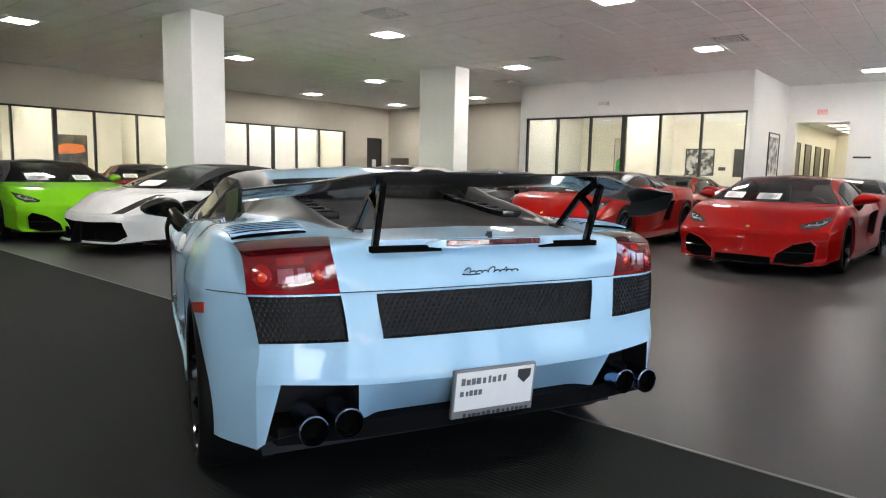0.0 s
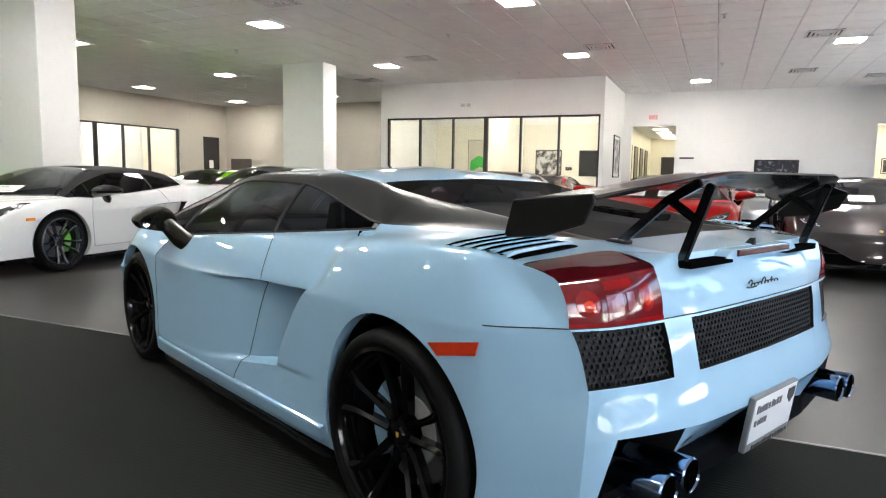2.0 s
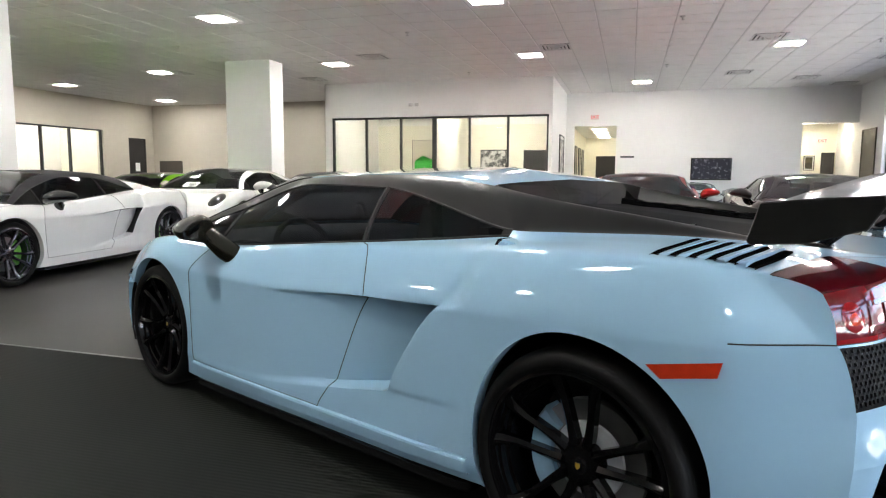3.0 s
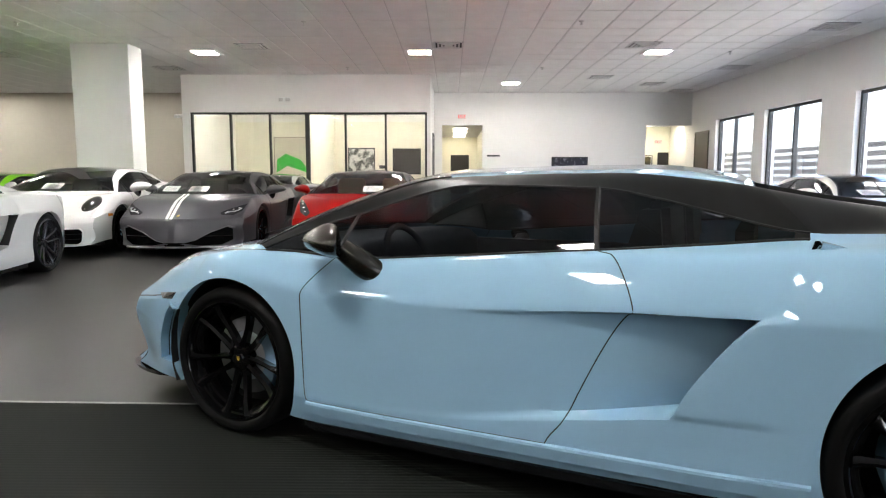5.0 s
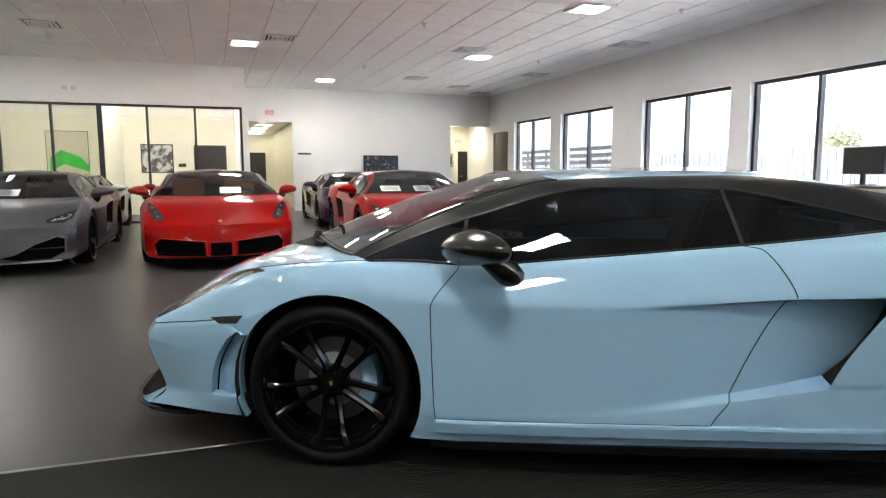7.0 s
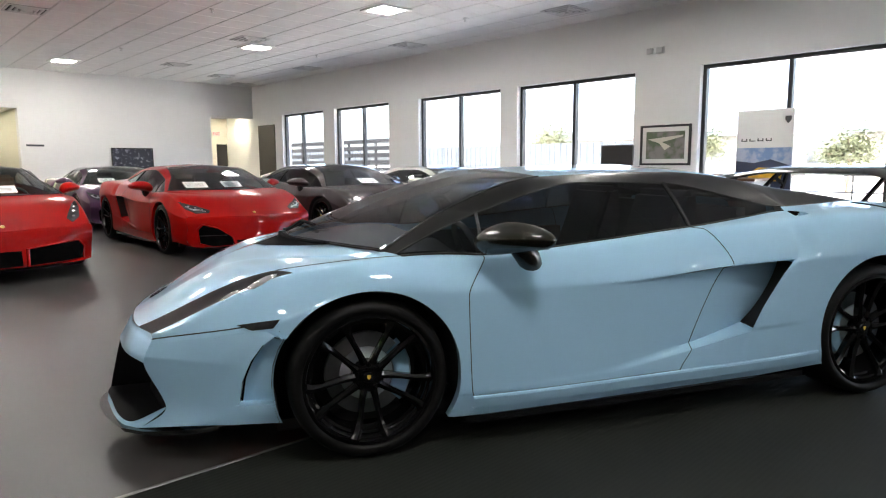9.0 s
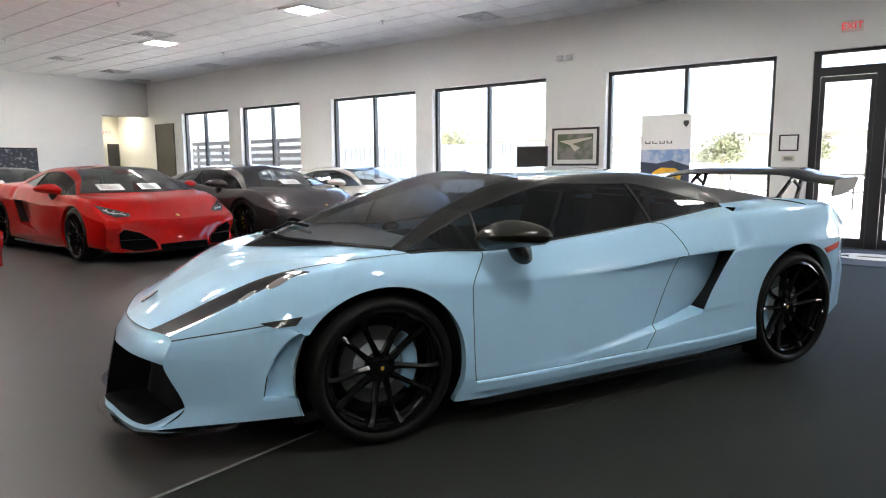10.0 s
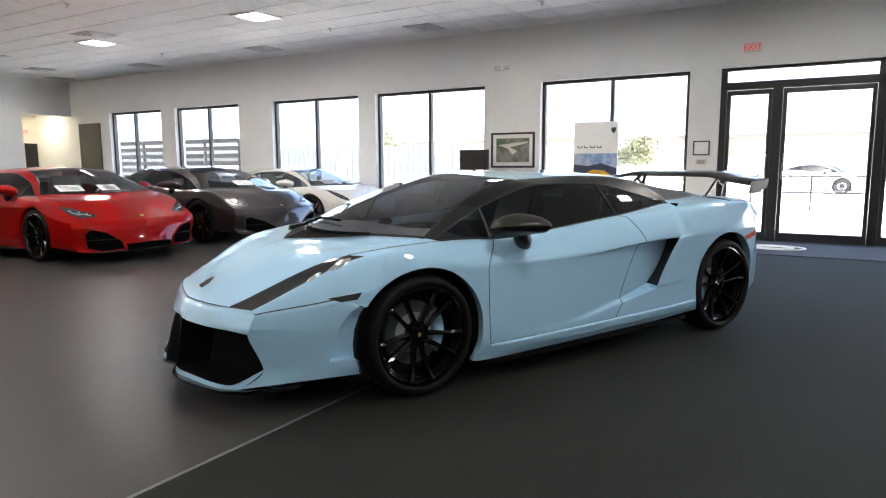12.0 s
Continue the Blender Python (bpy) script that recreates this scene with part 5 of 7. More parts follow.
def hero_details(car, sh):
    # third brake light, and black strips drawn as the shade under the deck lip
    b = bmesh.new()
    prism(b, [(-.25, .868), (-.19, .862), (.19, .862), (.25, .868), (.24, .880), (.20, .890), (-.20, .890), (-.24, .880)], -1.985, -1.93, "yz")
    part("deck_lip", b, M["blue"], car)
    part("centre_brake_light", box(-1.992, -.185, .869, -1.98, .185, .8885, 0.002), M["lens_deep"], car, "long dark red centre brake light")
    for s in (1, -1):
        part("deck_shadow_strip", box(-1.982, s * 0.20, .853, -1.94, s * 0.445, .872), M["slot_black"], car)
    # rear screen washer nub
    part("antenna_base", prism(bmesh.new(), [(-1.955, .886), (-1.952, .912), (-1.940, .912), (-1.915, .886)], -0.007, 0.007, "xz"), M["gloss_black"], car)
    # louvres on the rear shoulders: dark gaps between raised blue blades
    for s in (1, -1):
        for k in range(6):
            x = -1.442 - 0.046 * k
            runs = []
            for t in range(9):
                y = 0.834 - (0.262 - 0.004 * k) * t / 8
                xx = x - 0.02 * t / 8 - 0.010 * math.sin(math.pi * t / 8)
                runs.append(Vector((xx, y * s, sh.top_z(xx, y))))
            for name, a0, a1, h0, h1, mt in (("vent_slot", 0.0005, -0.020, 0.0052, 0.0015, "slot_black"), ("vent_blade", -0.019, -0.0455, 0.0026, 0.0062, "blue")):
                if name == "vent_blade" and k == 5:
                    continue
                b = bmesh.new()
                rows = []
                for n, p in enumerate(runs):
                    e = min(1.0, n / 1.2, (8 - n) / 1.2)
                    rows.append([b.verts.new(p + Vector(c)) for c in ((a0, 0, -0.01), (a0, 0, h0 * e + 0.0008), (a0 * 0.85 + a1 * 0.15, 0, min(h0, h1) + (h0 - min(h0, h1)) * 0.1 + 0.0008), (a1, 0, h1 * e + 0.0008), (a1, 0, -0.01))])
                for ra, rb in zip(rows, rows[1:]):
                    for c in range(4):
                        b.faces.new((ra[c], ra[c + 1], rb[c + 1], rb[c]))
                bmesh.ops.recalc_face_normals(b, faces=b.faces[:])
                part(name, b, M[mt], car)
    # side markers
    for s in (1, -1):
        b = bmesh.new()
        pts = [(-1.490, .645), (-1.57, .658), (-1.66, .672), (-1.650, .634), (-1.57, .622), (-1.525, .614)]
        vs = [b.verts.new((x, s * (sh.side_y(x, z) + 0.004), z)) for x, z in pts] + [b.verts.new((x, s * (sh.side_y(x, z) - 0.02), z)) for x, z in pts]
        n6 = len(pts)
        b.faces.new(vs[:n6])
        for i in range(n6):
            b.faces.new((vs[i], vs[(i + 1) % n6], vs[n6 + (i + 1) % n6], vs[n6 + i]))
        bmesh.ops.recalc_face_normals(b, faces=b.faces[:])
        part("rear_side_marker", b, M["lens_orange"], car, "red-orange rear side marker lens")
        b = bmesh.new()
        pts = [(1.75, .570), (1.67, .582), (1.60, .590), (1.625, .558), (1.70, .552)]
        vs = [b.verts.new((x, s * (sh.side_y(x, z) + 0.004), z)) for x, z in pts] + [b.verts.new((x, s * (sh.side_y(x, z) - 0.02), z)) for x, z in pts]
        n5 = len(pts)
        b.faces.new(vs[:n5])
        for i in range(n5):
            b.faces.new((vs[i], vs[(i + 1) % n5], vs[n5 + (i + 1) % n5], vs[n5 + i]))
        bmesh.ops.recalc_face_normals(b, faces=b.faces[:])
        part("front_side_marker", b, M["lamp_dark"], car, "dark smoked front side marker")
    # licence plate of the dealer and its dark holder
    tilt = Matrix.Translation((-2.05, 0.02, 0.385)) @ pose(0, 0, 0, 0, -8, 0)
    holder = new("licence_plate")
    holder.parent = car
    holder.matrix_local = tilt
    holder["label"] = "white dealer licence plate with a shield mark"
    part("plate_holder", box(-0.006, -0.158, -0.094, 0.012, 0.158, 0.080, 0.004), M["counter_grey"], holder, "grey plate frame")
    part("plate", box(-0.0072, -0.150, -0.066, -0.002, 0.150, 0.074, 0.002), M["white_paper"], holder)
    b = bmesh.new()
    bar_text(b, -0.0072, -0.04, 0.135, 0.028, 0.026, 9, 3)
    bar_text(b, -0.0072, 0.05, 0.135, -0.012, 0.020, 5, 5)
    part("plate_writing", b, M["faint_ink"], holder)
    b = bmesh.new()
    prism(b, [(-.135, .062), (-.085, .062), (-.085, .035), (-.110, .012), (-.135, .035)], -0.0095, -0.0072, "yz")
    part("plate_shield", b, M["ink"], holder)
    b = bmesh.new()
    bar_text(b, -0.0062, -0.14, 0.12, -0.090, 0.014, 14, 7)
    part("holder_writing", b, M["ink"], holder)
    # script badge on the tail panel: a slanting line of thin strokes
    b = bmesh.new()
    pts = []
    for k in range(97):
        u = k / 96
        a = u * 9 * 2 * math.pi
        tall = 0.019 if u < 0.08 or 0.40 < u < 0.50 or 0.70 < u < 0.78 else 0.0075
        lean = tall * (0.5 + 0.5 * math.sin(a))
        pts.append((-1.998, 0.118 - 0.215 * u + 0.006 * math.cos(a) - 0.45 * lean, 0.776 + lean))
    tube(b, pts, 0.0021, 5)
    tube(b, [(-1.998, 0.128, 0.774), (-1.998, 0.100, 0.771), (-1.998, 0.060, 0.773)], 0.0022, 5)
    part("script_badge", b, M["gloss_black"], car, "small black script badge")
    # bonnet shield
    b = bmesh.new()
    prism(b, [(2.135, 0.026), (2.135, -0.026), (2.095, -0.030), (2.065, 0.0), (2.095, 0.030)], 0.571, 0.578, "xy")
    for v in b.verts:
        v.co.z += (2.10 - v.co.x) * 0.62
    part("bonnet_badge", b, M["gloss_black"], car)
    # black cowl along the foot of the screen
    for s in (1, -1):
        b = bmesh.new()
        rows = []
        for p in sh.line(u=9, lo=9, hi=11, side=s):
            x, y = p[0], p[1]
            w = 0.016 + 0.105 * max(0.0, 1 - (y / 0.46) ** 2)
            row = []
            for t in range(5):
                xx = x - 0.01 + (w + 0.01) * t / 4
                row.append(b.verts.new((xx, y * (1 + 0.01 * t / 4), max(p[2] - 0.02 * t, sh.top_z(xx, abs(y))) + 0.004)))
            rows.append(row)
        for ra, rb in zip(rows, rows[1:]):
            for t in range(4):
                b.faces.new((ra[t], ra[t + 1], rb[t + 1], rb[t]))
        bmesh.ops.recalc_face_normals(b, faces=b.faces[:])
        part("cowl", b, M["bay_black"], car, "matt black cowl below the windscreen")
    # wipers
    for y0, y1 in ((0.04, 0.50), (-0.36, 0.16)):
        base = Vector((1.545 - 0.30 * y0 * y0, y0, 0))
        base.z = sh.top_z(base.x, abs(y0)) + 0.014
        path = []
        for k in range(7):
            y = y0 + (y1 - y0) * k / 6
            x = base.x - 0.10 * (k / 6) ** 1.5 - 0.24 * max(0.0, y * y - y0 * y0)
            path.append((x, y, sh.top_z(x, abs(y)) + 0.022))
        arm = part("wiper", tube(bmesh.new(), [tuple(base)] + path[1:4], [0.013, 0.011, 0.009, 0.008], 6), M["bay_black"], car, "black windscreen wiper", smooth=50)
        part("wiper_blade", tube(bmesh.new(), path[1:], 0.008, 6), M["bay_black"], arm, smooth=50)
        b = bmesh.new()
        bmesh.ops.create_cone(b, cap_ends=True, segments=12, radius1=0.022, radius2=0.016, depth=0.03, matrix=Matrix.Translation(base))
        part("wiper_pivot", b, M["under"], arm, smooth=40)
    # scoops behind the side windows
    for s in (1, -1):
        b = bmesh.new()
        prism(b, [(-1.20, .86), (-1.20, .872), (-1.02, .887), (-.895, .912), (-.875, .872)], s * 0.70, s * 0.775, "xz")
        bmesh.ops.bevel(b, geom=b.edges[:], offset=0.008, segments=2, affect="EDGES")
        scoop = part("shoulder_scoop", b, M["blue"], car, "raised blue lip of the shoulder scoop", smooth=60)
        b = bmesh.new()
        prism(b, [(-.91, .880), (-.896, .911), (-.884, .911), (-.864, .880)], s * 0.708, s * 0.767, "xz")
        part("scoop_opening", b, M["slot_black"], scoop, "black opening of the shoulder scoop")
    # front corner vents: black strip that draws the shade behind the stepped skin's edge
    k, ja, jb = sh.notch_at
    for s in (1, -1):
        b = bmesh.new()
        rows = []
        for j in range(ja, jb + 1):
            p, q = sh.grid[k, j], sh.grid[k - 1, j]
            rows.append([b.verts.new((x, s * (y + 0.002), z)) for x, y, z in (p, p * 0.35 + q * 0.65)])
        for ra, rb in zip(rows, rows[1:]):
            b.faces.new((ra[0], ra[1], rb[1], rb[0]))
        bmesh.ops.recalc_face_normals(b, faces=b.faces[:])
        part("corner_vent", b, M["slot_black"], car, "black strip drawn as shade behind the bumper step")
        # raised ledge along the sill
        run = sh.line(v=1, lo=3, hi=8, side=s)
        b = bmesh.new()
        rows = [[b.verts.new((x, y + s * o, z + h)) for o, h in ((-0.004, 0.002), (0.010, -0.004), (0.012, -0.012), (0.004, -0.052), (-0.010, -0.056))] for x, y, z in run]
        for ra, rb in zip(rows, rows[1:]):
            for c in range(4):
                b.faces.new((ra[c], ra[c + 1], rb[c + 1], rb[c]))
        bmesh.ops.recalc_face_normals(b, faces=b.faces[:])
        part("sill_ledge", b, M["blue"], car, smooth=25)
    # slotted ladder panels along both sides of the engine cover
    for s in (1, -1):
        xs = [-.60 - 0.108 * n for n in range(8)]

        def deck(x, y):
            return float(np.interp(x, (-1.32, -.97, -.74, -.66), (.940, .975, .992, 1.03))) - 0.004
        b = bmesh.new()
        for n, x in enumerate(xs):
            y0, y1 = 0.375, 0.460
            if n < len(xs) - 1:
                for ya, yb in ((y0, y0 + 0.016), (y1 - 0.016, y1)):
                    q = [b.verts.new((u, s * v, deck(u, v) + h)) for h in (0.014, -0.02) for u, v in ((x, ya), (xs[n + 1], ya), (xs[n + 1], yb), (x, yb))]
                    for f in ((0, 1, 2, 3), (0, 4, 5, 1), (3, 2, 6, 7)):
                        b.faces.new([q[c] for c in f])
            q = [b.verts.new((u, s * v, deck(u, v) + h)) for h in (0.0155, -0.02) for u, v in ((x, y0), (x - 0.030, y0), (x - 0.042, y1), (x - 0.012, y1))]
            for f in ((0, 1, 2, 3), (0, 4, 5, 1), (3, 2, 6, 7), (1, 5, 6, 2), (0, 3, 7, 4)):
                b.faces.new([q[c] for c in f])
        bmesh.ops.recalc_face_normals(b, faces=b.faces[:])
        part("bay_grille", b, M["gloss_black"], car, "gloss black slotted ladder beside the engine cover")


hero_details(hero, shell)


def proportions(ob):
    """Draw the built car out along its length and height to the real car's spacing; wheels only move."""
    at = (-2.05, -1.9, -1.65, -1.28, -.85, -.6, -.3, 0, .6, .88, 1.16, 1.55, 2.05, 2.3)
    dx = (.015, .0, -.008, -.005, -.036, -.058, -.062, -.06, -.049, -.036, -.025, .001, .030, .053)
    dz = (.042, .041, .040, .030, .022, .016, .013, .012, .008, .009, .010, .006, .002, .0)
    for c in ob.children:
        if c.name.startswith("wheel") and c.type == "EMPTY":
            c.location.x += float(np.interp(c.location.x, at, dx))
        elif c.name.startswith("licence_plate"):
            c.location.x += .010
            c.location.z += .042
        else:
            if c.type == "MESH":
                for v in c.data.vertices:
                    x, low = v.co.x, min(max((0.40 - v.co.z) / 0.15, 0), 1)
                    v.co.x = x + float(np.interp(x, at, dx))
                    v.co.y *= float(np.interp(x, (-1.9, -1.45), (.98, 1)))
                    v.co.z += float(np.interp(x, at, dz)) - low * float(np.interp(x, (-1.2, -.2, .8, 2.0), (0, .012, .026, .016)))
            proportions(c)


proportions(hero)


# ---- the other cars ----
def sheets(car, sh, spots):
    """Price sheets lying against the foot of the screen, at places across it."""
    i9, c0 = sum(sh.cu[:9]), sum(sh.cv[:9])

    def on(i, y):
        row = sh.grid[i, c0:]
        o = np.argsort(row[:, 1])
        return Vector((float(np.interp(abs(y), row[o, 1], row[o, 0])), y, float(np.interp(abs(y), row[o, 1], row[o, 2]))))
    for y in spots:
        low = [on(i9 - 1, y + o) + Vector((0, 0, 0.012)) for o in (-0.13, 0.13)]
        mid = on(i9 - 1, y)
        d = (on(i9 - 4, y) - mid).normalized() * 0.17
        b = bmesh.new()
        b.faces.new([b.verts.new(p) for p in (low[0], low[1], low[1] + d, low[0] + d)])
        r = bmesh.ops.extrude_face_region(b, geom=b.faces[:])
        bmesh.ops.translate(b, verts=[g for g in r["geom"] if isinstance(g, bmesh.types.BMVert)], vec=(0, 0, 0.002))
        bmesh.ops.recalc_face_normals(b, faces=b.faces[:])
        sheet = part("price_sheet", b, M["white_paper"], car, "white printed price sheet in the windscreen")
        b = bmesh.new()
        side = (low[1] - low[0])
        for k in range(4):
            a = low[0] + d * (0.2 + 0.18 * k) + side * 0.12 + Vector((0, 0, 0.0035))
            w = side * (0.72 if k < 3 else 0.4)
            b.faces.new([b.verts.new(p) for p in (a, a + w, a + w + d * 0.06, a + d * 0.06)])
        part("print_lines", b, M["faint_ink"], sheet)


def patch(sh, outline, where, s, lift=0.006, depth=0.03):
    """A polygon laid on the nose (y, z) or on the top (x, y), with a little thickness."""
    b = bmesh.new()
    cy, cz = sum(p[0] for p in outline) / len(outline), sum(p[1] for p in outline) / len(outline)

    def at(p, d):
        if where == "nose":
            return (sh.nose_x(p[0], p[1]) + d, p[0] * s, p[1])
        return (p[0], p[1] * s, sh.top_z(p[0], p[1]) + d)
    ring = []
    for a, c in zip(outline, outline[1:] + outline[:1]):
        for k in range(3):
            ring.append((a[0] + (c[0] - a[0]) * k / 3, a[1] + (c[1] - a[1]) * k / 3))
    n = len(ring)
    rings = [[b.verts.new(at((cy + (p[0] - cy) * k, cz + (p[1] - cz) * k), lift)) for p in ring] for k in (1, 0.75, 0.5, 0.25)]
    g = [b.verts.new(at(p, -depth)) for p in ring]
    c = b.verts.new(at((cy, cz), lift))
    for k in range(n):
        k1 = (k + 1) % n
        for ra, rb in zip(rings, rings[1:]):
            b.faces.new((ra[k], ra[k1], rb[k1], rb[k]))
        b.faces.new((rings[-1][k], rings[-1][k1], c))
        b.faces.new((rings[0][k], g[k], g[k1], rings[0][k1]))
    bmesh.ops.recalc_face_normals(b, faces=b.faces[:])
    return b


def framed_vent(car, sh, outline, s, paint_mat, zs, bars=0):
    """An opening in the nose: a proud painted surround, a dark well inside it and level bars across."""
    outline = [(min(y, 0.5) + max(0.0, y - 0.5) * 0.76, z) for y, z in outline]
    ring = []
    for a, c in zip(outline, outline[1:] + outline[:1]):
        for k in range(3):
            ring.append((a[0] + (c[0] - a[0]) * k / 3, (a[1] + (c[1] - a[1]) * k / 3) * zs))
    n = len(ring)
    cy, cz = sum(p[0] for p in ring) / n, sum(p[1] for p in ring) / n
    b = bmesh.new()
    rows = []
    for grow, lift in ((1.07, -0.010), (1.055, 0.012), (1.0, 0.018), (0.975, 0.014), (0.955, -0.008)):
        rows.append([b.verts.new((sh.nose_x(abs(y), z) + lift, y * s, z)) for y, z in ((cy + (p[0] - cy) * grow, cz + (p[1] - cz) * (grow if grow < 1 else 1 + (grow - 1) * 1.6)) for p in ring)])
    for ra, rb in zip(rows, rows[1:]):
        for k in range(n):
            b.faces.new((ra[k], ra[(k + 1) % n], rb[(k + 1) % n], rb[k]))
    bmesh.ops.recalc_face_normals(b, faces=b.faces[:])
    part("vent_surround", b, paint_mat, car, smooth=35)
    well = part("nose_vent", patch(sh, [(cy + (y - cy) * 0.98, cz + (z * zs - cz) * 0.98) for y, z in outline], "nose", s, 0.010), M["slot_black"], car, "black opening of the nose vent")
    lo, hi = min(p[1] for p in ring), max(p[1] for p in ring)
    for k in range(bars):
        z = lo + (hi - lo) * (k + 1) / (bars + 1)
        hits = []
        for a, c in zip(ring, ring[1:] + ring[:1]):
            if (a[1] - z) * (c[1] - z) < 0:
                hits.append(a[0] + (c[0] - a[0]) * (z - a[1]) / (c[1] - a[1]))
        if len(hits) >= 2:
            y0, y1 = min(hits) + 0.01, max(hits) - 0.01
            part("vent_bar", tube(bmesh.new(), [(sh.nose_x(y0 + (y1 - y0) * t / 4, z) + 0.010, s * (y0 + (y1 - y0) * t / 4), z) for t in range(5)], 0.007, 6), M["gloss_black"], well)


M["lens_amber"] = mat("amber_lens", (0.75, 0.26, 0.02), 0.15, coat=0.6)
M["lip_silver"] = mat("silver_lip", (0.50, 0.50, 0.51), 0.45, metal=0.3)
M["lamp_bright"] = mat("bright_lamp_strip", (0.62, 0.64, 0.66), 0.2, metal=0.4, coat=0.6)
# side opening and half of the middle opening, as (across, up)
VENT = {
    "hex": ([(.33, .170), (.35, .265), (.50, .375), (.72, .425), (.79, .37), (.77, .20), (.60, .158)], [(.0, .150), (.30, .150), (.30, .225), (.0, .235)]),
    "smile": ([(.10, .195), (.26, .235), (.44, .335), (.70, .412), (.79, .385), (.78, .235), (.62, .172), (.30, .166)], [(.0, .160), (.13, .160), (.13, .205), (.0, .205)]),
    "rect": ([(.165, .160), (.175, .325), (.70, .368), (.78, .30), (.75, .178)], [(.0, .165), (.115, .165), (.115, .310), (.0, .315)]),
    "oval": ([(.50, .185), (.49, .335), (.54, .365), (.74, .365), (.78, .33), (.76, .20), (.72, .175)], [(.0, .17), (.38, .17), (.40, .235), (.0, .235)]),
}
LAMP = {
    "hex": [(1.70, .800), (1.84, .690), (2.00, .520), (2.035, .545), (1.99, .690), (1.86, .775)],
    "rect": [(1.56, .790), (1.72, .715), (1.97, .600), (2.025, .640), (1.90, .740), (1.72, .785)],
}


def low_intakes(car, sh, style, zs, paint_mat):
    """The nose of a car that has no wedge lamps: dark openings and its own headlights."""
    if style == "wedge":
        return
    side, mid = VENT[style]
    for s in (1, -1):
        framed_vent(car, sh, side, s, paint_mat, zs, {"hex": 1, "smile": 1, "rect": 0, "oval": 2}[style])
        part("lower_grille", patch(sh, [(y, z * zs) for y, z in mid], "nose", s, 0.005), M["slot_black"], car)
        if style == "oval":
            b = bmesh.new()
            bmesh.ops.create_uvsphere(b, u_segments=18, v_segments=10, radius=1, matrix=Matrix.Translation((1.79, s * .680, .632 * zs)) @ pose(0, 0, 0, 0, 32, s * -18) @ Matrix.Diagonal((.225, .118, .075, 1)))
            h = part("head_lamp", b, M["lamp_dark"], car, "oval dark headlight", smooth=50)
        else:
            h = part("head_lamp", patch(sh, LAMP["rect" if style == "rect" else "hex"], "top", s, 0.004), M["lamp_smoke"], car, "dark headlight with bright elements", smooth=40)
        for k in range(3):
            b = bmesh.new()
            x, y = (1.84 + 0.06 * k, .725 - .060 * k) if style in ("hex", "smile") else (1.74 + 0.09 * k, .735 - .03 * k)
            z = sh.top_z(x, y)
            bmesh.ops.create_uvsphere(b, u_segments=10, v_segments=6, radius=0.020, matrix=Matrix.Translation((x, y * s, z)) @ Matrix.Diagonal((1.3, 0.8, 0.6, 1)))
            part("lamp_element", b, M["chrome"], h)
        if style in ("hex", "smile"):
            # forked light strip
            for pts in ([(1.93, .70), (1.955, .64), (2.005, .575)], [(1.83, .755), (1.90, .72), (1.955, .64)]):
                part("light_strip", tube(bmesh.new(), [(x, y * s, sh.top_z(x, y) + 0.007) for x, y in pts], 0.008, 6), M["lamp_bright"], h)
        if style == "oval":
            part("side_marker", box(1.585, s * 0.885 - 0.012, .50 * zs, 1.70, s * 0.885 + 0.006, .535 * zs, 0.004), M["lens_amber"], car, "small amber side marker")
    b = bmesh.new()
    bmesh.ops.create_uvsphere(b, u_segments=12, v_segments=6, radius=1, matrix=Matrix.Translation((2.125, 0, sh.top_z(2.125, 0.0) + 0.001)) @ pose(0, 0, 0, 0, 25, 0) @ Matrix.Diagonal((.028, .022, .006, 1)))
    part("bonnet_badge", b, M["yellow"] if style != "oval" else M["gloss_black"], car, "small shield badge", smooth=50)
    if style in ("hex", "smile"):
        b = bmesh.new()
        tube(b, [(sh.nose_x(abs(y), .165) + 0.016, y, .148) for y in [-.68 + .068 * k for k in range(21)]], 0.011, 6)
        part("nose_lip", b, M["gloss_black"], car)


PAINT = {
    "red": paint("red_paint", (0.30, 0.0035, 0.0028), coat=0.6),
    "deep_red": paint("deep_red_paint", (0.27, 0.005, 0.004)),
    "grey": paint("matt_grey_paint", (0.10, 0.10, 0.11), 0.36, 0.6, 0.3),
    "white": paint("white_paint", (0.78, 0.78, 0.77)),
    "pearl": paint("pearl_paint", (0.66, 0.64, 0.60)),
    "green": paint("green_paint", (0.20, 0.56, 0.012)),
    "brown": paint("brown_grey_paint", (0.038, 0.032, 0.033), 0.3, 0.5),
    "purple": paint("purple_paint", (0.060, 0.026, 0.062), 0.3, 0.4),
    "silver": paint("silver_paint", (0.36, 0.37, 0.38), 0.3, 0.8),
}


def parked(x, y, angle, label, colour, scale=1.03, **kw):
    kw.setdefault("q", 0.75)
    m = Matrix.Translation((x, y, 0.004 if x < edge_x(y) else 0.0)) @ pose(0, 0, 0, 0, 0, angle) @ Matrix.Scale(scale, 4)
    style = kw.pop("style", "hex")
    spots = kw.pop("spots", (0.24, -0.36))
    car, sh = super_car(m, label, PAINT[colour], fine=False, group="parked sports cars", front=style, **kw)
    low_intakes(car, sh, style, kw.get("z_scale", 1.0), PAINT[colour])
    sheets(car, sh, spots)
    return car, sh


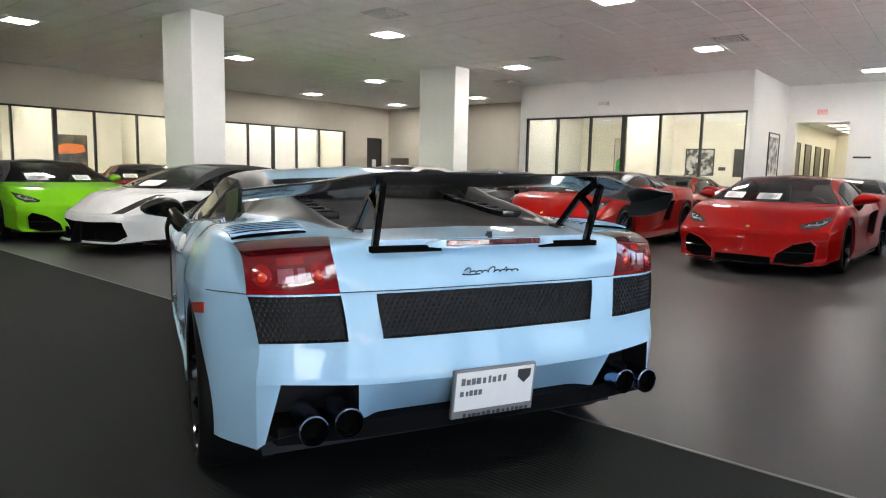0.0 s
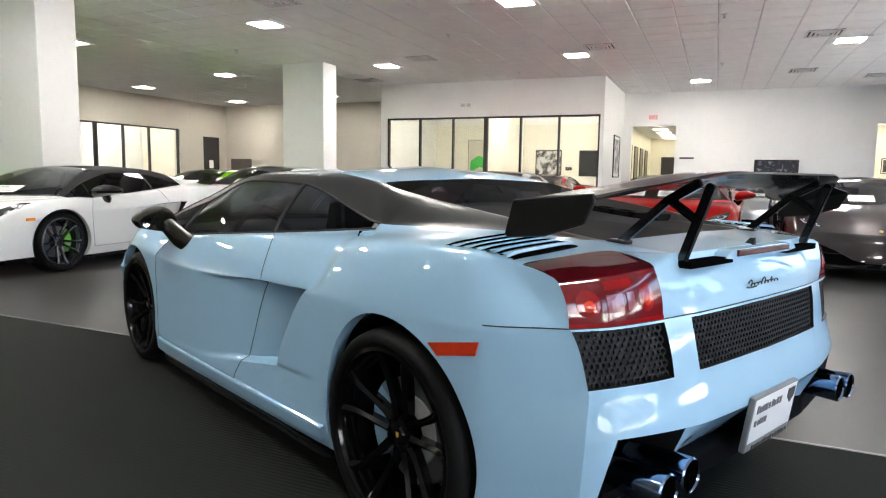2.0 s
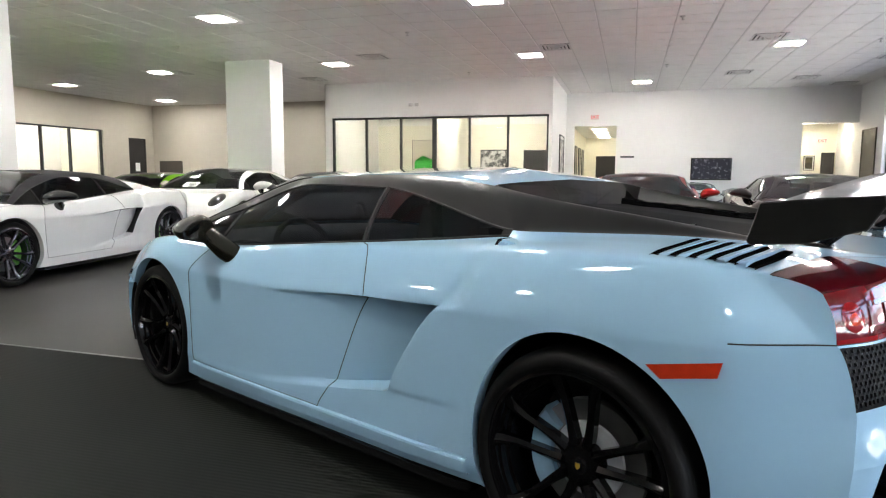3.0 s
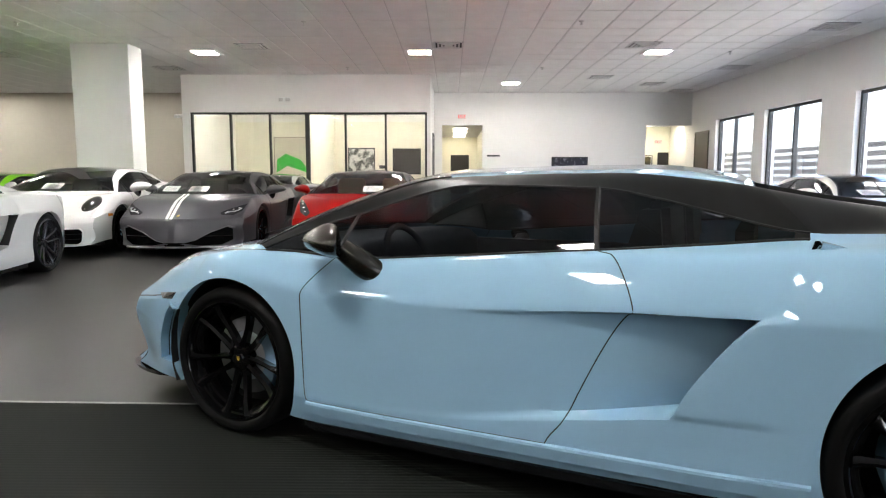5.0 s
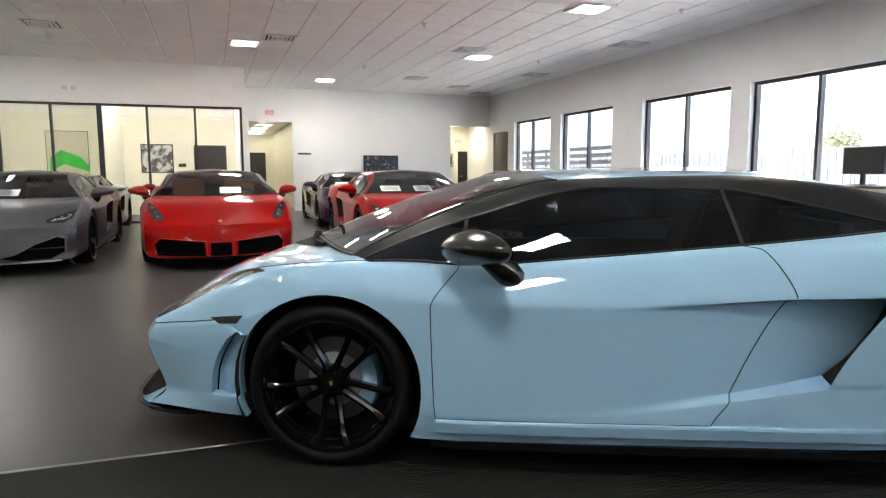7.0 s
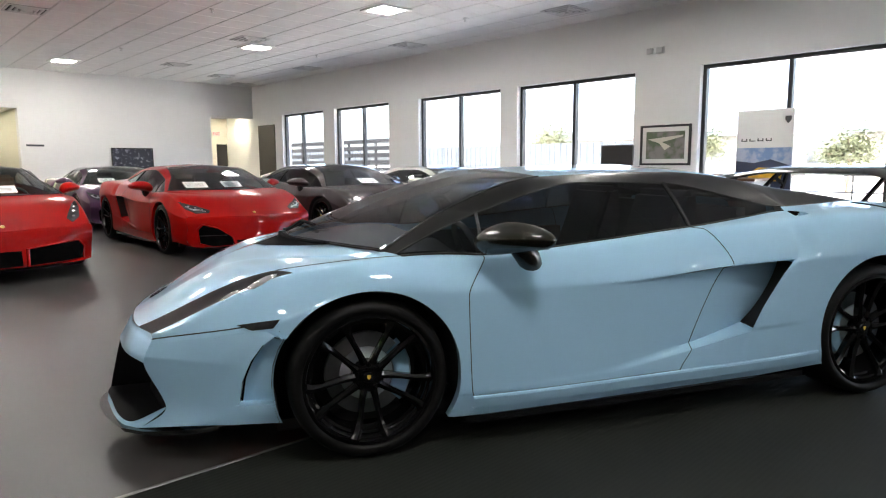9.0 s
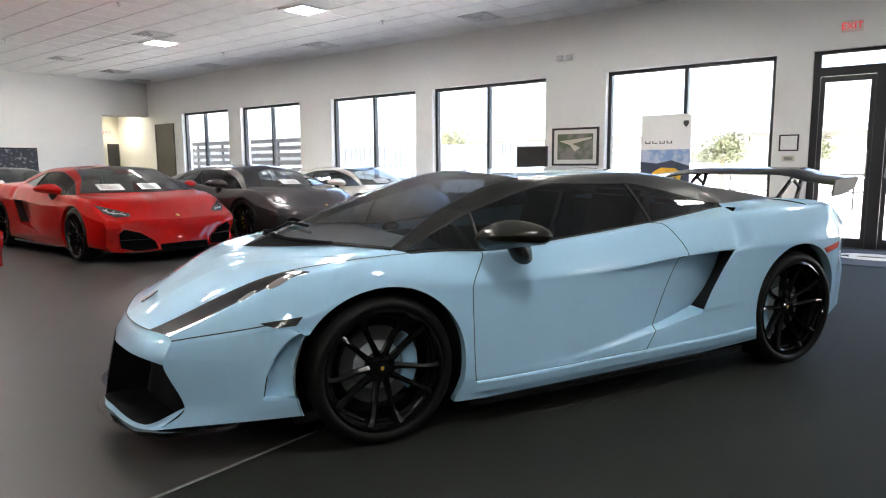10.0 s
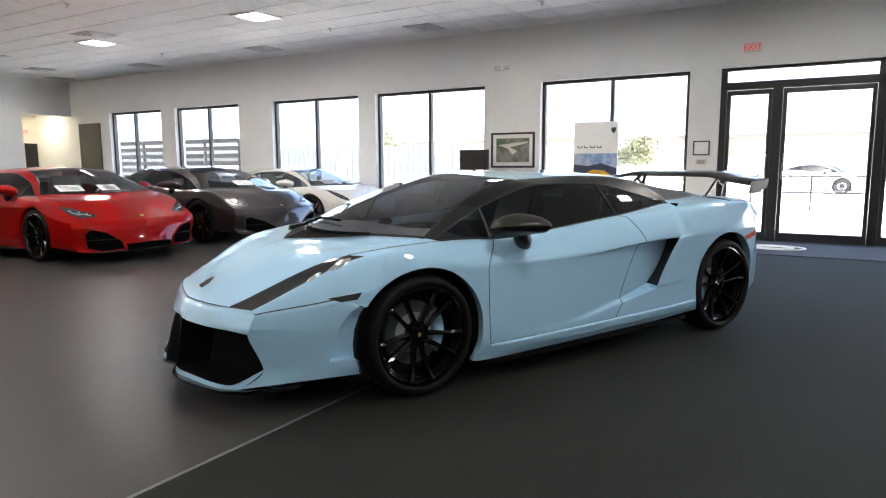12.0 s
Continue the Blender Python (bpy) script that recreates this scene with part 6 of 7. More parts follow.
parked(11.02, 2.14, 178, "bright red low sports car with dark tinted screen", "red", 1.04, rim="rim", glassm="tint", spots=(0.02, -0.42))
parked(10.95, 5.07, 181, "red sports coupe with black roof, tan seats and price sheet", "red", 1.05, roof="black", rail_mat=M["carbon"], rim="rim_grey", seat="leather_tan", style="rect", glassm="screen_glass", spots=(0.16,))
grey_car, gsh = parked(11.18, 7.54, 181, "matt grey sports car with twin white bonnet stripes", "grey", 1.04, rim="rim", style="smile", spots=(0.02, -0.42))
parked(10.96, 9.65, 184, "white round-nosed coupe with dark wheels", "white", 1.03, z_scale=1.06, style="oval", rim="rim", spots=(0.0,))
white_open, wsh = parked(6.19, 9.24, 186, "white open sports car with black cloth roof up", "white", 1.02, roof="cloth", rail_mat=M["cloth_top"], rim="rim_grey", caliper="caliper_green", rear_grey=False, style="wedge", spots=(0.2,))
parked(4.74, 12.70, 266, "lime green low sports car with dark cloth roof", "green", 1.04, roof="cloth", rail_mat=M["cloth_top"], rim="rim")
parked(10.89, -0.23, 179, "dark brown-grey metallic low sports car", "brown", 1.04, rim="rim", caliper="caliper_yellow", style="smile", spots=(-0.1,))
parked(10.7, -2.56, 180, "white sports car parked along the windows", "pearl", 1.0, rim="rim_grey", glassm="screen_glass", style="rect")
parked(15.72, 2.04, 178, "dark purple low sports car", "purple", 1.03, rim="rim")
parked(18.75, 0.7, 176, "silver-grey sports car near the end wall", "silver", 0.86, rim="rim_grey", q=0.6)
parked(15.0, 5.28, 180, "deep red sports car with tan seats", "deep_red", 1.02, seat="leather_tan", q=0.6, glassm="screen_glass")
parked(14.97, 7.77, 180, "silver sports car in the second row", "silver", 1.0, q=0.6)
parked(11.75, 11.95, 184, "lime green sports car beside the white coupe", "green", 1.02, q=0.6)
parked(7.78, 15.16, 250, "red sports car by the north offices", "deep_red", 1.02, q=0.6)


for ch in grey_car.children:
    if ch.name.startswith("nose_lip"):
        ch.data.materials[0] = M["lip_silver"]


def stripes(car, sh):
    for k in (0.055, 0.115):
        b = bmesh.new()
        i0, i1 = sum(sh.cu[:9]), sum(sh.cu[:11])
        rows = []
        for i in range(i0, i1 + 1):
            row = sh.grid[i, sum(sh.cv[:10]):]
            o = np.argsort(row[:, 1])
            ys, zs, xs = row[o, 1], row[o, 2], row[o, 0]
            rows.append([b.verts.new((float(np.interp(yy, ys, xs)), -yy, float(np.interp(yy, ys, zs)) + 0.002)) for yy in (k, k + 0.042)])
        for ra, rb in zip(rows, rows[1:]):
            b.faces.new((ra[0], ra[1], rb[1], rb[0]))
        part("bonnet_stripe", b, M["white_paper"], car, "white bonnet stripe")


stripes(grey_car, gsh)
for ch in white_open.children:
    if ch.name.startswith("wing_mirror"):
        ch.data.materials[0] = M["gloss_black"]
for side in (1, -1):
    part("side_marker", box(1.60, side * 0.872 - 0.010, .575, 1.70, side * 0.872 + 0.004, .605, 0.004), M["lens_amber"], white_open, "small amber side marker")
    for y in (0.17, 0.205):
        b = bmesh.new()
        rows = [[b.verts.new((x, side * v, wsh.top_z(x, v) + 0.004)) for v in (y, y + 0.014)] for x in [1.62 + 0.05 * k for k in range(9)]]
        for ra, rb in zip(rows, rows[1:]):
            b.faces.new((ra[0], ra[1], rb[1], rb[0]))
        part("bonnet_stripe", b, M["vent"], white_open, "thin grey bonnet stripe")


# ---- doors, signs and furniture ----
def entrance():
    t = new("door_1")
    tagged(t, "black-framed glass entrance doors with daylight behind", "door", kind="structure")
    y = Y0 - 0.12

    def bar(nm, a, b, z0, z1, d=0.11):
        part(nm, box(a, y - d / 2, z0, b, y + d / 2, z1), M["black_frame"], t)
    bar("post", 2.55, 2.64, 0, WTOP)
    bar("post", 1.76, 1.90, 0, 2.34)
    bar("post", 0.44, 0.56, 0, WTOP)
    bar("post", -1.35, -1.25, 0, WTOP)
    bar("post", -0.46, -0.32, 0, 2.34)
    bar("head", -1.25, 2.55, 2.34, 2.46)
    bar("head", -1.25, 2.55, WTOP - 0.05, WTOP)
    for a, b in ((1.90, 2.55), (0.56, 1.76), (-0.32, 0.44), (-1.25, -0.46)):
        leaf = new("door_leaf")
        leaf.parent = t
        for nm, x0, x1, z0, z1 in (("stile", a + 0.004, a + 0.06, 0.01, 2.335), ("stile", b - 0.06, b - 0.004, 0.01, 2.335), ("bottom_rail", a + 0.06, b - 0.06, 0.01, 0.13), ("top_rail", a + 0.06, b - 0.06, 2.26, 2.335)):
            part(nm, box(x0, y - 0.025, z0, x1, y + 0.025, z1), M["black_frame"], leaf)
        g = part("pane", box(a + 0.06, y - 0.004, 0.13, b - 0.06, y + 0.004, 2.26), M["clear"], leaf)
        g.visible_shadow = False
        g = part("transom_pane", box(a, y - 0.004, 2.46, b, y + 0.004, WTOP - 0.05), M["clear"], t)
        g.visible_shadow = False
    for x in (1.72, 1.94):
        b = bmesh.new()
        tube(b, [(x, y + 0.03, 0.95), (x, y + 0.09, 0.97), (x, y + 0.09, 1.33), (x, y + 0.03, 1.35)], 0.013, 8)
        part("handle", b, M["chrome"], t, "brushed metal pull handle", smooth=50)


entrance()


def plain_door(name, axis, at, a, b, h, material, label, out):
    t = new(name)
    tagged(t, label, "door", kind="structure")

    def put(nm, x0, x1, z0, z1, d0, d1, m):
        lo, hi = sorted((at + out * d0, at + out * d1))
        part(nm, box(x0, lo, z0, x1, hi, z1, 0.002) if axis == "x" else box(lo, x0, z0, hi, x1, z1, 0.002), m, t)
    put("leaf", a + 0.05, b - 0.05, 0.0, h - 0.05, 0.004, 0.02, material)
    put("jamb", a, a + 0.05, 0, h, 0.002, 0.035, material)
    put("jamb", b - 0.05, b, 0, h, 0.002, 0.035, material)
    put("head", a + 0.05, b - 0.05, h - 0.05, h, 0.002, 0.035, material)
    put("handle", b - 0.16, b - 0.09, 1.0, 1.03, 0.02, 0.06, M["chrome"])
    return t


plain_door("door_2", "x", Y0, 19.12, 20.16, 2.42, M["brown_door"], "closed dark brown door beside the windows", 1)
d3 = plain_door("door_3", "x", Y1 + 0.05, 19.30, 20.16, 2.43, M["dark_door"], "closed black door with a paper notice", -1)
part("notice", box(19.62, Y1 + 0.02, 1.25, 19.84, Y1 + 0.028, 1.55), M["white_paper"], d3)
plain_door("door_4", "y", X1 + 8.2, 2.95, 3.75, 2.0, M["dark_door"], "closed dark door at the corridor's end", -1)
plain_door("door_5", "y", X1 + 1.95, -3.66, -3.30, 1.90, M["dark_door"], "dark doorway in the alcove", -1)


def exit_sign(m):
    t = thing("exit_sign", m, "lit red letters on a pale exit sign", "exit sign", "exit signs")
    part("case", box(-0.17, -0.03, -0.10, 0.17, 0.0, 0.10, 0.006), M["sign_face"], t)
    cu = bpy.data.curves.new("letters", "FONT")
    cu.body, cu.size, cu.align_x, cu.align_y, cu.extrude = "EXIT", 0.17, "CENTER", "CENTER", 0.002
    tmp = bpy.data.objects.new("letters", cu)
    scene.collection.objects.link(tmp)
    me = bpy.data.meshes.new_from_object(tmp.evaluated_get(bpy.context.evaluated_depsgraph_get()))
    bpy.data.objects.remove(tmp)
    me.materials.clear()
    me.materials.append(M["red_sign"])
    ob = new("letters", me)
    ob.parent = t
    ob.matrix_local = pose(0, -0.033, 0, 90, 0, 0)
    return t


ex = exit_sign(Matrix.Translation((2.21, Y0, 2.96)) @ pose(0, 0, 0, 0, 0, 180) @ Matrix.Scale(0.72, 4))
copy_thing(ex, Matrix.Translation((X1, 3.41, 2.93)) @ pose(0, 0, 0, 0, 0, -90))
copy_thing(ex, Matrix.Translation((X1 + 1.94, -3.30, 2.25)) @ pose(0, 0, 0, 0, 0, -90))


def art(name, color_a, color_b, scale, split=0.5):
    """A printed picture: two tones that meet in uneven bands."""
    m = mat(name, color_a, 0.35, vary=0.3, scale=scale)
    n, l = m.node_tree.nodes, m.node_tree.links
    co, w, r = n.new("ShaderNodeTexCoord"), n.new("ShaderNodeTexNoise"), n.new("ShaderNodeValToRGB")
    w.inputs["Scale"].default_value, w.inputs["Detail"].default_value = scale, 5.0
    r.color_ramp.elements[0].position, r.color_ramp.elements[1].position = split - 0.06, split + 0.06
    r.color_ramp.elements[0].color, r.color_ramp.elements[1].color = (*color_a, 1), (*color_b, 1)
    l.new(co.outputs["Object"], w.inputs["Vector"])
    l.new(w.outputs[0], r.inputs[0])
    l.new(r.outputs[0], n["Principled BSDF"].inputs["Base Color"])
    return m


M["art_field"] = art("field_print", (0.10, 0.13, 0.07), (0.24, 0.22, 0.20), 4.0)
M["art_mono"] = art("mono_print", (0.55, 0.55, 0.53), (0.06, 0.06, 0.06), 5.0)
M["art_brown"] = art("brown_print", (0.12, 0.10, 0.05), (0.05, 0.045, 0.03), 3.0)
M["art_screen"] = art("screen_print", (0.012, 0.014, 0.03), (0.20, 0.20, 0.24), 11.0, 0.60)
M["art_sky"] = art("sky_print", (0.20, 0.32, 0.58), (0.45, 0.52, 0.66), 5.0)
M["art_hill"] = mat("hill_print", (0.035, 0.045, 0.09), 0.4, vary=0.3, scale=8)
M["art_yellow"] = mat("yellow_print", (0.75, 0.42, 0.03), 0.4, vary=0.2, scale=14)
M["art_orange"] = mat("orange_print", (0.70, 0.16, 0.02), 0.4, vary=0.25, scale=9)
M["art_green"] = mat("green_print", (0.03, 0.50, 0.05), 0.4, vary=0.3, scale=7)
M["art_pale"] = mat("pale_print", (0.62, 0.58, 0.48), 0.5, vary=0.1, scale=4)
M["mat_board"] = mat("mat_board", (0.78, 0.77, 0.73), 0.7, vary=0.03)
M["wood"] = mat("brown_wood", (0.16, 0.075, 0.035), 0.4, vary=0.3, scale=5, coat=0.3)
M["counter_white"] = mat("counter_front", (0.72, 0.72, 0.71), 0.35, vary=0.04)


def framed(m, w, h, label, print_mat, board=0.06, bar=0.03, shapes=()):
    """A framed picture: local x across, z up, front towards -y."""
    t = thing("framed_picture", m, label, "picture", "framed pictures")
    b = bmesh.new()
    for x0, x1, z0, z1 in ((-w / 2, w / 2, -h / 2, -h / 2 + bar), (-w / 2, w / 2, h / 2 - bar, h / 2), (-w / 2, -w / 2 + bar, -h / 2 + bar, h / 2 - bar), (w / 2 - bar, w / 2, -h / 2 + bar, h / 2 - bar)):
        add_box(b, x0, -0.03, z0, x1, 0.0, z1)
    part("frame", b, M["black_frame"], t)
    if board:
        part("mount", box(-w / 2 + bar, -0.012, -h / 2 + bar, w / 2 - bar, -0.002, h / 2 - bar), M["mat_board"], t)
    part("print", box(-w / 2 + bar + board, -0.017, -h / 2 + bar + board, w / 2 - bar - board, -0.008, h / 2 - bar - board), print_mat, t)
    for nm, outline, mt in shapes:
        part(nm, prism(bmesh.new(), outline, -0.020, -0.016, "xz"), mt, t)
    return t


SOUTH = pose(0, 0, 0, 0, 0, 180)
EAST = pose(0, 0, 0, 0, 0, -90)
NORTH = pose(0, 0, 0, 0, 0, 0)
plane_shape = [("shape", [(-.30, .10), (.32, .16), (.30, .13), (-.05, .05), (.10, -.02), (.0, -.08), (-.10, .03)], M["art_pale"])]
framed(Matrix.Translation((6.20, Y0 + 0.002, 1.465)) @ SOUTH, 0.88, 0.65, "framed landscape photograph in a black frame and pale mount", M["art_field"], 0.07, 0.035, plane_shape)
framed(Matrix.Translation((2.88, Y0 + 0.002, 1.45)) @ SOUTH, 0.25, 0.23, "small framed certificate on the white wall", M["white_paper"], 0.0, 0.018)
tag = thing("wall_plaque", Matrix.Translation((2.88, Y0 + 0.002, 1.23)) @ SOUTH, "small beige plaque with dark writing", "plaque")
part("plate", box(-0.08, -0.008, -0.04, 0.08, 0, 0.04, 0.002), M["art_pale"], tag)
b = bmesh.new()
for k in range(3):
    add_box(b, -0.05, -0.010, -0.022 + 0.018 * k, 0.05, -0.008, -0.014 + 0.018 * k)
part("writing", b, M["ink"], tag)
# office side wall and corridor
framed(Matrix.Translation((19.2, OY0 - 0.002, 1.72)) @ NORTH, 1.15, 1.18, "tall framed black and white print on the office wall", M["art_mono"], 0.08, 0.03)
for k in range(4):
    framed(Matrix.Translation((X1 + 1.2 + 1.7 * k, 4.198, 1.62)) @ NORTH, 0.95, 1.15, "dark framed print on the corridor wall", M["art_brown"], 0.0, 0.04)
# office back wall
ob = X1 - 0.052
framed(Matrix.Translation((ob, 8.75, 1.71)) @ EAST, 1.02, 1.18, "poster of a bright green shape behind the office glass", M["art_pale"], 0.0, 0.012, [("shape", [(-.45, -.50), (-.42, -.10), (-.15, .08), (.30, -.10), (.49, -.35), (.49, -.50), (-.1, -.3)], M["art_green"])])
framed(Matrix.Translation((ob, 6.53, 1.57)) @ EAST, 0.84, 0.80, "framed monochrome print behind the office glass", M["art_mono"], 0.0, 0.03)
framed(Matrix.Translation((ob, 5.12, 1.55)) @ EAST, 0.88, 0.80, "black board on the office wall", M["dark_door"], 0.0, 0.03)
framed(Matrix.Translation((ob, 5.88, 1.38)) @ EAST, 0.2, 0.1, "small dark notice on the office wall", M["ink"], 0.0, 0.01)
# north offices
nb = Y1 + 4.19
framed(Matrix.Translation((9.55, nb, 1.48)) @ NORTH, 1.15, 1.2, "poster with a large orange shape behind glass", M["art_brown"], 0.0, 0.02, [("shape", [(-.50, -.05), (-.45, .18), (-.1, .32), (.45, .28), (.52, .05), (.2, -.02)], M["art_orange"])])
framed(Matrix.Translation((8.35, nb, 1.25)) @ NORTH, 0.24, 0.42, "small framed print in the office", M["art_brown"], 0.03, 0.02)
framed(Matrix.Translation((7.95, nb, 1.22)) @ NORTH, 0.18, 0.40, "small framed print in the office", M["art_brown"], 0.03, 0.02)
framed(Matrix.Translation((X1 + 1.948, -2.97, 1.58)) @ EAST, 0.3, 0.45, "small framed print in the alcove", M["art_brown"], 0.03, 0.02)


def wall_screen(m):
    t = thing("wall_television", m, "flat black television showing a dark speckled picture", "television")
    part("housing", box(-0.56, -0.07, -0.32, 0.56, -0.01, 0.32, 0.008), M["gloss_black"], t)
    part("screen", box(-0.53, -0.074, -0.29, 0.53, -0.069, 0.29), M["art_screen"], t)
    part("bracket", box(-0.2, -0.012, -0.15, 0.2, 0.0, 0.15), M["black_frame"], t)


wall_screen(Matrix.Translation((X1, 0.05, 1.37)) @ EAST)
for y, z, w in ((2.42, 1.73, 0.40), (-2.0, 1.68, 0.38)):
    p = thing("wall_sign", Matrix.Translation((X1, y, z)) @ EAST, "thin dark lettered strip on the wall" if y > 0 else "thin white strip sign on the wall", "sign")
    part("strip", box(-w / 2, -0.012, -0.025, w / 2, 0, 0.025, 0.003), M["ink"] if y > 0 else M["white_paper"], p)


# ceiling grilles, detectors, emergency lamps
def ceiling_vent(x, y):
    t = thing("ceiling_vent", Matrix.Translation((x, y, CEIL)), "square grey louvred ceiling air vent", "air vent", "ceiling vents")
    part("backing", box(-0.28, -0.28, -0.004, 0.28, 0.28, 0.004), M["vent_dark"], t)
    for k, r in enumerate((0.29, 0.22, 0.15, 0.08)):
        b = bmesh.new()
        i = r - 0.035
        for (x0, y0, x1, y1) in ((-r, -r, r, -i), (-r, i, r, r), (-r, -i, -i, i), (i, -i, r, i)):
            add_box(b, x0, y0, -0.016 - 0.008 * k, x1, y1, -0.006)
        part("slat", b, M["vent"], t)
    return t


VENTS = [(8.2, 7.75), (13.15, 3.8), (13.25, 7.68), (15.85, 10.45), (14.08, 13.3), (13.15, 0.0), (17.35, -0.12), (18.6, -1.85), (11.6, -2.78), (15.8, -2.9), (19.99, -3.1), (7.53, -2.75), (8.6, 13.0), (9.0, 2.6), (4.2, 3.2)]
v0 = ceiling_vent(*VENTS[0])
for x, y in VENTS[1:]:
    copy_thing(v0, Matrix.Translation((x, y, CEIL)))


def sprinkler(x, y):
    t = thing("sprinkler_head", Matrix.Translation((x, y, CEIL)), "small round sprinkler head on the ceiling", "sprinkler", "sprinkler heads")
    b = lathe(bmesh.new(), [(0.0005, 0), (0.045, 0), (0.04, -0.012), (0.012, -0.018), (0.012, -0.05), (0.028, -0.055), (0.028, -0.06), (0.0005, -0.062)], 12, "z")
    bmesh.ops.recalc_face_normals(b, faces=b.faces[:])
    part("head", b, M["vent"], t, smooth=40)
    return t


s0 = sprinkler(11.2, 6.2)
for x, y in ((11.2, 1.6), (15.8, 6.2), (15.8, 1.6), (6.8, 6.2), (6.8, 1.6), (11.2, 11.0), (15.8, 14.6), (9.0, -1.9), (13.9, -2.0), (5.0, -2.1), (8.0, 4.3), (6.8, 13.0)):
    copy_thing(s0, Matrix.Translation((x, y, CEIL)))


def emergency_lamp(m):
    t = thing("emergency_light", m, "white twin-head emergency light on the wall", "emergency light", "emergency lights")
    part("case", box(-0.13, -0.06, -0.05, 0.13, 0, 0.05, 0.01), M["column"], t)
    for s in (1, -1):
        b = box(s * 0.085 - 0.055, -0.105, -0.055, s * 0.085 + 0.055, -0.062, 0.035, 0.012)
        part("lamp_head", b, M["vent"], t, smooth=40)
    return t


e0 = emergency_lamp(Matrix.Translation((6.40, Y0, 2.98)) @ SOUTH)
copy_thing(e0, Matrix.Translation((OX, 7.97, 3.04)) @ EAST)
copy_thing(e0, Matrix.Translation((X1, 12.2, 2.95)) @ EAST)
th = thing("thermostat", Matrix.Translation((6.26, 10.6, 1.38)) @ EAST, "small white thermostat with grey cover on the column", "thermostat")
part("case", box(-0.05, -0.03, -0.07, 0.05, 0, 0.07, 0.008), M["vent"], th)
part("dial", box(-0.025, -0.036, 0.0, 0.025, -0.03, 0.04), M["ink"], th)

# easel board by the north corner
eb = thing("display_board", Matrix.Translation((20.0, 18.3, 0)) @ EAST, "dark grey display board on a stand", "display board")
part("panel", box(-0.48, -0.03, 0.75, 0.48, 0.0, 1.62, 0.004), M["brown_door"], eb)
for x in (-0.4, 0.4):
    b = bmesh.new()
    tube(b, [(x, 0.02, 0.76), (x, 0.16, 0.0)], 0.014, 6)
    tube(b, [(x, -0.02, 0.76), (x, -0.16, 0.0)], 0.014, 6)
    part("leg", b, M["black_frame"], eb)
b = bmesh.new()
for k in range(10):
    add_box(b, -0.36 + 0.05 * k, -0.033, 1.02, -0.33 + 0.05 * k, -0.03, 1.06)
part("writing", b, M["white_paper"], eb)


# reception counter, monitor and banner along the south windows
def counter():
    t = thing("reception_counter", Matrix.Translation((5.85, -2.85, 0)), "white reception counter with a dark wooden edge", "counter")
    part("front_panel", box(-1.5, 0.22, 0.0, 1.5, 0.26, 0.93, 0.004), M["counter_white"], t)
    part("side_panel", box(-1.5, -0.36, 0.0, -1.46, 0.22, 0.93, 0.004), M["counter_white"], t)
    part("side_panel", box(1.46, -0.36, 0.0, 1.5, 0.22, 0.93, 0.004), M["counter_white"], t)
    part("top", box(-1.55, -0.40, 0.932, 1.55, 0.30, 0.968, 0.006), M["wood"], t)


counter()


def monitor(m):
    t = thing("monitor", m, "black computer monitor seen from behind on the counter", "monitor")
    part("back_shell", box(-0.29, -0.03, 0.14, 0.29, 0.02, 0.50, 0.012), M["black_frame"], t)
    part("screen", box(-0.275, -0.034, 0.155, 0.275, -0.0305, 0.485), M["art_screen"], t)
    part("stem", box(-0.03, -0.02, 0.01, 0.03, 0.015, 0.15, 0.005), M["black_frame"], t)
    part("foot", box(-0.12, -0.09, 0.0, 0.12, 0.09, 0.012, 0.004), M["black_frame"], t)


monitor(Matrix.Translation((6.62, -2.95, 0.969)) @ pose(0, 0, 0, 0, 0, 0))


def banner(m):
    t = thing("roll_up_banner", m, "white roll-up banner with a yellow vehicle in hills", "banner")
    part("base", box(-0.40, -0.09, 0.0, 0.40, 0.09, 0.07, 0.01), M["vent"], t)
    part("sheet", box(-0.375, -0.003, 0.07, 0.375, 0.003, 1.90), M["white_paper"], t)
    part("picture_sky", box(-0.374, -0.006, 0.95, 0.374, -0.0035, 1.38), M["art_sky"], t)
    part("picture_hill", prism(bmesh.new(), [(-.374, .55), (.374, .55), (.374, 1.13), (.10, 1.22), (-.12, 1.17), (-.374, 1.20)], -0.009, -0.0065, "xz"), M["art_hill"], t)
    part("picture_vehicle", prism(bmesh.new(), [(-.20, .92), (.24, .92), (.26, 1.03), (.16, 1.10), (-.05, 1.11), (-.18, 1.04)], -0.012, -0.0095, "xz"), M["art_yellow"], t)
    b = bmesh.new()
    for k in range(4):
        x = -0.31 + 0.11 * k
        add_box(b, x, -0.0055, 1.47, x + 0.08, -0.0035, 1.482)
        add_box(b, x, -0.0055, 1.482, x + 0.015, -0.0035, 1.51)
        if k != 1:
            add_box(b, x + 0.065, -0.0055, 1.482, x + 0.08, -0.0035, 1.51)
    part("title_mark", b, M["ink"], t)
    part("shield", prism(bmesh.new(), [(.26, 1.80), (.34, 1.80), (.34, 1.75), (.30, 1.70), (.26, 1.75)], -0.0055, -0.0035, "xz"), M["ink"], t)
    b = bmesh.new()
    tube(b, [(0, 0.03, 0.05), (0, 0.03, 1.90)], 0.01, 6)
    part("pole", b, M["vent"], t)


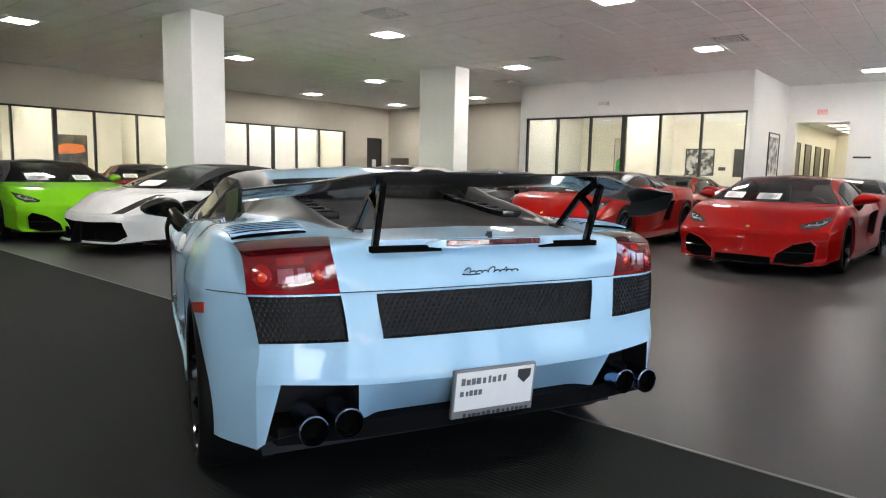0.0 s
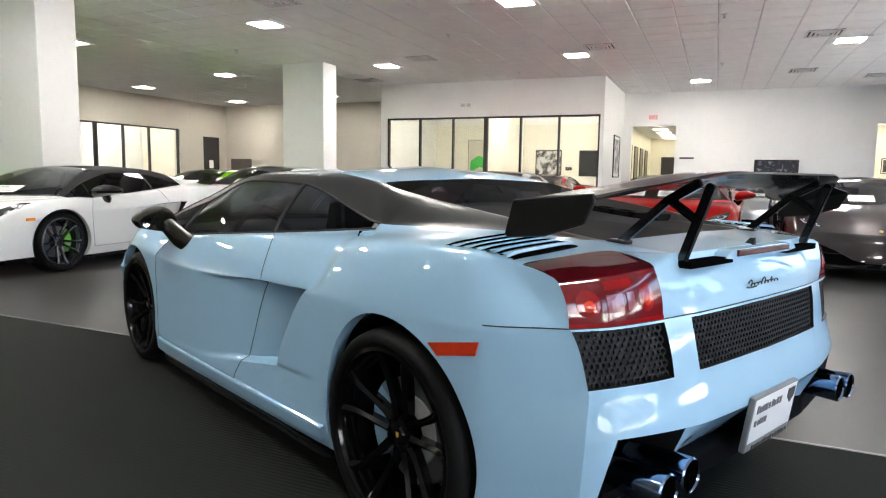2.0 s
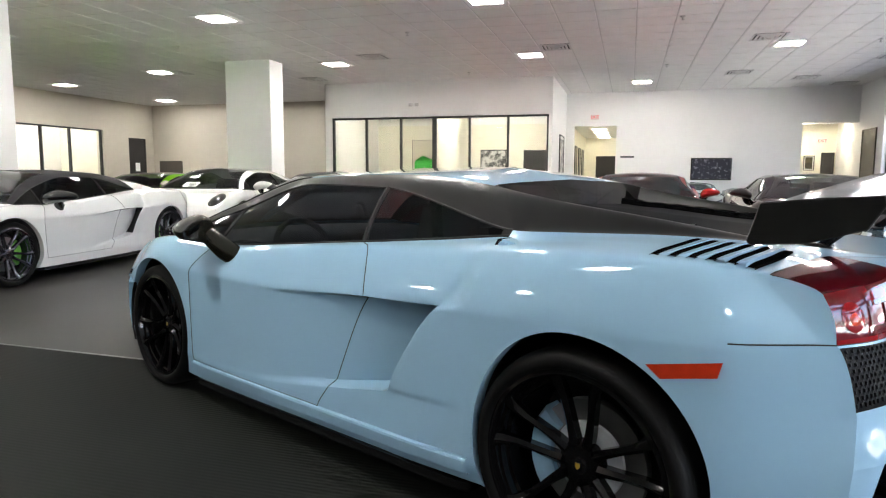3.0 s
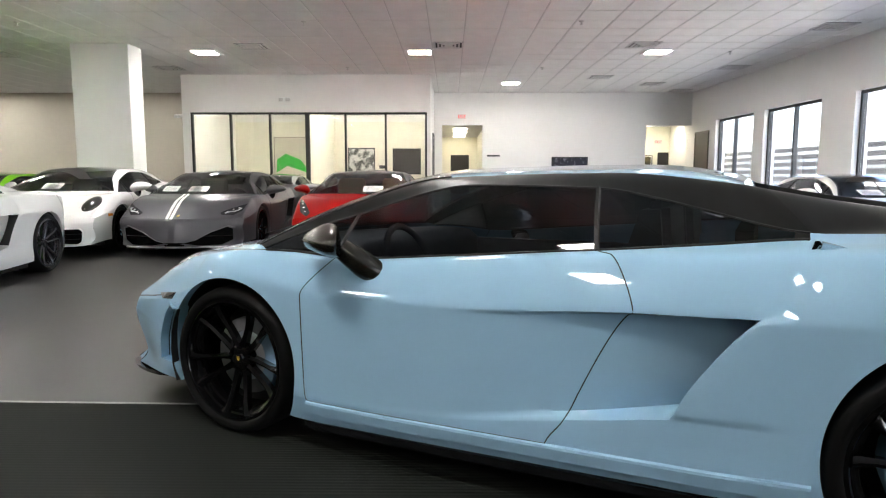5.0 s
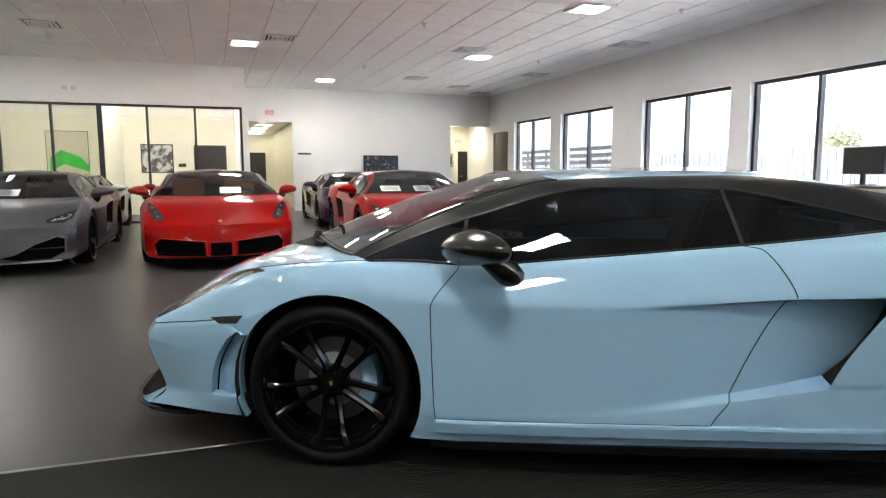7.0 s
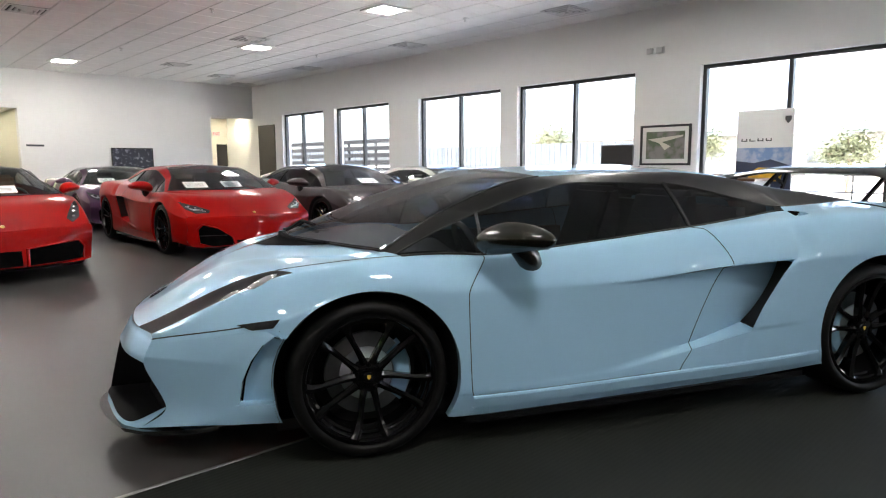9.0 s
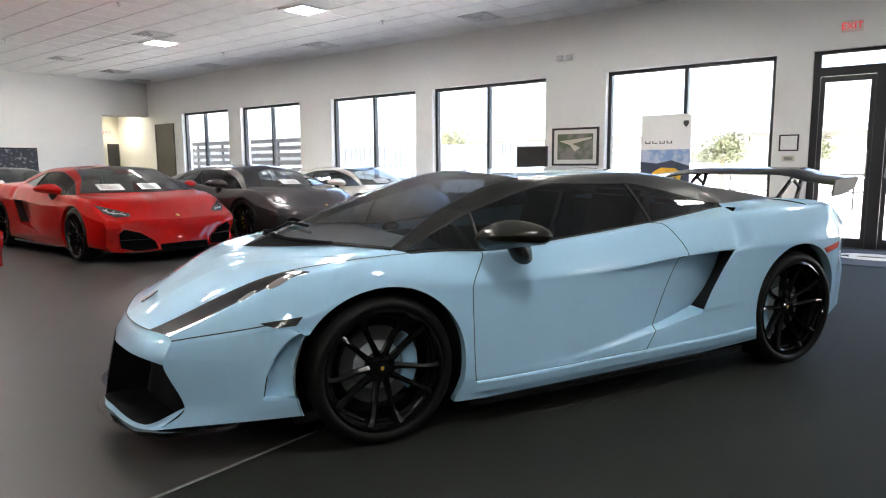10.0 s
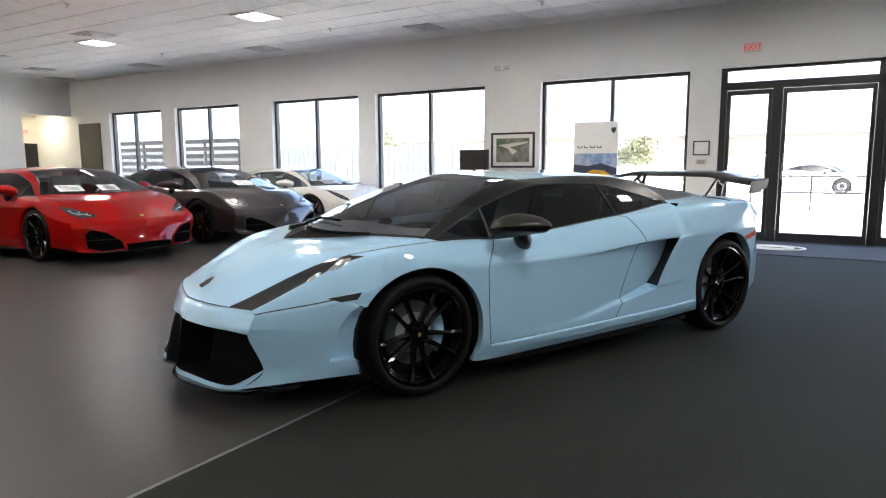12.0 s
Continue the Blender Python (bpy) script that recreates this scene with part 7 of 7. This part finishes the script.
banner(Matrix.Translation((4.48, -3.25, 0.0)) @ SOUTH)
dm = thing("door_mat", Matrix.Translation((1.5, -2.75, 0.004)), "dark grey entrance mat with a pale oval emblem", "door mat")
part("carpet", box(-1.2, -0.75, 0, 1.2, 0.75, 0.012, 0.004), mat("grey_mat", (0.035, 0.040, 0.052), 0.9, vary=0.25, bump=0.4), dm)
b = bmesh.new()
tube(b, [(0.4 * math.cos(a) + 0.2, 0.24 * math.sin(a), 0.013) for a in [2 * math.pi * k / 28 for k in range(28)]], 0.016, 6, True)
tube(b, [(0.25 * math.cos(a) + 0.2, 0.12 * math.sin(a), 0.013) for a in [2 * math.pi * k / 28 for k in range(28)]], 0.016, 6, True)
part("emblem", b, M["white_paper"], dm)


# ---- outdoors ----
M["ground"] = mat("pale_concrete", (0.66, 0.65, 0.63), 0.85, vary=0.12, scale=0.7, bump=0.2)
bm = bmesh.new()
vs = [bm.verts.new(p) for p in ((-400, -600, -0.12), (500, -600, -0.12), (500, 400, -0.12), (-400, 400, -0.12))]
bm.faces.new(vs)
tagged(link("ground", bm, M["ground"]), "pale sunlit concrete yard reaching the horizon", "ground", kind="structure")
M["fence"] = mat("fence_metal", (0.009, 0.0095, 0.011), 0.7, vary=0.15, spec=0.1)
M["container"] = mat("blue_grey_sheet", (0.052, 0.060, 0.070), 0.7, vary=0.2, scale=2, spec=0.1)
M["bark"] = mat("bark", (0.14, 0.10, 0.07), 0.9, vary=0.25, bump=0.5)
M["leaf"] = mat("leaf", (0.045, 0.052, 0.022), 0.6, vary=0.35, scale=3)
M["render"] = mat("rendered_wall", (0.12, 0.11, 0.10), 0.8, vary=0.1, scale=0.8)
M["far_pane"] = mat("far_window_pane", (0.065, 0.07, 0.075), 0.3, vary=0.2)
M["roof_sheet"] = mat("roof_sheet", (0.09, 0.12, 0.14), 0.5, vary=0.1)


def fence(x0, x1, y, h, n):
    t = thing("slatted_fence", Matrix.Translation((0, y, -0.12)), "dark metal fence with level slats outside", "fence", "yard fences")
    for k in range(n + 1):
        x = x0 + (x1 - x0) * k / n
        part("post", box(x - 0.04, -0.04, 0, x + 0.04, 0.04, h), M["fence"], t)
    for k in range(8):
        z = 0.25 + (h - 0.3) * k / 7
        part("slat", box(x0, 0.042, z - 0.085, x1, 0.06, z + 0.085), M["fence"], t)


fence(20.5, 34.0, -10.0, 2.3, 7)


def sheet_wall(x0, x1, y, h):
    t = thing("sheet_metal_wall", Matrix.Translation((0, y, -0.12)), "blue-grey ribbed sheet metal screen outside", "screen wall", "yard screens")
    n = int((x1 - x0) / 1.2)
    for k in range(n):
        b = bmesh.new()
        a = x0 + 1.2 * k
        add_box(b, a + 0.01, 0, 0, a + 1.19, 0.03, h)
        for j in range(4):
            add_box(b, a + 0.12 + 0.28 * j, 0.03, 0, a + 0.22 + 0.28 * j, 0.06, h)
        part("panel", b, M["container"], t)


sheet_wall(13.0, 25.0, -14.0, 2.05)
sheet_wall(29.0, 41.0, -14.0, 2.05)


def tree(x, y, h, r, seed):
    rnd = random.Random(seed)
    t = thing("tree", Matrix.Translation((x, y, -0.12)), "leafy tree with an uneven open crown", "tree", "trees outside")
    b = bmesh.new()
    base = Vector((0, 0, h * 0.42))
    tube(b, [(0, 0, 0), (0.08, 0.03, h * 0.2), base], [0.16, 0.12, 0.09], 8)
    tips = []
    for k in range(9):
        a, e = 2 * math.pi * k / 9 + rnd.uniform(-0.3, 0.3), rnd.uniform(0.25, 1.1)
        d = Vector((math.cos(a) * math.cos(e), math.sin(a) * math.cos(e), math.sin(e))) * r * rnd.uniform(0.55, 0.95)
        mid = base + d * 0.5 + Vector((0, 0, 0.1))
        tube(b, [base, mid, base + d], [0.07, 0.045, 0.015], 6)
        tips += [mid, base + d, base + d * 0.75]
    part("trunk", b, M["bark"], t, smooth=50)
    verts, faces = [], []
    for k in range(2600):
        c = tips[rnd.randrange(len(tips))] + Vector((rnd.gauss(0, 1), rnd.gauss(0, 1), rnd.gauss(0, 0.8))) * r * 0.22
        s = rnd.uniform(0.05, 0.11)
        u = Vector((rnd.uniform(-1, 1), rnd.uniform(-1, 1), rnd.uniform(-0.6, 0.6))).normalized()
        w = u.orthogonal().normalized()
        n0 = len(verts)
        verts += [c - u * s, c + w * s * 0.5, c + u * s, c - w * s * 0.5]
        faces.append((n0, n0 + 1, n0 + 2, n0 + 3))
    me = bpy.data.meshes.new("crown")
    me.from_pydata([tuple(v) for v in verts], [], faces)
    me.materials.append(M["leaf"])
    ob = new("crown", me)
    ob.parent = t


tree(9.4, -25.0, 3.2, 1.35, 4)
tree(15.9, -25.0, 3.9, 1.3, 5)
tree(26.0, -26.0, 4.6, 2.2, 8)
tree(7.2, -34.0, 3.4, 1.4, 9)


def low_building(x0, x1, y, h, seed):
    t = thing("low_building", Matrix.Translation((0, y, -0.12)), "low pale building across the street", "building", "buildings across the street")
    part("wall", box(x0, -6, 0, x1, 0, h), M["render"], t)
    part("roof", box(x0 - 0.4, -6.4, h, x1 + 0.4, 0.5, h + 0.35, 0.05), M["roof_sheet"], t)
    n = int((x1 - x0) / 3)
    for k in range(n):
        a = x0 + 0.7 + 3 * k
        w = new("window")
        w.parent = t
        part("pane", box(a, 0.0, 0.9, a + 1.5, 0.03, 2.2), M["far_pane"], w)
        part("sill", box(a - 0.08, 0.0, 0.82, a + 1.58, 0.09, 0.9), M["render"], w)


low_building(-6.0, 14.0, -42.0, 3.2, 1)
low_building(20.0, 44.0, -46.0, 3.4, 2)
rl = thing("yard_railing", Matrix.Translation((0, -13.0, -0.12)), "thin metal railing along the pavement outside", "railing")
for k in range(16):
    b = bmesh.new()
    tube(b, [(-12 + 1.5 * k, 0, 0), (-12 + 1.5 * k, 0, 0.95)], 0.025, 6)
    part("post", b, M["fence"], rl)
for z in (0.5, 0.95):
    b = bmesh.new()
    tube(b, [(-12, 0, z), (10.5, 0, z)], 0.022, 6)
    part("rail", b, M["fence"], rl)
parked(1.85, -25.0, 176, "pale parked car in the street outside", "silver", 1.0, q=0.5, z_scale=1.12)[0].location.z = -0.12
